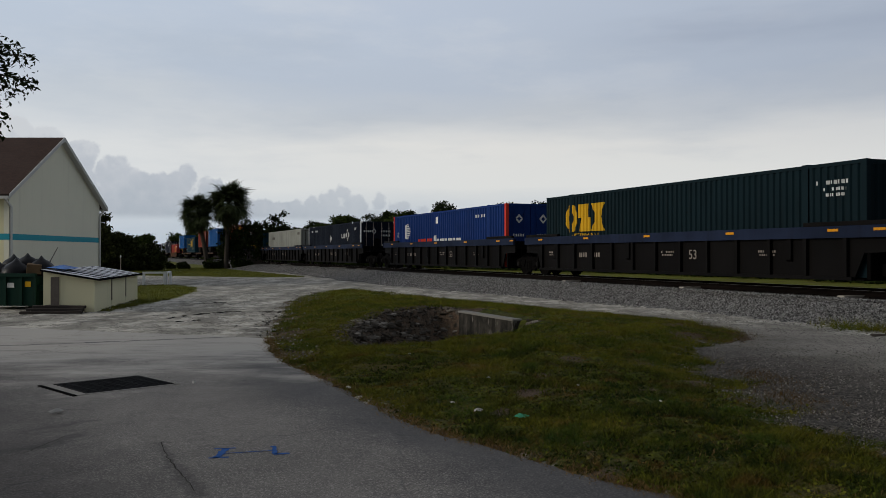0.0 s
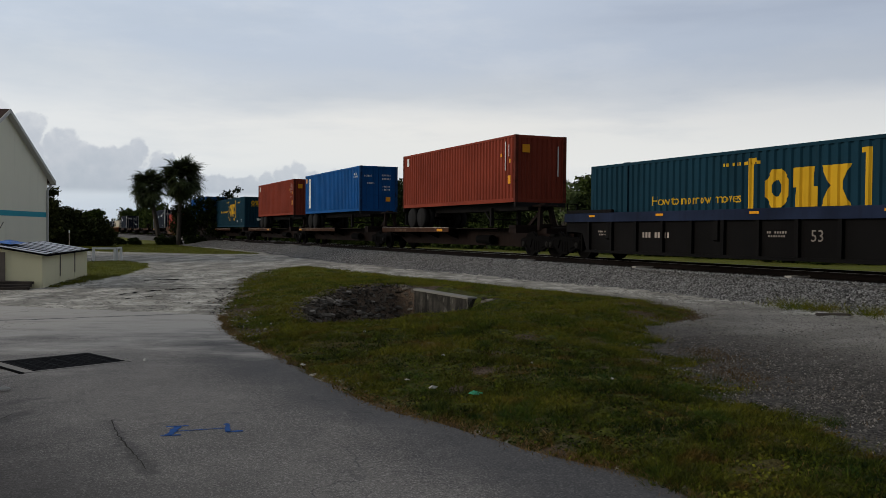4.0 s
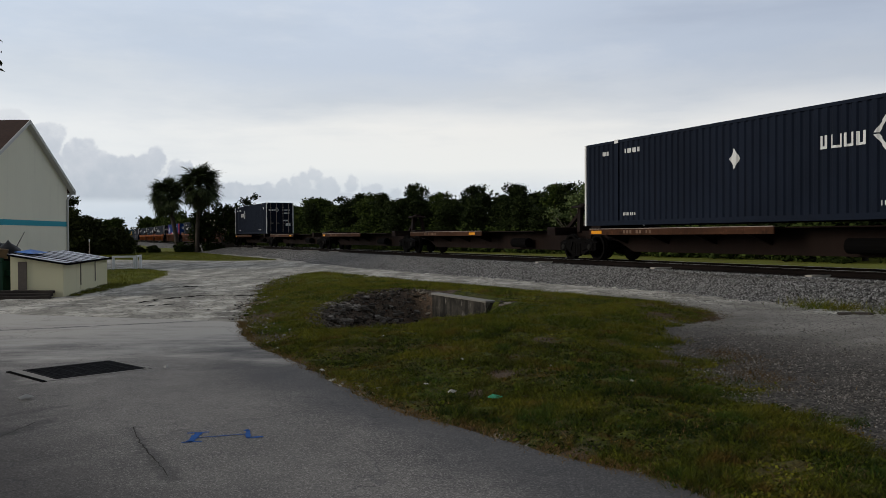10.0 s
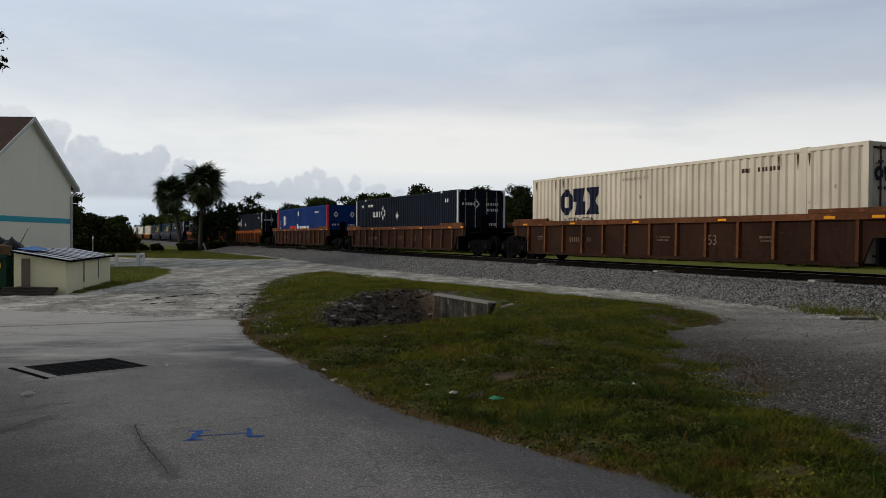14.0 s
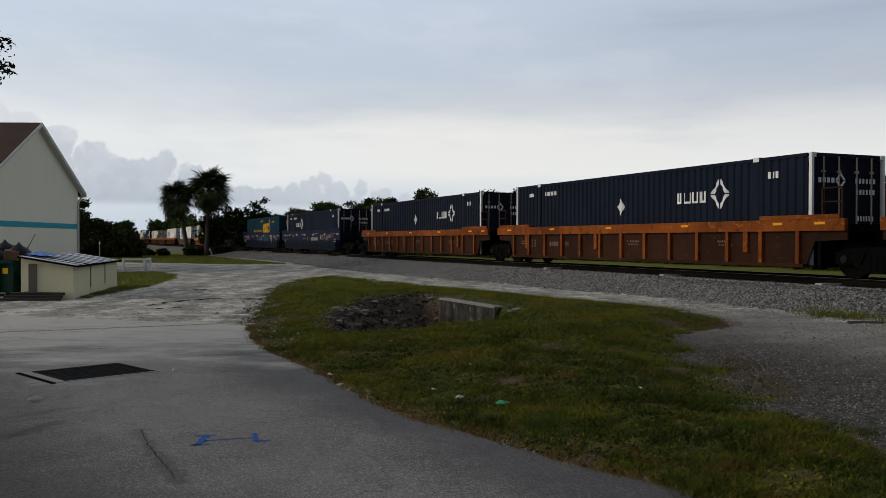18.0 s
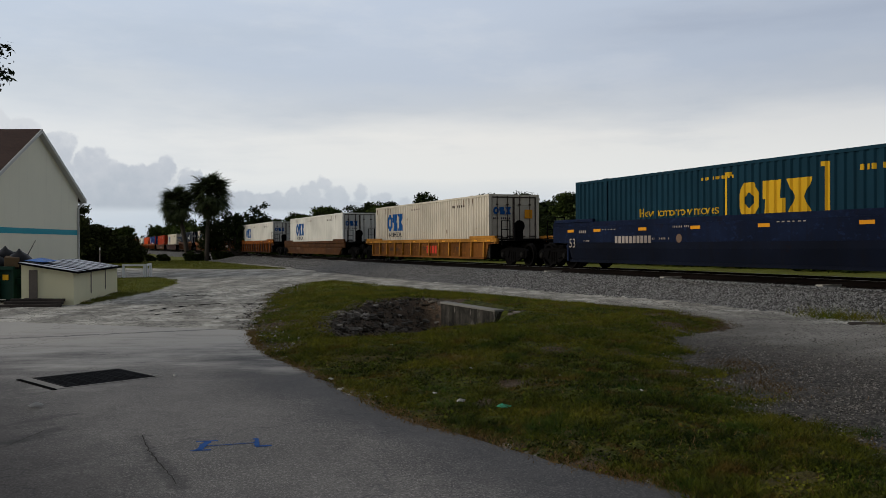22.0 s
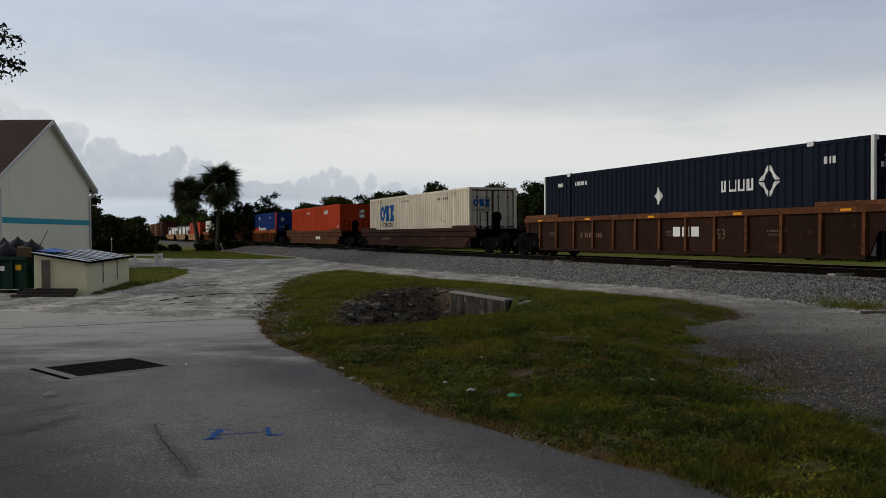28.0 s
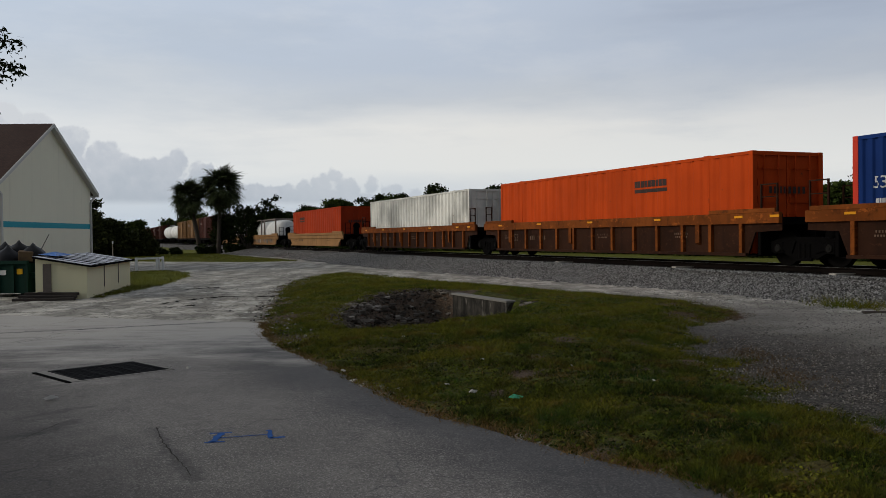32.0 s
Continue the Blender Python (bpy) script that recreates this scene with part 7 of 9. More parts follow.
def decorate(box, deco, hl, hw, h, seed):
    y = -hw - 0.002
    kind, *opt = deco.split()
    if kind == "fleet_navy":
        x = {"left": -4.85, "right": 2.6}[opt[0]]
        mb = MB()
        for x0, w in ((0.0, 0.34), (0.42, 0.46), (0.94, 0.38), (1.38, 0.38)):
            mb.prism([(x0, -0.24), (x0 + 0.09, -0.24), (x0 + 0.09, 0.24), (x0, 0.24)], -0.004, 0, "y")
            mb.prism([(x0 + w - 0.13, -0.24), (x0 + w - 0.04, -0.24), (x0 + w - 0.04, 0.24), (x0 + w - 0.13, 0.24)], -0.004, 0, "y")
            mb.prism([(x0 + 0.09, -0.24), (x0 + w - 0.13, -0.24), (x0 + w - 0.13, -0.15), (x0 + 0.09, -0.15)], -0.004, 0, "y")
        mb.v = [(0.80 * a, b, 0.70 * c_) for a, b, c_ in mb.v]
        flat(box, "emblem", mb, "white", x + 0.03, h * 0.67, y, "white block emblem")
        flat(box, "emblem", diamond(0.40, 0.14), "white", x + 2.0, h * 0.69, y, "white diamond emblem")
        if opt[0] != "left" or seed % 2:
            flat(box, "emblem", MB().prism([(0.20, 0), (0, 0.3), (-0.20, 0), (0, -0.3)], -0.004, 0, "y"), "white", x + 4.4 if opt[0] == "left" else x - 3.0, h * 0.62, y, "white diamond emblem")
        flat(box, "marking", bars(6, 0.85, 0.15, seed), "white", -5.2, h * 0.86, y)
        flat(box, "marking", bars(3, 0.42, 0.18, seed + 1), "white", 6.75, h * 0.83, y)
        flat(box, "marking", bars(3, 0.36, 0.14, seed + 2), "white", -6.75, h * 0.86, y)
        flat(box, "marking", bars(9, 1.2, 0.12, seed + 3), "white", 5.0, h * 0.13, y)
        flat(box, "marking", bars(8, 0.7, 0.10, seed + 4), "white", -5.4, h * 0.13, y)
        for dx, ww, zz, cnt in ((-0.75, 0.6, 0.76, 4), (0.62, 0.75, 0.76, 6), (0.62, 0.7, 0.66, 6), (0.62, 0.6, 0.42, 6)):
            mb = bars(cnt, ww, 0.13, seed)
            mb.v = [(hl - 0.025 - yy, xx, zz_) for xx, yy, zz_ in mb.v]
            part("marking", mb, M["white"], box, at=(0, dx, h * zz))
        mb = diamond(0.19, 0.08)
        mb.v = [(hl - 0.025 - yy, xx, zz_) for xx, yy, zz_ in mb.v]
        part("emblem", mb, M["white"], box, "white diamond emblem", at=(0, -0.28, h * 0.76))
        mb = MB().box(hl - 0.025, hl - 0.02, 0.55, 1.0, h * 0.25, h * 0.33)
        part("placard", mb, M["white"], box, "white data placard")
    elif kind == "fleet_white":
        ink = opt[0]
        chunky(box, 0.98, ink, -4.6, y, h * 0.66, "dark blue block emblem" if ink == "navy_logo" else "blue block emblem")
        part("lettering", letters("INTERMODAL", 0.36, M["navy_logo"]), None, box, "navy lettering", at=(-4.6, y - 0.003, h * 0.41))
        flat(box, "marking", bars(12, 1.6, 0.09, seed), "faded", -1.2, h * 0.88, y)
        flat(box, "marking", bars(4, 0.4, 0.12, seed), "dark_logo", 4.0, h * 0.85, y)
        flat(box, "marking", bars(6, 0.85, 0.12, seed + 1, 0.45), "dark_logo", 4.9, h * 0.85, y)
        for x in (6.28, 5.9, 5.25, -5.75, -6.3, -5.35, -7.8):
            flat(box, "rust_mark", MB().prism([(-0.03, 0.12), (0.03, 0.13), (0.025, -0.02), (0.008, -0.16 - 0.15 * (x % 1)), (-0.012, -0.10)], -0.003, 0, "y"), "rust", x, h * 0.91, y, "rust stain")
        chunky(box, 0.34, ink, 0, -0.62, h * 0.74, "block emblem on the door", hl - 0.02)
        for ww, zz in ((0.9, 0.62), (0.7, 0.20)):
            mb = bars(9, ww, 0.08, seed)
            mb.v = [(hl - 0.02 - yy, xx, zz_) for xx, yy, zz_ in mb.v]
            part("marking", mb, M["navy_logo"], box, at=(0, -0.62, h * zz))
        if seed % 2:
            part("placard", MB().box(hl - 0.02, hl - 0.015, 0.55, 0.95, h * 0.62, h * 0.76), M["amber"], box, "orange placard")
    elif kind == "fleet_green":
        if "plain" in opt:
            chunky(box, 1.05, "yellow", -5.1, y, h * 0.68, "yellow block emblem")
            part("lettering", letters("INTERMODAL", 0.34, M["yellow"]), None, box, "yellow lettering", at=(-5.1, y - 0.003, h * 0.43))
            flat(box, "marking", bars(9, 1.1, 0.10, seed), "white", 7.0, h * 0.83, y)
            flat(box, "marking", bars(8, 0.8, 0.08, seed), "white", 7.1, h * 0.77, y)
            flat(box, "marking", bars(6, 0.6, 0.08, seed), "white", 7.1, h * 0.72, y)
        else:
            ex = 1.3 if seed < 8 else 1.95
            chunky(box, 1.0, "yellow", ex, y, h * 0.62, "yellow block emblem")
            for sgn in (-1, 1):
                mb = MB().box(-0.07, 0.07, -0.004, 0, -0.85, 0.85)
                for zz in (-0.85, 0.73):
                    mb.box(min(0, -sgn * 0.22), max(0, -sgn * 0.22), -0.0045, 0, zz, zz + 0.12)
                flat(box, "emblem", mb, "yellow", ex + sgn * 1.85, h * 0.62, y, "yellow bracket")
            part("lettering", letters("INTERMODAL", 0.33, M["yellow"]), None, box, "yellow lettering", at=(ex, y - 0.003, h * 0.40))
            part("lettering", letters("How tomorrow moves", 0.41, M["yellow"]), None, box, "yellow slogan", at=(ex - 4.1, y - 0.003, h * 0.55))
            for dx in (-1.25, -0.95, 0.95, 1.25):
                flat(box, "emblem", MB().prism([(0.13 * math.cos(k), 0.13 * math.sin(k)) for k in np.arange(8) * math.pi / 4], -0.004, 0, "y"), "yellow", ex + dx, h * 0.27, y, "yellow dot")
            flat(box, "marking", bars(8, 1.3, 0.14, seed), "yellow", ex + 3.5, h * 0.83, y)
            flat(box, "marking", bars(11, 1.4, 0.09, seed), "yellow", ex - 2.2, h * 0.87, y)
            for x in (-7.5, 4.6):
                flat(box, "marking", bars(2, 0.25, 0.2, seed), "white", x, h * 0.2, y)
            part("size_number", letters("53", 0.3, M["white"]), None, box, "white size number", at=(6.6, y - 0.003, h * 0.22))
        chunky(box, 0.42, "yellow", 0.02, -0.1, h * 0.80, "yellow block emblem on the end", hl - 0.015)
        mb = bars(10, 1.1, 0.09, seed)
        mb.v = [(hl - 0.015 - yy, xx, zz) for xx, yy, zz in mb.v]
        part("marking", mb, M["yellow"], box, at=(0.02, -0.1, h * 0.70))
        part("placard", MB().box(hl + 0.012, hl + 0.018, -0.1, 0.35, h * 0.22, h * 0.30), M["white"], box, "white data placard")
    elif kind == "bright_blue":
        mb = MB()
        for k in range(9):
            zz = 0.42 - k * 0.105
            half_ = 0.42 - abs(zz) * 0.55
            mb.box(-half_ * 0.2, half_ * 1.5, -0.004, 0, zz - 0.028, zz + 0.028)
        mb.prism([(-0.55, 0), (-0.25, 0.42), (-0.1, 0.42), (-0.1, -0.42), (-0.25, -0.42)], -0.004, 0, "y")
        flat(box, "emblem", mb, "white", -5.6, h * 0.66, y, "white striped emblem")
        flat(box, "emblem", bars(5, 2.3, 0.46, seed, 0.18), "red_logo", -2.5, h * 0.42, y, "red block lettering bars")
        flat(box, "emblem", MB().box(-0.2, 0.2, -0.004, 0, -0.27, 0.36), "white", -0.95, h * 0.43, y, "white block bar")
        flat(box, "emblem", bars(9, 3.5, 0.40, seed + 2, 0.2), "white", 1.1, h * 0.42, y, "white block lettering bars")
        flat(box, "placard", MB().box(-0.16, 0.16, -0.004, 0, -0.18, 0.18), "white", -0.6, h * 0.84, y, "white square placard")
        flat(box, "marking", bars(8, 1.2, 0.14, seed), "white", 5.2, h * 0.84, y)
        part("size_number", letters("53", 0.42, M["white"]), None, box, "white size number", at=(-7.3, y - 0.003, h * 0.60))
        flat(box, "marking", bars(4, 0.3, 0.3, seed), "white", -7.3, h * 0.42, y)
        for dy in (-0.62, 0.62):
            mb = diamond(0.2, 0.1)
            mb.v = [(hl - 0.015 - yy, xx, zz) for xx, yy, zz in mb.v]
            part("emblem", mb, M["white"], box, "white emblem on the door", at=(0, dy, h * 0.76))
            mb = bars(5, 0.6, 0.12, seed)
            mb.v = [(hl - 0.015 - yy, xx, zz) for xx, yy, zz in mb.v]
            part("marking", mb, M["white"], box, at=(0, dy, h * 0.5))
    elif kind == "grey":
        flat(box, "marking", bars(6, 1.0, 0.26, seed, 0.2), "dark_logo", -5.3, h * 0.76, y, "dark painted name bars")
        flat(box, "marking", bars(2, 0.3, 0.2, seed), "dark_logo", -7.0, h * 0.3, y)
        flat(box, "marking", bars(5, 0.8, 0.2, seed), "dark_logo", 6.9, h * 0.86, y)
    elif kind == "red40":
        flat(box, "placard", MB().box(-0.13, 0.13, -0.004, 0, -0.2, 0.2), "white", -hl + 0.7, h * 0.86, y, "small white emblem")
        for x, z, w, hh, m_ in ((hl - 0.85, 0.70, 0.05, 1.2, "white"), (hl - 0.55, 0.78, 0.04, 0.5, "white"), (hl - 0.5, 0.34, 0.22, 0.34, "amber"), (hl - 1.2, 0.72, 0.14, 0.14, "amber"), (hl - 0.45, 0.62, 0.1, 0.16, "amber")):
            flat(box, "label", MB().box(-w / 2, w / 2, -0.004, 0, -hh / 2, hh / 2), m_, x, h * z, y)
        part("label", MB().box(hl + 0.012, hl + 0.017, -0.9, -0.55, h * 0.74, h * 0.86), M["amber"], box, "orange label")
        part("label", MB().box(hl + 0.012, hl + 0.017, 0.78, 0.83, h * 0.4, h * 0.85), M["white"], box, "white label strip")
    elif kind == "blue40":
        if "strip" in opt:
            sx = float(opt[1])
            strip = flat(box, "name_strip", MB().box(-0.22, 0.22, -0.004, 0, -1.05, 1.05), "white", sx, h * 0.52, y, "white upright name strip")
            mb = MB()
            for k in range(8):
                mb.box(-0.075, 0.075, -0.006, -0.004, 0.86 - k * 0.24 - 0.06, 0.86 - k * 0.24 - 0.02).box(-0.075, 0.075, -0.006, -0.004, 0.86 - k * 0.24 + 0.02, 0.86 - k * 0.24 + 0.06)
            part("marking", mb, M["navy_logo"], strip)
        flat(box, "label", MB().box(-0.13, 0.13, -0.004, 0, -0.15, 0.15), "amber", float(opt[2]), h * float(opt[3]), y, "yellow warning label")
        flat(box, "marking", bars(5, 0.6, 0.13, seed), "white", hl - 0.9, h * 0.83, y)
        flat(box, "marking", bars(7, 0.7, 0.11, seed), "white", hl - 0.9, h * 0.77, y)
        for dy, zz, ww in ((-0.7, 0.78, 0.5), (0.5, 0.80, 0.6), (0.5, 0.72, 0.6), (0.5, 0.55, 0.5), (-0.5, 0.62, 0.5), (0.5, 0.48, 0.5)):
            mb = bars(6, ww, 0.1, seed)
            mb.v = [(hl - 0.015 - yy, xx, zz_) for xx, yy, zz_ in mb.v]
            part("marking", mb, M["white"], box, at=(0, dy, h * zz))
        part("label", MB().box(hl - 0.02, hl - 0.012, 0.45, 0.75, h * 0.22, h * 0.32), M["amber"], box, "yellow warning label")
    elif kind == "salmon":
        for x0, x1, a0, a1, mat in ((-1.9, -0.95, 0.42, 0.75, "pale_gold"), (-0.9, 0.05, 0.78, 1.0, "old_gold"), (0.12, 0.9, 1.0, 1.02, "old_gold")):
            for sg in (-1, 1):
                flat(box, "emblem", MB().prism([(x0, sg * 0.09), (x1, sg * 0.09), (x1, sg * a1), (x0, sg * a0)], -0.004, 0, "y"), mat, 3.0, h * 0.52, y, "faded gold sail-shaped emblem")
        flat(box, "marking", bars(12, 1.5, 0.09, seed), "faded", -0.9, h * 0.86, y)
        flat(box, "placard", MB().box(-0.35, 0.35, -0.004, 0, -0.16, 0.16), "white", 6.6, h * 0.80, y)
        flat(box, "marking", bars(6, 0.8, 0.17, seed), "white", 7.4, h * 0.80, y)
        mb = MB()
        for sg in (-1, 1):
            mb.prism([(-0.6, sg * 0.05), (0.5, sg * 0.05), (0.5, sg * 0.5), (-0.1, sg * 0.42)], -0.004, 0, "y")
        mb.v = [(hl - 0.015 - yy, xx, zz) for xx, yy, zz in mb.v]
        part("emblem", mb, M["yellow"], box, "yellow emblem on the end", at=(0.03, 0, h * 0.6))
    elif kind == "orange":
        flat(box, "emblem", bars(9, 1.8, 0.22, seed, 0.15), "dark_logo", float(opt[0]), h * 0.78, y, "dark name bars")
        flat(box, "emblem", MB().box(-0.9, 0.9, -0.004, 0, -0.06, 0.06), "dark_logo", float(opt[0]), h * 0.70, y, "dark underline bar")
        mb = bars(8, 1.4, 0.2, seed)
        mb.v = [(hl - 0.015 - yy, xx, zz) for xx, yy, zz in mb.v]
        part("emblem", mb, M["dark_logo"], box, "dark name bars on the door", at=(0, 0, h * 0.62))
    elif kind == "redline":
        flat(box, "marking", bars(10, 1.7, 0.13, seed), "white", -2.0, h * 0.84, y)
        pl = flat(box, "placard", MB().box(-0.55, 0.55, -0.004, 0, -0.14, 0.14), "white", 4.0, h * 0.82, y, "white number panel")
        part("marking", bars(6, 0.9, 0.2, seed), M["dark_logo"], pl, at=(0, -0.004, 0))
        for zz in (0.82, 0.7):
            part("placard", MB().box(hl - 0.02, hl - 0.012, 0.25, 0.62, h * zz - 0.13, h * zz + 0.1), M["white"], box, "white number panel")
        part("size_number", letters("53", 0.28, M["white"]), None, box, "white size number", at=(7.4, y - 0.003, h * 0.42))


def chassis(q, turn, length=12.19):
    """A container trailer chassis. Its wheels are at the trailing end unless turned."""
    c = on_train(thing("trailer_chassis", "black steel container chassis with twin axles", "trailer", "trailers on the train"), q, 1.15, turn)
    hl = length / 2
    for y in (-0.44, 0.44):
        part("chassis_rail", shared("ch_rail", lambda: MB().box(-hl + 0.15, hl - 0.15, -0.06, 0.06, 0.72, 1.0).mesh("chassis_rail", M["chassis"])), None, c, at=(0, y, 0))
    for x in (-hl + 0.075, hl - 0.075):
        part("bolster", shared("ch_bol", lambda: MB().chamfered(-0.075, 0.075, -1.2, 1.2, 0.85, 1.02, 0.01).mesh("bolster", M["chassis"])), None, c, at=(x, 0, 0))
    for x in (-3.0, 0.0, 3.0):
        part("cross_member", shared("ch_cross", lambda: MB().box(-0.07, 0.07, -0.38, 0.38, 0.8, 0.95).mesh("cross_member", M["chassis"])), None, c, at=(x, 0, 0))
    tyre = shared("tyre", lambda: MB().tube([((0, -0.13, 0), 0.36), ((0, -0.14, 0), 0.47), ((0, -0.10, 0), 0.505), ((0, 0.10, 0), 0.505), ((0, 0.14, 0), 0.47), ((0, 0.13, 0), 0.36), ((0, 0.0, 0), 0.31), ((0, -0.13, 0), 0.31), ((0, -0.13, 0), 0.36)], 24, False).mesh("tyre", M["rubber"], True))
    rim = shared("rim", lambda: MB().tube([((0, -0.12, 0), 0.31), ((0, 0.02, 0), 0.27), ((0, 0.03, 0), 0.16), ((0, -0.05, 0), 0.12), ((0, -0.08, 0), 0.08), ((0, -0.081, 0), 0.001)], 18, False).mesh("rim", M["chassis"]))
    for x in (-hl + 1.15, -hl + 2.35):
        part("axle", shared("axle", lambda: MB().tube([((0, -0.9, 0), 0.07), ((0, 0.9, 0), 0.07)], 8).mesh("axle", M["chassis"])), None, c, at=(x, 0, 0.505))
        for y in (-1.05, -0.72, 0.72, 1.05):
            t = part("tyre", tyre, None, c, "worn black tyre", at=pose(x, y, 0.505, 0, 0, 0 if y < 0 else 180))
            if abs(y) > 1:
                part("rim", rim, None, t)
    part("bogie_beam", shared("bogiebeam", lambda: MB().box(-hl + 0.5, -hl + 3.0, -0.6, -0.36, 0.55, 0.74).box(-hl + 0.5, -hl + 3.0, 0.36, 0.6, 0.55, 0.74).mesh("bogie_beam", M["chassis"])), None, c)
    part("mud_flap", shared("flap", lambda: MB().box(-hl + 0.3, -hl + 0.33, -1.2, -0.6, 0.15, 0.75).box(-hl + 0.3, -hl + 0.33, 0.6, 1.2, 0.15, 0.75).mesh("mud_flap", M["rubber"])), None, c)
    part("landing_leg", shared("legs", lambda: MB().box(hl - 3.1, hl - 2.95, -0.75, -0.6, 0.05, 0.85).box(hl - 3.1, hl - 2.95, 0.6, 0.75, 0.05, 0.85).beam((hl - 3.0, -0.68, 0.35), (hl - 3.0, 0.68, 0.35), 0.06).beam((hl - 3.0, -0.68, 0.2), (hl - 4.2, -0.42, 0.75), 0.06).mesh("landing_leg", M["chassis"])), None, c)
    part("bumper", shared("bumper", lambda: MB().box(-hl - 0.02, -hl + 0.08, -1.1, 1.1, 0.2, 0.32).box(-hl, -hl + 0.08, -0.7, -0.6, 0.3, 0.75).box(-hl, -hl + 0.08, 0.6, 0.7, 0.3, 0.75).mesh("bumper", M["chassis"])), None, c)
    for y in (-0.95, -0.7, 0.7, 0.95):
        part("tail_lamp", shared("tail", lambda: MB().tube([((-hl - 0.03, 0, 0.9), 0.05), ((-hl, 0, 0.9), 0.05)], 8).mesh("tail_lamp", M["red_logo"])), None, c, at=(0, y, 0))
    return c


def tank_box(q, z):
    t = on_train(thing("tank_container", "white tank container in a steel cage", "tank container", "tanks of the freight train"), q, z)
    part("tank", shared("iso_tank", lambda: MB().tube([((-3.0, 0, 1.3), 0.5), ((-2.85, 0, 1.3), 0.95), ((-2.5, 0, 1.3), 1.15), ((2.5, 0, 1.3), 1.15), ((2.85, 0, 1.3), 0.95), ((3.0, 0, 1.3), 0.5)], 28).mesh("tank", M["tank_white"], True)), None, t)
    for x in (-3.0, 3.0):
        for y in (-1.2, 1.2):
            part("post", shared("iso_post", lambda: MB().box(-0.07, 0.07, -0.07, 0.07, 0, 2.59).mesh("post", M["faded"])), None, t, at=(x, y, 0))
        part("cage_rail", shared("iso_rail", lambda: MB().box(-0.06, 0.06, -1.2, 1.2, 0, 0.14).box(-0.06, 0.06, -1.2, 1.2, 2.45, 2.59).beam((0, -1.2, 0.1), (0, 1.2, 1.3), 0.06).mesh("cage_rail", M["faded"])), None, t, at=(x, 0, 0))
    for y in (-1.2, 1.2):
        part("cage_rail", shared("iso_rail2", lambda: MB().box(-3, 3, -0.05, 0.05, 0, 0.12).box(-3, 3, -0.04, 0.04, 2.49, 2.57).mesh("cage_rail", M["faded"])), None, t, at=(0, y, 0))
    return t


def boxcar(q, colour, length, label):
    c = on_train(thing("boxcar", label, "freight car", "cars of the freight train"), q)
    hl = length / 2
    p = M[colour]
    part("body", shared((colour, length, "bx"), lambda: MB().box(-hl, hl, -1.5, 1.5, 1.1, 4.4).prism([(-1.5, 4.4), (1.5, 4.4), (0, 4.65)], -hl, hl, "x").mesh("body", p)), None, c)
    post = shared((colour, "bxpost"), lambda: MB().box(-0.06, 0.06, -1.57, -1.5, 1.1, 4.35).mesh("post", p))
    for k in range(15):
        x = -hl + 0.1 + k * (length - 0.2) / 14
        if abs(x) > 1.6:
            part("post", post, None, c, at=(x, 0, 0))
    part("door", shared((colour, "bxdoor"), lambda: MB().box(-1.55, 1.55, -1.62, -1.55, 1.15, 4.2).mesh("door", p)), None, c, "sliding door")
    part("sill", shared((colour, length, "bxsill"), lambda: MB().box(-hl, hl, -1.45, -1.35, 0.8, 1.1).box(-hl, hl, -0.3, 0.3, 0.75, 1.1).mesh("sill", M["truck"])), None, c)
    part("marking", bars(8, 2.0, 0.35, int(length)), M["faded"], c, "faded painted marks", at=(-hl + 3.4, -1.575, 3.4))
    for e in (-1, 1):
        add_truck(c, e * (hl - 2.0))
        coupler(c, e * (hl + 0.6), e)


def tank_car(q, label):
    c = on_train(thing("tank_car", label, "freight car", "cars of the freight train"), q)
    part("tank", shared("tk", lambda: MB().tube([((-8.0, 0, 2.55), 0.6), ((-7.8, 0, 2.55), 1.1), ((-7.4, 0, 2.55), 1.45), ((7.4, 0, 2.55), 1.45), ((7.8, 0, 2.55), 1.1), ((8.0, 0, 2.55), 0.6)], 30).mesh("tank", M["tank_white"], True)), None, c)
    part("dome", shared("tkd", lambda: MB().tube([((0, 0, 3.9), 0.6), ((0, 0, 4.35), 0.6)], 18).mesh("dome", M["tank_white"])), None, c)
    part("walkway", shared("tkw", lambda: MB().box(-1.5, 1.5, -1.1, 1.1, 4.0, 4.05).box(-1.5, 1.5, -1.1, -1.06, 4.05, 4.9).mesh("walkway", M["truck"])), None, c)
    part("sill", shared("tks", lambda: MB().box(-8.6, 8.6, -0.3, 0.3, 0.75, 1.15).box(-8.6, -6.4, -1.3, 1.3, 1.05, 1.2).box(6.4, 8.6, -1.3, 1.3, 1.05, 1.2).mesh("sill", M["truck"])), None, c)
    for e in (-1, 1):
        add_truck(c, e * 6.4)
        coupler(c, e * 8.9, e)


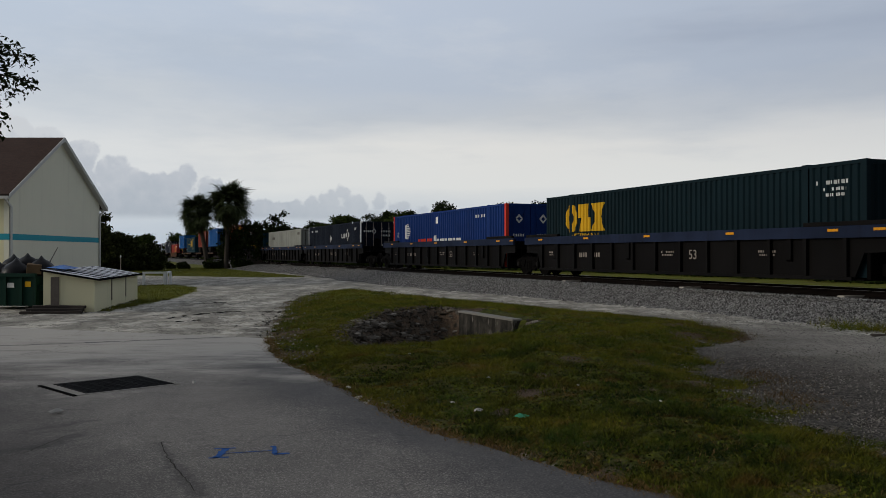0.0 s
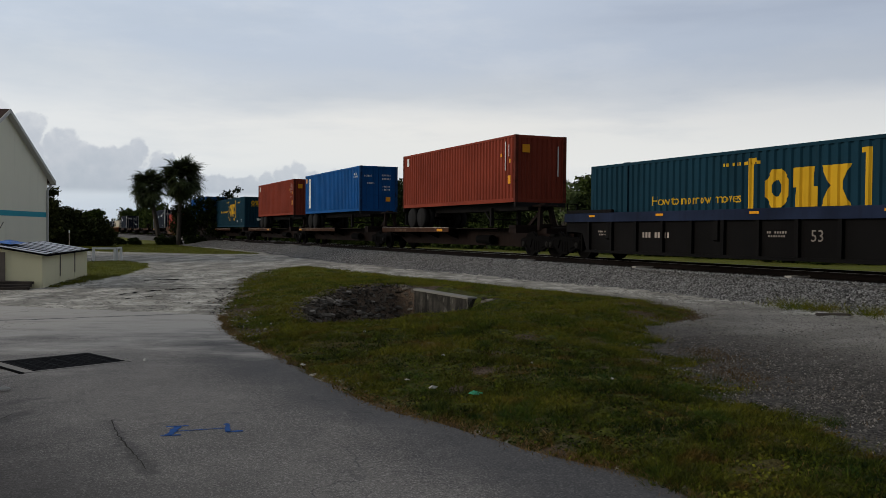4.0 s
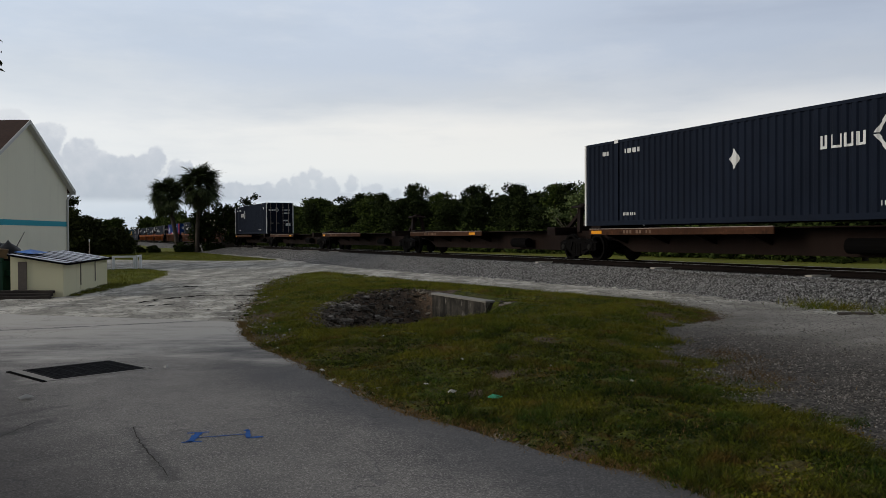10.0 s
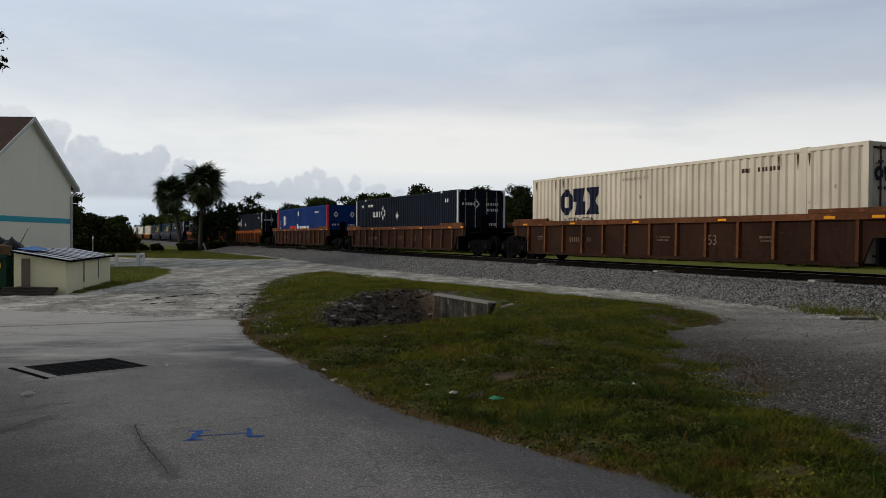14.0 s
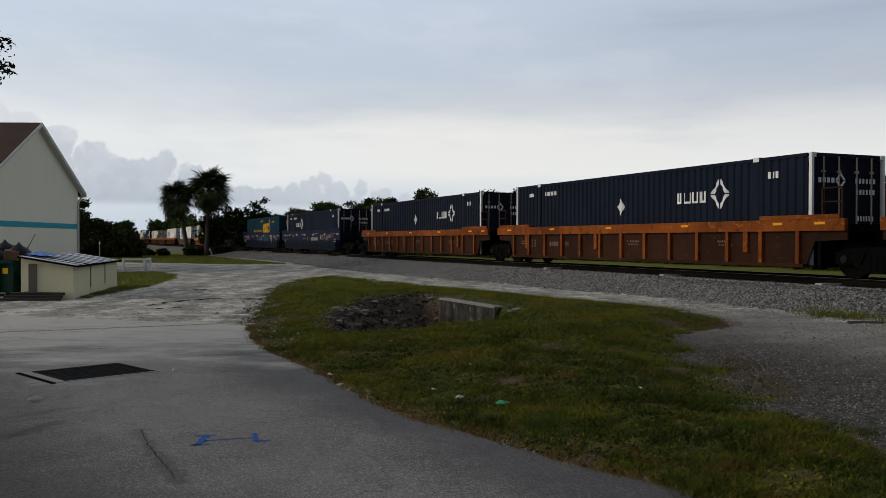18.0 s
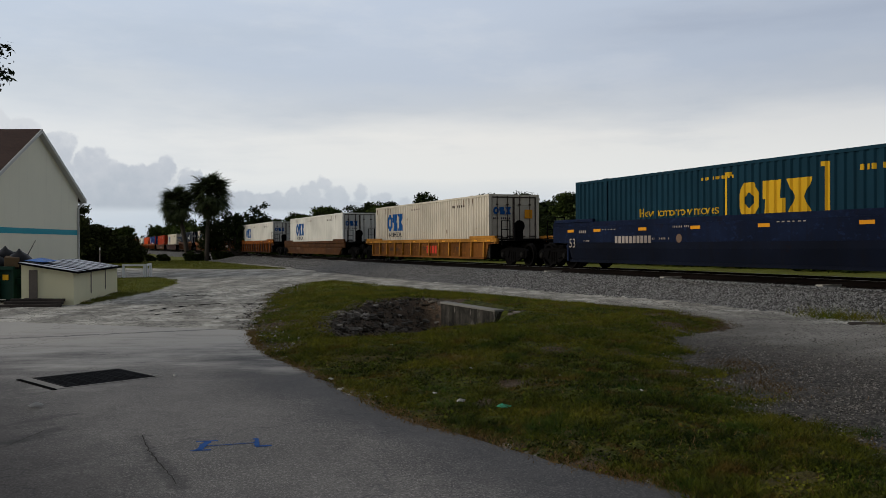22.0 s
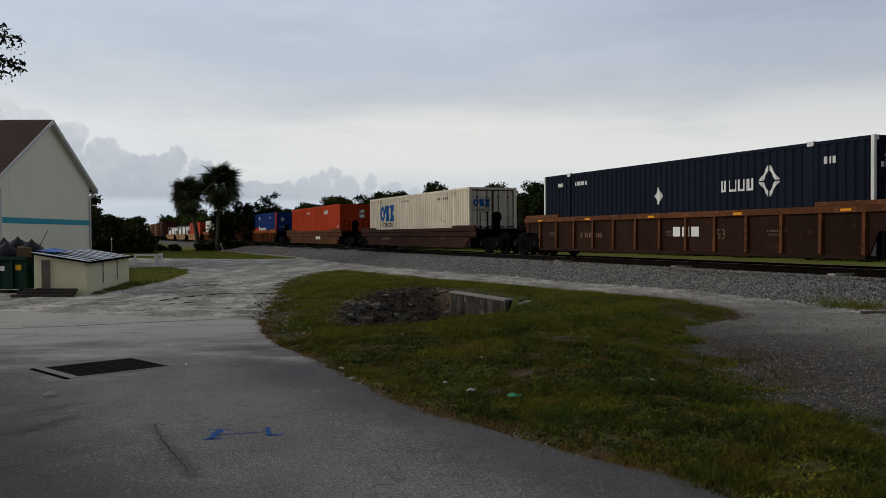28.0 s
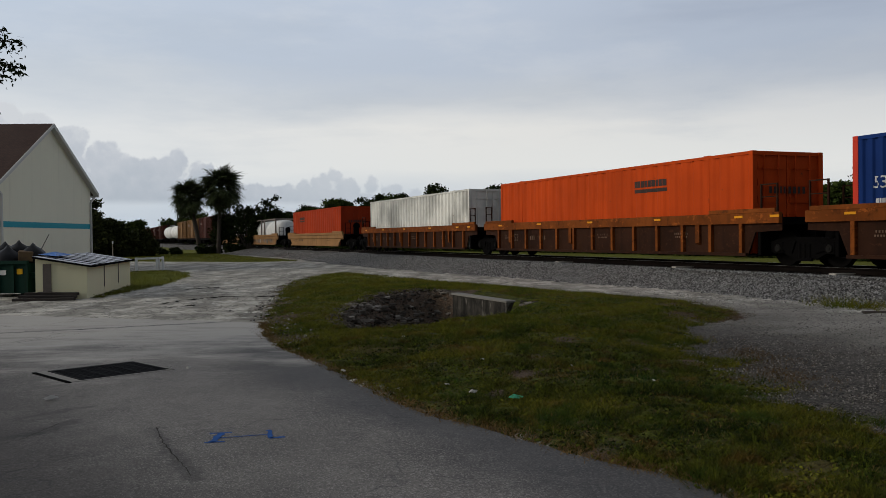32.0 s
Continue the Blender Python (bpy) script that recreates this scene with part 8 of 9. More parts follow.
def build_train():
    WB = 0.34
    navy = "navy double-rail well car unit with dark ribbed sides"
    # leading set: dark ribbed wells with navy chords
    for i, q in enumerate((350.4, 330.8, 311.0)):
        well_car(q, "plated", "well_dark", 1.62, i == 0, i == 2, name="well_car", label="dark well car unit with navy chord and ribbed sides", seed=i)
    container(350.4, WB, "fleet_navy", deco="fleet_navy right", posts="white", seed=1, label="navy blue corrugated container with white corner posts")
    container(331.0, WB, "fleet_dark", deco="fleet_green plain", doors=False, seed=2, label="dark green corrugated container with yellow block emblem", ribs="fine")
    container(311.0, WB, "bright_blue", deco="bright_blue", posts="red_logo", seed=3, label="blue corrugated container with red posts and white emblem")
    for i, q in enumerate((287.4, 268.1, 248.9)):
        well_car(q, "plated", "well_dark", 1.62, i == 0, i == 2, name="well_car", label="dark well car unit with navy chord and ribbed sides", seed=i + 3)
    container(287.4, WB, "fleet_navy", deco="fleet_navy right", posts="white", seed=4, label="navy blue corrugated container with white corner posts")
    container(268.1, WB, "grey_white", deco="grey", seed=5, label="pale grey corrugated container with dark name bars", ribs="wave")
    container(248.9, WB, "fleet_green", deco="fleet_green", doors=False, seed=6, label="deep blue-green container with yellow bracketed emblem")
    # first spine car with trailers
    for i, q0 in enumerate((219.1, 201.4, 183.7, 166.0, 148.3)):
        spine_unit(q0, i == 0, i == 4, "container" if i == 3 else "trailer", i, i == 4)
    lift = 1.15 + 1.03
    for q, turn in ((229.2, 0), (210.05, 0), (194.6, 0), (154.6, 180)):
        chassis(q, turn)
    container(229.2, lift, "red_box", 12.19, 2.75, "red40", posts="rusty_red", doors=False, seed=7, label="rust-red corrugated container on a trailer chassis", width=2.44)
    container(210.05, lift, "sea_blue", 12.19, 2.75, "blue40 strip -4.9 -5.7 0.86", posts="rusty_blue", doors=True, seed=8, label="bright blue corrugated container with white name strip", width=2.44)
    container(194.6, lift, "red_box", 12.19, 2.75, "red40", posts="rusty_red", doors=False, seed=9, label="rust-red corrugated container on a trailer chassis", width=2.44)
    container(174.8, 1.26, "fleet_green", deco="fleet_green", doors=False, seed=10, label="deep blue-green container with yellow bracketed emblem")
    container(154.6, lift, "sea_blue", 12.19, 2.75, "blue40 strip -5.6 5.2 0.3", posts="rusty_blue", doors=True, seed=11, label="bright blue corrugated container with white name strip", width=2.44)
    well_car(135.2, "smooth", "well_ochre", 1.28, brand="paint", label="ochre smooth-sided well car with faded graffiti", seed=7)
    container(135.2, WB, "red_salmon", deco="salmon", doors=False, seed=12, label="faded red container with yellow sail emblem")
    # second spine car, partly empty
    for i, q0 in enumerate((105.1, 87.4, 69.7, 52.0, 34.3)):
        spine_unit(q0, i == 0, i == 4, "container" if i in (0, 4) else "empty", i + 5)
    container(114.0, 1.26, "fleet_navy", deco="fleet_navy right", posts="white", seed=13, label="navy blue corrugated container with white corner posts")
    container(43.3, 1.26, "fleet_navy", deco="fleet_navy left", posts="white", seed=14, label="navy blue corrugated container with white corner posts")
    # single ribbed wells
    brown = "rusty brown ribbed well car"
    for q, col, st, top, br, lab in ((21.2, "well_brown", "ribbed", 1.55, None, brown), (-2.4, "well_brown", "ribbed", 1.50, None, brown), (-25.6, "well_brown", "ribbed", 1.55, None, brown)):
        well_car(q, st, col, top, brand=br, label=lab + " with deep vertical ribs", seed=int(abs(q)))
    container(21.2, WB, "off_white", deco="fleet_white navy_logo", seed=14, label="cream corrugated container with navy block emblem")
    container(-2.4, WB, "fleet_navy", deco="fleet_navy left", posts="white", seed=15, label="navy blue corrugated container with white corner posts")
    container(-25.6, WB, "bright_blue", deco="bright_blue", posts="red_logo", seed=16, label="blue corrugated container with red posts and white emblem")
    # orange articulated set
    for i, q in enumerate((-49.2, -68.9, -88.6)):
        well_car(q, "plated", "well_orange", 1.50, i == 0, i == 2, label="faded orange well car unit with plated sides", seed=i + 20)
        container(q, WB - 0.02, "fleet_navy", deco="fleet_navy left" if i < 1 else "fleet_navy right", posts="white", seed=17 + i * 2, label="navy blue corrugated container with white corner posts")
    # blue articulated set with graffiti
    for i, q in enumerate((-112.4, -132.05, -151.7)):
        well_car(q, "smooth", "well_blue", 1.74, i == 0, i == 2, brand=("paint_end", "paint", None)[i], label="dark blue smooth-sided well car unit with graffiti" if i < 2 else "dark blue smooth-sided well car unit", seed=i + 30)
    container(-112.4, WB, "fleet_navy", deco="fleet_navy left", posts="white", seed=22, label="navy blue corrugated container with white corner posts")
    container(-132.05, WB, "fleet_green", deco="fleet_green", doors=False, seed=23, label="deep blue-green container with yellow bracketed emblem")
    container(-151.7, WB, "fleet_green", deco="fleet_green", doors=False, seed=24, label="deep blue-green container with yellow bracketed emblem")
    well_car(-175.3, "ribbed", "well_yellow", 1.22, brand="red", label="yellow ribbed well car with dark marks", seed=33)
    container(-175.3, WB, "off_white", deco="fleet_white blue_logo", seed=25, label="cream corrugated container with blue block emblem")
    well_car(-198.9, "smooth", "well_ochre", 1.26, label="ochre smooth-sided well car", seed=34)
    container(-198.9, WB, "bright_white", deco="fleet_white blue_logo", seed=26, label="white corrugated container with blue block emblem")
    for i, q in enumerate((-222.5, -242.1, -261.7)):
        well_car(q, "plated", "well_gold", 1.45, i == 0, i == 2, brand="blocks" if i == 1 else None, label="rusty yellow well car unit with plated sides" if i != 1 else "empty rusty yellow well car unit with plated sides", seed=i + 35)
    container(-222.5, WB, "bright_white", deco="fleet_white blue_logo", seed=27, label="white corrugated container with blue block emblem")
    container(-261.7, WB, "off_white", deco="fleet_white blue_logo", seed=28, label="cream corrugated container with blue block emblem")
    well_car(-285.3, "ribbed", "well_brown", 1.57, brand="blocks", label="rusty brown ribbed well car with white block emblem", seed=40)
    container(-285.3, WB, "fleet_navy", deco="fleet_navy right", posts="white", seed=29, label="navy blue corrugated container with white corner posts")
    well_car(-309.0, "smooth", "well_maroon", 1.26, label="maroon smooth-sided well car", seed=41)
    container(-309.0, WB, "off_white", deco="fleet_white blue_logo", seed=30, label="cream corrugated container with blue block emblem")
    well_car(-332.7, "smooth", "well_ochre", 1.30, brand="box", label="ochre smooth-sided well car with dark name panel", seed=42)
    container(-332.7, WB, "red_orange", deco="redline", seed=31, label="orange-red corrugated container with white number panel")
    for i, q in enumerate((-356.4, -376.0, -395.7)):
        well_car(q, "plated", "well_orange", 1.48, i == 0, i == 2, label="faded orange well car unit with plated sides", seed=i + 43)
    container(-356.4, WB, "bright_blue", deco="bright_blue", posts="red_logo", seed=32, label="blue corrugated container with red posts and white emblem")
    container(-376.0, WB, "orange_box", deco="orange 3.2", seed=33, label="bright orange flat-sided container with dark name bars", ribs="plate")
    container(-395.7, WB, "ribbed_grey", deco="plain", seed=34, label="light grey container with deep upright ribs and no writing", ribs="post")
    well_car(-419.2, "smooth", "well_tan", 1.30, label="tan smooth-sided well car", seed=47)
    container(-419.2, WB, "red_orange", deco="orange -4.6", seed=35, label="orange-red flat-sided container with dark name bars", ribs="plate")
    well_car(-442.8, "smooth", "well_tan", 1.30, brand="paint", label="tan smooth-sided well car with graffiti", seed=48)
    for q in (-438.9, -446.6):
        tank_box(q, WB)
    well_car(-466.4, "smooth", "well_tan", 1.30, label="tan smooth-sided well car", seed=49)
    for q in (-462.5, -470.2):
        tank_box(q, WB)
    boxcar(-490.0, "box_brown", 16.8, "dark brown steel boxcar with sliding door")
    boxcar(-508.9, "box_ochre", 16.8, "faded ochre steel boxcar with sliding door")
    boxcar(-527.8, "box_ochre", 16.8, "faded ochre steel boxcar with sliding door")
    for q in (-546.5, -565.5):
        tank_car(q, "white cylindrical railway tank car")
    for q in (-584.0, -603.0, -622.0, -641.0):
        boxcar(q, "box_brown", 16.8, "dark brown steel boxcar with sliding door")


build_train()

# ---------------------------------------------------------------- plants


def leaf_quads(points, size, rng, flat_=0.35, long_=1.5):
    """A small leaf or clump of leaves at each point: bent quads at random angles."""
    n = len(points)
    d = rng.normal(0, 1, (n, 3))
    d[:, 2] *= flat_ + 0.4
    d /= np.linalg.norm(d, axis=1)[:, None]
    e = np.cross(d, rng.normal(0, 1, (n, 3)))
    e /= np.linalg.norm(e, axis=1)[:, None] + 1e-9
    s = size * rng.uniform(0.6, 1.4, (n, 1))
    a, b = d * s * long_ / 2, e * s / 2
    v = np.stack([points - a, points + b, points + a, points - b], 1)
    return v.reshape(-1, 3)


def crown_points(lobes, count, rng, shell=0.4):
    vol = np.array([r[0] * r[1] * r[2] for _, r in lobes]) ** 0.67
    pick = rng.choice(len(lobes), count, p=vol / vol.sum())
    d = rng.normal(0, 1, (count, 3))
    d /= np.linalg.norm(d, axis=1)[:, None]
    rad = (shell + (1 - shell) * rng.random((count, 1))) * (1 + 0.12 * np.sin(d[:, :1] * 9 + pick[:, None]) * np.cos(d[:, 2:] * 8))
    c = np.array([c for c, _ in lobes])[pick]
    r = np.array([r for _, r in lobes])[pick]
    return c + d * rad * r


def crown_mesh(name, lobes, count, size, mat, rng):
    v = leaf_quads(crown_points(lobes, count, rng), size, rng)
    f = np.arange(len(v)).reshape(-1, 4)
    return quick_mesh(name, v, f, mat)


def random_lobes(rng, h, w, n, low=0.35):
    """A tapering column of overlapping clumps with an uneven skirt of smaller ones."""
    out = []
    for k in range(5):
        t = k / 4
        z = h * (low + 0.1 + (0.74 - low) * t)
        r = w * (0.62 - 0.30 * t) * rng.uniform(0.85, 1.1)
        out.append(((rng.normal(0, 0.10 * w), rng.normal(0, 0.10 * w), z), (r, r, r * 0.8)))
    for k in range(2 * n):
        a = rng.uniform(0, 6.28)
        t = rng.random()
        z = h * (low + 0.05 + (0.86 - low) * t)
        rr = w * (0.80 - 0.55 * t) * rng.uniform(0.5, 1.0)
        r = w * rng.uniform(0.16, 0.30)
        out.append(((rr * math.cos(a), rr * math.sin(a), z), (r, r, r * rng.uniform(0.6, 0.9))))
    return out


def tufted_crown(name, lobes, tufts, leaves, size, mat, rng, spread=0.22):
    """Leaves gathered in small tufts that cover the clumps and break up their outline."""
    c = crown_points(lobes, tufts, rng, 0.55)
    pick = rng.integers(0, tufts, leaves)
    pts = c[pick] + rng.normal(0, spread, (leaves, 3)) * np.array([1.25, 1.25, 0.75])
    fill = crown_points(lobes, leaves // 4, rng, 0.2)
    v = leaf_quads(np.concatenate([pts, fill]), size, rng)
    return quick_mesh(name, v, np.arange(len(v)).reshape(-1, 4), mat)


def limbs(mb, h, lobes, rng, r=0.16):
    mb.tube([((0, 0, -0.3), r * 1.3), ((0.05, 0.02, h * 0.25), r), ((0.1, -0.06, h * 0.55), r * 0.7), ((0.0, 0.05, h * 0.8), r * 0.3)], 8)
    for c, _ in lobes[5::3]:
        z = c[2] * 0.55
        mb.tube([((0.06, 0, z * 0.8), r * 0.5), ((c[0] * 0.5, c[1] * 0.5, z + (c[2] - z) * 0.5), r * 0.32), (c, r * 0.1)], 6)
    return mb


def build_woods():
    rng = np.random.default_rng(12)
    protos = []
    for k, (h, w, n, mat, low) in enumerate(((8.0, 2.9, 12, "leaf", 0.18), (6.5, 3.2, 11, "leaf_mid", 0.05), (9.0, 2.5, 12, "leaf", 0.30), (6.0, 3.3, 12, "leaf_mid", 0.05), (7.6, 2.6, 10, "leaf", 0.15), (8.6, 2.2, 13, "leaf", 0.3), (7.0, 3.4, 14, "leaf", 0.05))):
        lobes = random_lobes(rng, h, w, n, low)
        protos.append((h, limbs(MB(), h, lobes, rng).mesh("trunk", M["bark"]), tufted_crown("crown", lobes, 420, 6800, 0.155, M[mat], rng, 0.19)))
    group = "trees beyond the track"

    def plant(k, s, p, height, label):
        x, y = U * s + N * p
        t = thing("tree", label, "tree", group, at=pose(x, y, 0, 0, 0, rng.uniform(0, 360)))
        sc = height / protos[k][0]
        wide = max(sc, 0.9)
        t.scale = (wide * rng.uniform(0.9, 1.15), wide * rng.uniform(0.9, 1.15), sc)
        part("trunk", protos[k][1], None, t)
        part("crown", protos[k][2], None, t)
    # the wood's skyline, along the track
    along_, tall = [-330, -130, -93, -86, -78, -72, -67, -62, -56, -52, -49, -45, -40, 40], [9.0, 8.9, 8.2, 7.7, 7.7, 6.3, 7.1, 6.2, 5.9, 5.7, 5.9, 6.3, 6.2, 6.0]
    for row, lo, hi, size in ((0, 50, 56, 1.0), (1, 43, 47, 0.80)):
        s = -330.0
        while s < -37:
            p = np.interp(s, [-330, -110, -85, -60], [lo - 10, lo - 9, lo - 2, lo]) + rng.uniform(0, hi - lo)
            plant(int(rng.integers(0, 7)), s, p, size * np.interp(s, along_, tall) * rng.uniform(0.88, 1.06), "dark green broadleaf tree in a dense wood")
            s += rng.uniform(2.0, 3.6) if s > -100 else rng.uniform(5, 8)
    for s, p, k, hh in ((-62.8, 54, 2, 9.0), (-61.0, 55, 5, 8.2), (-60.2, 53.5, 4, 7.0), (-80.5, 50, 0, 7.9), (-68.5, 52, 5, 7.3), (-65.8, 53, 2, 7.4), (-46.0, 52, 6, 6.6), (-43.5, 53, 6, 6.5)):
        plant(k, s, p, hh, "tall dark green tree standing above the wood")
    # undergrowth along the wood's edge
    lobes = []
    for s in np.arange(-330, -34, 1.5):
        p = np.interp(s, [-330, -110, -85, -60], [32, 33, 39, 41.5]) + rng.uniform(-1.0, 1.5)
        x, y = U * s + N * p
        r = rng.uniform(0.9, 1.7)
        lobes.append(((x, y, r * 0.7), (r, r, r * 0.95)))
    tagged(new("undergrowth", tufted_crown("undergrowth", lobes, 5000, 90000, 0.22, M["leaf_mid"], rng, 0.25)), "dense green undergrowth along the wood's edge", "bushes", kind="stuff")
    lobes = []
    for s in np.arange(-330, -34, 2.4):
        p = np.interp(s, [-330, -110, -85, -60], [44, 45, 52, 58]) + rng.uniform(-2, 2)
        x, y = U * s + N * p
        top = np.interp(s, along_, tall) * 0.66
        for z in (top * 0.25, top * 0.6, top):
            lobes.append(((x, y, z - 0.5), (2.4, 2.4, 1.5)))
    tagged(new("deep_wood", tufted_crown("deep_wood", lobes, 8000, 150000, 0.34, M["leaf"], rng, 0.35)), "dark mass of trees deeper in the wood", "woods", kind="stuff")
    # a bare dead top beside the tall pair
    mb = MB()
    r2 = random.Random(4)
    mb.tube([((0, 0, 0), 0.14), ((0.1, 0, 4.0), 0.09), ((0.0, 0.1, 7.6), 0.03)], 7)
    for k in range(9):
        a, z = r2.uniform(0, 6.28), r2.uniform(5.2, 7.2)
        e = (math.cos(a) * r2.uniform(0.6, 1.2), math.sin(a) * r2.uniform(0.6, 1.2), z + r2.uniform(0.5, 1.2))
        mb.tube([((0.02, 0.05, z), 0.035), ((e[0] * 0.6, e[1] * 0.6, z + 0.4), 0.022), (e, 0.01)], 5)
    x, y = U * -57.6 + N * 53.5
    part("trunk", mb, M["bark"], thing("tree", "leafless dead tree standing above the wood", "tree", group, at=pose(x, y, 0)), "bare grey branches")
    # the pale bare-branched tree at the wood's edge
    h = 6.6
    mb = MB()
    r2 = random.Random(9)
    tips = []
    for k in range(34):
        a, lean = r2.uniform(0, 6.28), r2.uniform(0.3, 3.0)
        top = (lean * math.cos(a), lean * math.sin(a), h * (1.0 - 0.10 * lean) * r2.uniform(0.55, 1.0))
        mb.tube([((0.15 * math.cos(a), 0.15 * math.sin(a), 0), 0.08), ((top[0] * 0.40, top[1] * 0.40, top[2] * 0.45), 0.05), (top, 0.014)], 5)
        tips.append(top)
    x, y = U * -66.5 + N * 42.5
    t = thing("tree", "pale shrubby tree with bare grey branches", "tree", at=pose(x, y, 0))
    part("trunk", mb, M["wood_old"], t, "bare grey branches")
    part("crown", tufted_crown("crown", [(tp, (0.6, 0.6, 0.5)) for tp in tips], 170, 2600, 0.17, M["leaf_pale"], rng, 0.2), None, t)


def build_left_growth():
    rng = np.random.default_rng(31)
    # rounded bushes beside the house and far trees up the line
    for x, y, h, w in ((-33.9, 85, 5.9, 2.6), (-32.9, 84, 4.3, 2.1), (-31.4, 86, 3.7, 2.2), (-29.9, 88, 2.7, 2.0), (-37.0, 84, 6.2, 2.4), (-39.5, 86, 6.0, 3.0), (-41, 88, 6, 3)):
        lobes = random_lobes(rng, h, w, 11, 0.02) + [((0, 0, h * 0.35), (w, w, h * 0.38))]
        b_ = thing("bush", "large dense dark green bush beside the house", "bush", "bushes beside the house", at=pose(x, y, 0))
        part("stem", limbs(MB(), h * 0.7, lobes[:4], rng, 0.10), M["bark"], b_)
        part("crown", tufted_crown("crown", lobes, 300, 8000, 0.19, M["leaf_olive"], rng, 0.2), None, b_)
    for x, y, h, w in ((-72, 262, 9, 6), (-80, 280, 9.5, 7), (-66, 250, 7.5, 5), (-92, 300, 9, 7), (-100, 290, 8, 7), (-118, 300, 8, 8), (-60, 240, 7, 4)):
        lobes = random_lobes(rng, h, w, 10, 0.1)
        b_ = thing("tree", "distant rounded green tree beside the line", "tree", "far trees", at=pose(x, y, 0))
        part("trunk", limbs(MB(), h * 0.7, lobes[:4], rng, 0.16), M["bark"], b_)
        part("crown", tufted_crown("crown", lobes, 250, 4000, 0.5, M["leaf_mid"], rng, 0.45), None, b_)
    # small broadleaf tree by the palms
    x, y, h = -21.2, 98.5, 6.6
    lobes = [((-1.6, 0, 3.4), (1.5, 1.3, 1.3)), ((0.2, 0.3, 3.0), (1.6, 1.4, 1.2)), ((1.5, 0, 3.9), (1.2, 1.0, 0.9)), ((2.6, 0.2, 4.4), (1.0, 0.9, 0.6)), ((2.2, 0, 5.5), (0.7, 0.6, 0.5)), ((3.4, 0, 4.0), (0.8, 0.7, 0.45)),
             ((-0.5, 0, 4.8), (0.9, 0.8, 0.6)), ((-2.4, 0, 2.0), (1.0, 1.0, 0.9)), ((1.2, 0, 2.0), (1.3, 1.0, 0.9)), ((3.0, 0, 6.3), (0.4, 0.4, 0.3)), ((1.2, 0, 4.9), (0.6, 0.5, 0.4)), ((4.2, 0, 3.6), (0.5, 0.5, 0.3))]
    lobes += [((-2.6, 0.2, 3.6), (1.1, 1.0, 0.9)), ((-3.2, 0, 2.4), (0.9, 0.9, 1.0))]
    t = thing("tree", "small spreading broadleaf tree beside the palms", "tree", at=pose(x, y, 0))
    mb = MB()
    for c, r in lobes:
        mb.tube([((0, 0, 0), 0.13), ((c[0] * 0.35, c[1] * 0.4, c[2] * 0.5), 0.09), ((c[0], c[1], c[2]), 0.03)], 6)
    part("trunk", mb, M["bark"], t)
    lobes = [((c[0] * 1.05, c[1], c[2]), tuple(1.25 * q for q in r)) for c, r in lobes]
    part("crown", tufted_crown("crown", lobes, 380, 6500, 0.2, M["leaf"], rng, 0.2), None, t)
    # scrub round the foot of the palms
    for x, y, r in ((-26.0, 97.0, 0.8), (-25.0, 98.2, 0.7), (-23.0, 97.6, 0.8), (-28.6, 95.5, 0.6), (-22.0, 98.5, 0.7), (-33.0, 96.0, 1.1), (-34.5, 95, 0.9), (-30.5, 97.0, 0.5)):
        b_ = thing("shrub", "low dark scrub at the foot of the palms", "shrub", "scrub by the palms", at=pose(x, y, 0))
        part("crown", crown_mesh("crown", [((0, 0, r * 0.6), (r, r, r * 0.8)), ((r * 0.7, 0.2, r * 0.4), (r * 0.6, r * 0.6, r * 0.5))], 500, 0.22, M["leaf"], rng), None, b_)
        part("stem", MB().tube([((0, 0, -0.1), 0.04), ((0.05, 0, r * 0.7), 0.02)], 5), M["bark"], b_)
    # thin marker post
    m = thing("marker_post", "thin white marker post by the bushes", "post", at=pose(-30.4, 82.0, 0))
    part("post", MB().chamfered(-0.04, 0.04, -0.03, 0.03, 0, 1.3, 0.01), M["faded"], m)
    part("cap", MB().chamfered(-0.055, 0.055, -0.045, 0.045, 1.3, 1.55, 0.012), M["white_pipe"], m)


def frond_mesh(rng, length, droop, mat):
    """A fan palm leaf: a stalk and a fan of narrow folded blades."""
    stalk = length * 0.45
    v, f = [], []

    def bend(r, a, w=0.0):
        out = r
        x = stalk + out * math.cos(a) if r else stalk
        y = out * math.sin(a)
        d = math.hypot(x, y)
        return (x, y, -droop * (d / length) ** 2 + w)
    n = 26
    for k in range(n):
        a = -1.9 + 3.8 * k / (n - 1)
        r = length * 0.62 * (1 - 0.22 * abs(a) / 1.9) * rng.uniform(0.85, 1.1)
        h = 0.062
        o = len(v)
        tip = bend(r, a + rng.normal(0, 0.03))
        tip = (tip[0] * 0.98, tip[1] * 0.95, tip[2] - rng.uniform(0.02, 0.22) * length)
        v += [bend(0.02, a), bend(r * 0.55, a - h, -0.02), bend(r * 0.55, a, 0.02), bend(r * 0.55, a + h, -0.02), tip]
        f += [(o, o + 1, o + 2), (o, o + 2, o + 3), (o + 1, o + 4, o + 2), (o + 2, o + 4, o + 3)]
    mb = MB().add(v, f)
    mb.beam((0, 0, 0), (stalk, 0, -droop * (stalk / length) ** 2), 0.035)
    me = bpy.data.meshes.new("frond")
    me.from_pydata(mb.v, [], mb.f)
    me.materials.append(M[mat])
    return me


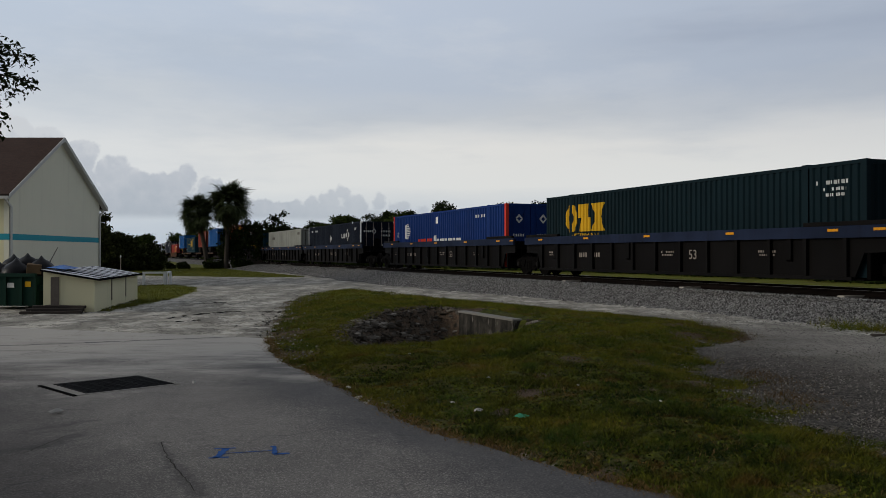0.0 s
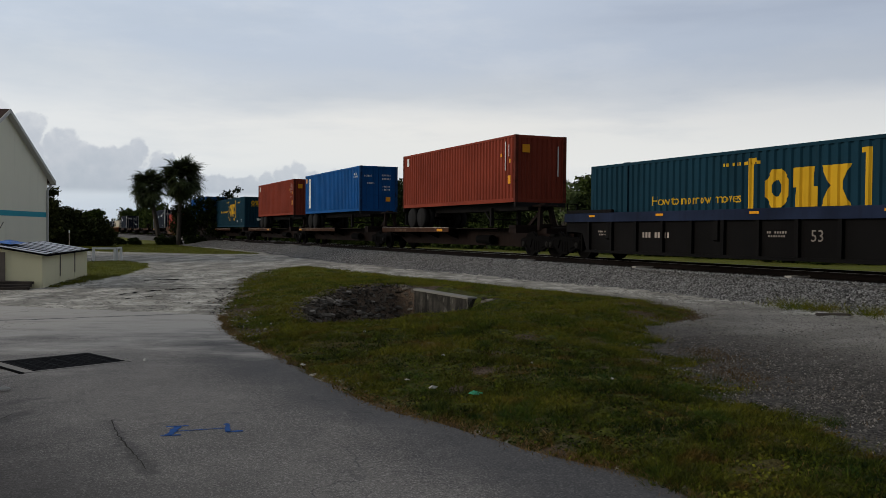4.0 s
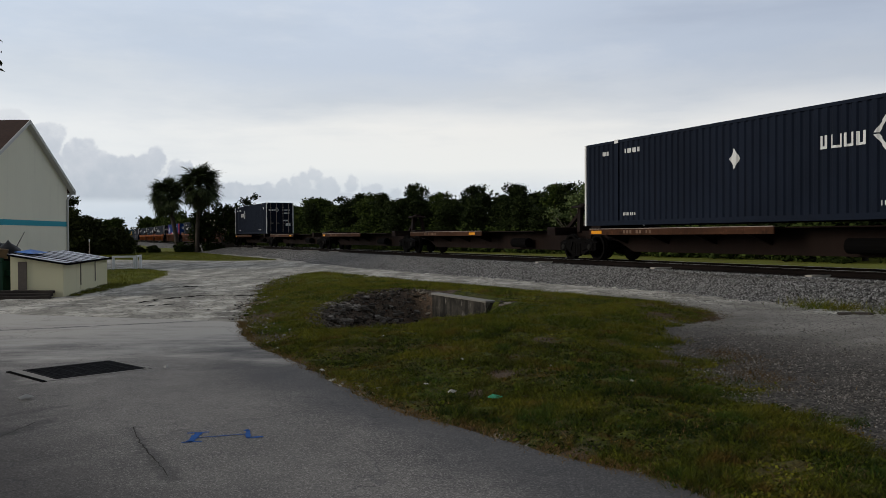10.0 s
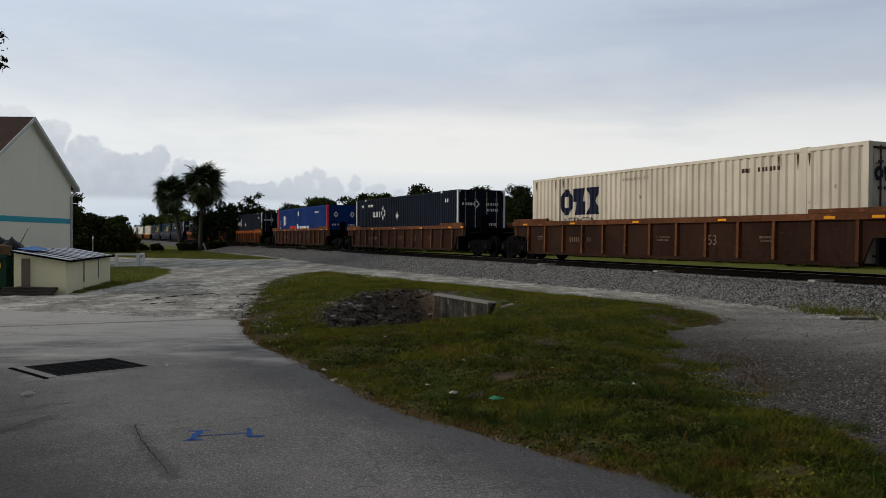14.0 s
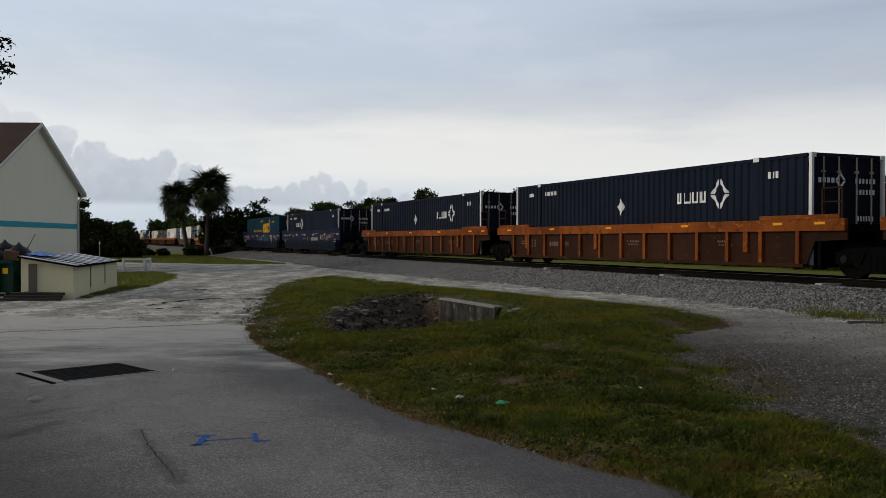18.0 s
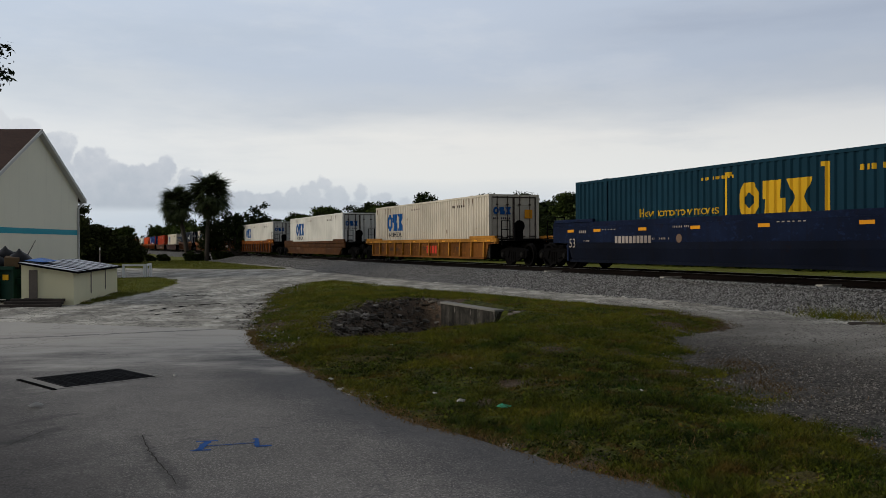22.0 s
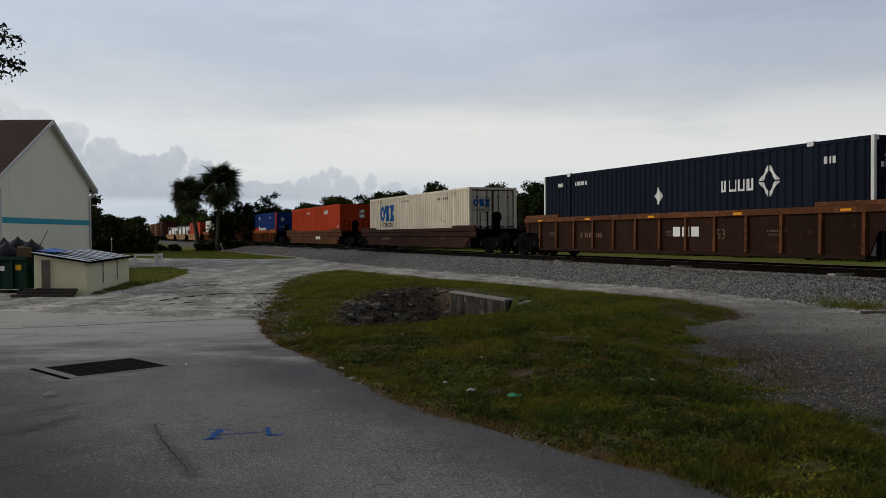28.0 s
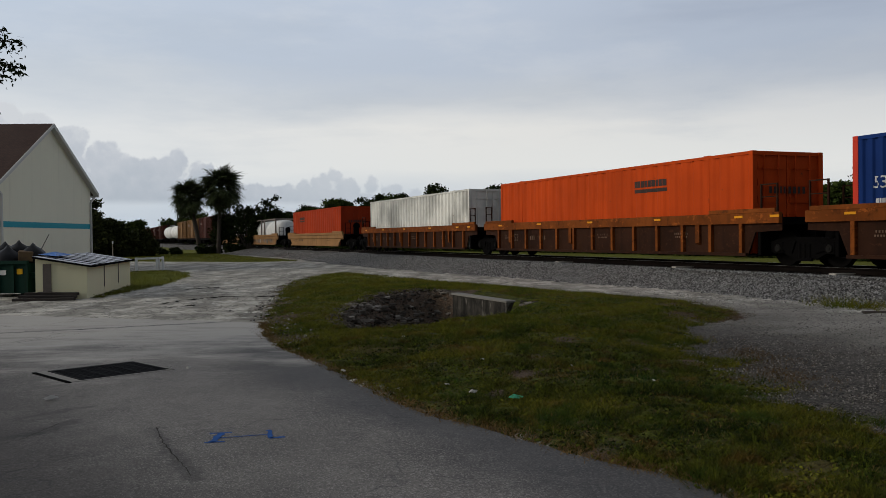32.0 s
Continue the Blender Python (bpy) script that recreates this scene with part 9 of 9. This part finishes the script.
def build_palms():
    rng = np.random.default_rng(44)
    green = [frond_mesh(rng, 2.1, d, "palm") for d in (0.15, 0.35, 0.6, 0.9)]
    brown = [frond_mesh(rng, 1.6, d, "dead") for d in (0.9, 1.3)]
    for x, y, h, lean, scale in ((-26.4, 97.4, 6.4, -1.2, 1.22), (-24.3, 97.4, 7.35, 0.35, 1.36)):
        palm = thing("palm_tree", "cabbage palm with full dark crown and dead skirt", "palm tree", "palms beside the track", at=pose(x, y, 0))
        rings = [((lean * (t ** 1.5), 0, h * t - 0.2), 0.25 - 0.05 * t + 0.014 * (k % 2)) for k, t in enumerate(np.linspace(0, 1, 22))]
        part("trunk", MB().tube(rings, 10), M["bark"], palm, "ringed grey trunk")
        top = Vector((lean, 0, h - 0.25))
        for k in range(100):
            az = k * 137.5 + rng.uniform(-25, 25)
            el = math.degrees(math.asin(rng.uniform(-0.95, 0.995)))
            reach = scale * rng.uniform(0.68, 1.0) * (1.0 if el > -20 else 0.92)
            m = Matrix.Translation(top + Vector((0, 0, 0.5 * el / 80))) @ pose(0, 0, 0, 0, -el, az) @ pose(0, 0, 0, rng.uniform(-50, 50)) @ Matrix.Diagonal((reach, reach, reach, 1))
            part("frond", green[int(rng.integers(0, 4))], None, palm, at=m)
        for k in range(18):
            m = Matrix.Translation(top + Vector((0, 0, -0.3))) @ pose(0, 0, 0, 0, 60 + rng.uniform(-10, 22), k * 137.5) @ pose(0, 0, 0, rng.uniform(-40, 40)) @ Matrix.Diagonal((0.9, 0.9, 0.9, 1))
            part("dead_frond", brown[k % 2], None, palm, "brown hanging dead frond", at=m)


def build_oak():
    """The tree that stands over the lot; only the tips of its twigs hang into view."""
    rng = np.random.default_rng(5)
    r2 = random.Random(3)
    bx, by = -11.6, 12.6
    oak = thing("oak_tree", "live oak whose leafy twigs hang over the lot", "tree", at=pose(bx, by, 0))
    mb = MB()
    mb.tube([((0, 0, -0.3), 0.42), ((0.1, 0.1, 1.4), 0.32), ((0.2, 0.0, 2.8), 0.27), ((0.1, 0.2, 4.4), 0.18)], 12)
    lobes = []
    for k in range(26):
        a = r2.uniform(0, 6.28)
        z = r2.uniform(3.9, 8.6)
        rr = r2.uniform(0.4, 3.4) * (1.0 if z < 7 else 0.6)
        c = (rr * math.cos(a) - 0.6, rr * math.sin(a), z)
        if c[0] > 2.6:
            continue
        lobes.append((c, (0.95, 0.95, 0.7)))
        mb.tube([((0.12, 0.1, 2.6 + 0.2 * (k % 5)), 0.10), ((c[0] * 0.5, c[1] * 0.5, 3.0 + (z - 3) * 0.6), 0.06), (c, 0.02)], 6)
    sprigs = []
    for tx, ty, tz in ((5.05, 0.95, 4.75), (4.75, 0.6, 5.05), (5.0, 1.0, 4.2), (4.6, 0.8, 4.45), (4.9, 0.85, 4.55), (4.45, 0.7, 3.55), (4.4, 0.8, 3.25), (4.25, 0.6, 3.85), (4.6, 0.7, 4.95), (4.4, 0.6, 4.7), (4.3, 0.8, 2.9), (5.15, 1.0, 4.35), (4.85, 0.8, 3.72), (4.75, 0.8, 3.5), (4.8, 0.8, 4.0), (5.25, 0.9, 4.7), (5.28, 0.9, 4.3), (5.0, 0.9, 4.9)):
        base = (2.6, 0.3, 4.6)
        mid = ((base[0] + tx) / 2, (base[1] + ty) / 2, (base[2] + tz) / 2 + 0.15)
        mb.tube([(base, 0.03), (mid, 0.018), ((tx, ty, tz), 0.006)], 5)
        tz -= 0.07
        for j in range(110):
            t = r2.random() ** 0.6
            p = [mid[i] + ((tx, ty, tz)[i] - mid[i]) * t + r2.gauss(0, 0.075) for i in range(3)]
            sprigs.append(p)
    mb.tube([((0.15, 0.1, 3.2), 0.10), ((1.6, 0.2, 4.3), 0.06), ((2.6, 0.3, 4.6), 0.03)], 6)
    part("trunk", mb, M["bark"], oak)
    pts = np.concatenate([crown_points(lobes, 9000, rng, 0.3), np.array(sprigs)])
    v = leaf_quads(pts, 0.042, rng, 0.6, 2.3)
    v[: 9000 * 4] = leaf_quads(pts[:9000], 0.14, rng)
    part("crown", quick_mesh("crown", v, np.arange(len(v)).reshape(-1, 4), M["leaf"]), None, oak)


def blades(name, x, y, z, h, w, mat, rng, label):
    n = len(x)
    a = rng.uniform(0, 6.28, n)
    lean = rng.uniform(0.2, 1.9, n) * h
    la = rng.uniform(0, 6.28, n)
    dx, dy = np.cos(a) * w / 2, np.sin(a) * w / 2
    base = np.stack([x, y, z], -1)
    left = base + np.stack([dx, dy, np.zeros(n)], -1)
    right = base - np.stack([dx, dy, np.zeros(n)], -1)
    tip = base + np.stack([np.cos(la) * lean, np.sin(la) * lean, h], -1)
    v = np.stack([left, right, tip], 1).reshape(-1, 3)
    tagged(new(name, quick_mesh(name, v, np.arange(3 * n).reshape(-1, 3), mat)), label, "grass", kind="stuff")


def build_grass():
    rng = np.random.default_rng(77)

    def scatter(n, x0, x1, y0, y1, margin, cover=0.85):
        x, y = rng.uniform(x0, x1, n), y0 + (y1 - y0) * rng.random(n) ** 1.5
        d = turf_distance(x, y) + rng.normal(0, margin, n)
        keep = (d > 0.0) & (inside_distance(LOT, x, y) < 0.06)
        s, p = along(x, y)
        keep &= inside_distance(DITCH, s, p) < 0.15
        keep &= rng.random(n) > bareness(x, y) * cover
        keep &= rng.random(n) < 0.45 + 1.0 * clouds(x, y, 3.2, 21)
        return x[keep], y[keep]

    def tuft_height(x, y):
        return np.clip(0.35 + 2.6 * (clouds(x, y, 3.4, 31, 3) - 0.36), 0.25, 1.7)
    for n, y0, y1, wide in ((500000, 5.0, 13.0, 1.0), (230000, 13.0, 27.0, 1.7), (50000, 26.0, 41.0, 2.6)):
        x, y = scatter(n, -6.0, 6.4, y0, y1, 0.12)
        z = ground_height(x, y) - 0.006
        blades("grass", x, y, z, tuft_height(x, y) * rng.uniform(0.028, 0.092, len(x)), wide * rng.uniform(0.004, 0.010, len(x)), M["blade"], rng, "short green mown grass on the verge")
    # low broad-leaved weeds among the grass
    x, y = scatter(150000, -5.5, 5.6, 5.0, 24.0, 0.1)
    pts = np.stack([x, y, ground_height(x, y) + rng.uniform(0.0, 0.03, len(x))], -1)
    v = leaf_quads(pts, 0.020, rng, 0.0, 1.6)
    tagged(new("clover", quick_mesh("clover", v, np.arange(len(v)).reshape(-1, 4), M["blade"])), "low broad-leaved green weeds among the grass", "weeds", kind="stuff")
    x, y = scatter(70000, -5.5, 6.2, 5.0, 30, 0.3, 0.45)
    z = ground_height(x, y) - 0.006
    blades("dry_grass", x, y, z, rng.uniform(0.02, 0.06, len(x)), rng.uniform(0.004, 0.010, len(x)), M["dry_blade"], rng, "dry straw-coloured grass among the green")
    # dry fringe along the asphalt edge
    t = rng.random(11000) * (len(LOT_EDGE) - 1)
    k = t.astype(int)
    e = np.array(LOT_EDGE)
    q = e[k] + (e[np.minimum(k + 1, len(e) - 1)] - e[k]) * (t - k)[:, None]
    x, y = q[:, 0] + rng.normal(0.05, 0.07, len(q)), q[:, 1] + rng.normal(0.04, 0.07, len(q))
    blades("edge_grass", x, y, np.maximum(ground_height(x, y), -0.01), rng.uniform(0.012, 0.045, len(x)), rng.uniform(0.004, 0.010, len(x)), M["dry_blade"], rng, "dry grass fringe along the asphalt edge")
    # rusty dry weeds where the turf gives way to gravel
    c = np.array([(5.75, 17.0), (5.1, 16.4), (4.5, 19.8), (4.25, 11.6), (4.0, 10.0), (5.4, 18.4)])[rng.integers(0, 6, 5000)]
    x, y = c[:, 0] + rng.normal(0, 0.22, 5000), c[:, 1] + rng.normal(0, 0.42, 5000)
    blades("dry_weeds", x, y, ground_height(x, y) - 0.004, rng.uniform(0.015, 0.065, 5000), rng.uniform(0.005, 0.012, 5000), M["rusty_weed"], rng, "rusty brown weeds at the gravel's edge")
    # weeds at the foot of the ballast
    n = 9500
    s = rng.uniform(-15, 4, n)
    c = rng.choice(-15.5 + 19 * rng.random(44) ** 0.6, n)
    s = np.where(rng.random(n) < 0.85, c + rng.normal(0, 0.20, n), s)
    p = 14.72 + rng.normal(0, 0.30, n)
    x, y = U[0] * s + N[0] * p, U[1] * s + N[1] * p
    blades("weeds", x, y, np.full(n, 0.06), rng.uniform(0.06, 0.30, n), rng.uniform(0.01, 0.022, n), M["blade"], rng, "rough green weeds at the foot of the ballast")
    # farther turf
    n = 260000
    x, y = rng.uniform(-30, 6, n), 24 + 81 * rng.random(n) ** 1.6
    d = np.maximum.reduce([inside_distance(TURF, x, y), inside_distance(PATCH, x, y), inside_distance(VERGE, x, y)])
    keep = d > 0
    x, y = x[keep], y[keep]
    blades("far_grass", x, y, ground_height(x, y), rng.uniform(0.03, 0.09, len(x)), rng.uniform(0.012, 0.03, len(x)), M["blade"], rng, "green grass round the yard and the palms")


build_woods()
build_left_growth()
build_palms()
build_oak()
build_grass()


def motions():
    """The train runs past; its wheels roll."""
    for ob, q, z, turn in TRAIN:
        walk(ob, [(float(t), track_pose(q + travelled(t), 0.0, RAIL_Z + z, turn)) for t in range(33)])
    for e, wheels in WHEELS.items():
        rows = []
        for k in range(0, 32 * FPS + 1):
            t = k / FPS
            rows.append((t, pose(e * 0.889, 0, WHEEL_R, 0, math.degrees(travelled(t) / WHEEL_R) % 360, 0)))
        lead = wheels[0]
        walk(lead, rows)
        roll = lead.animation_data
        for w in wheels[1:]:
            w.rotation_mode = "QUATERNION"
            w.animation_data_create()
            w.animation_data.action = roll.action
            w.animation_data.action_slot = roll.action_slot


motions()
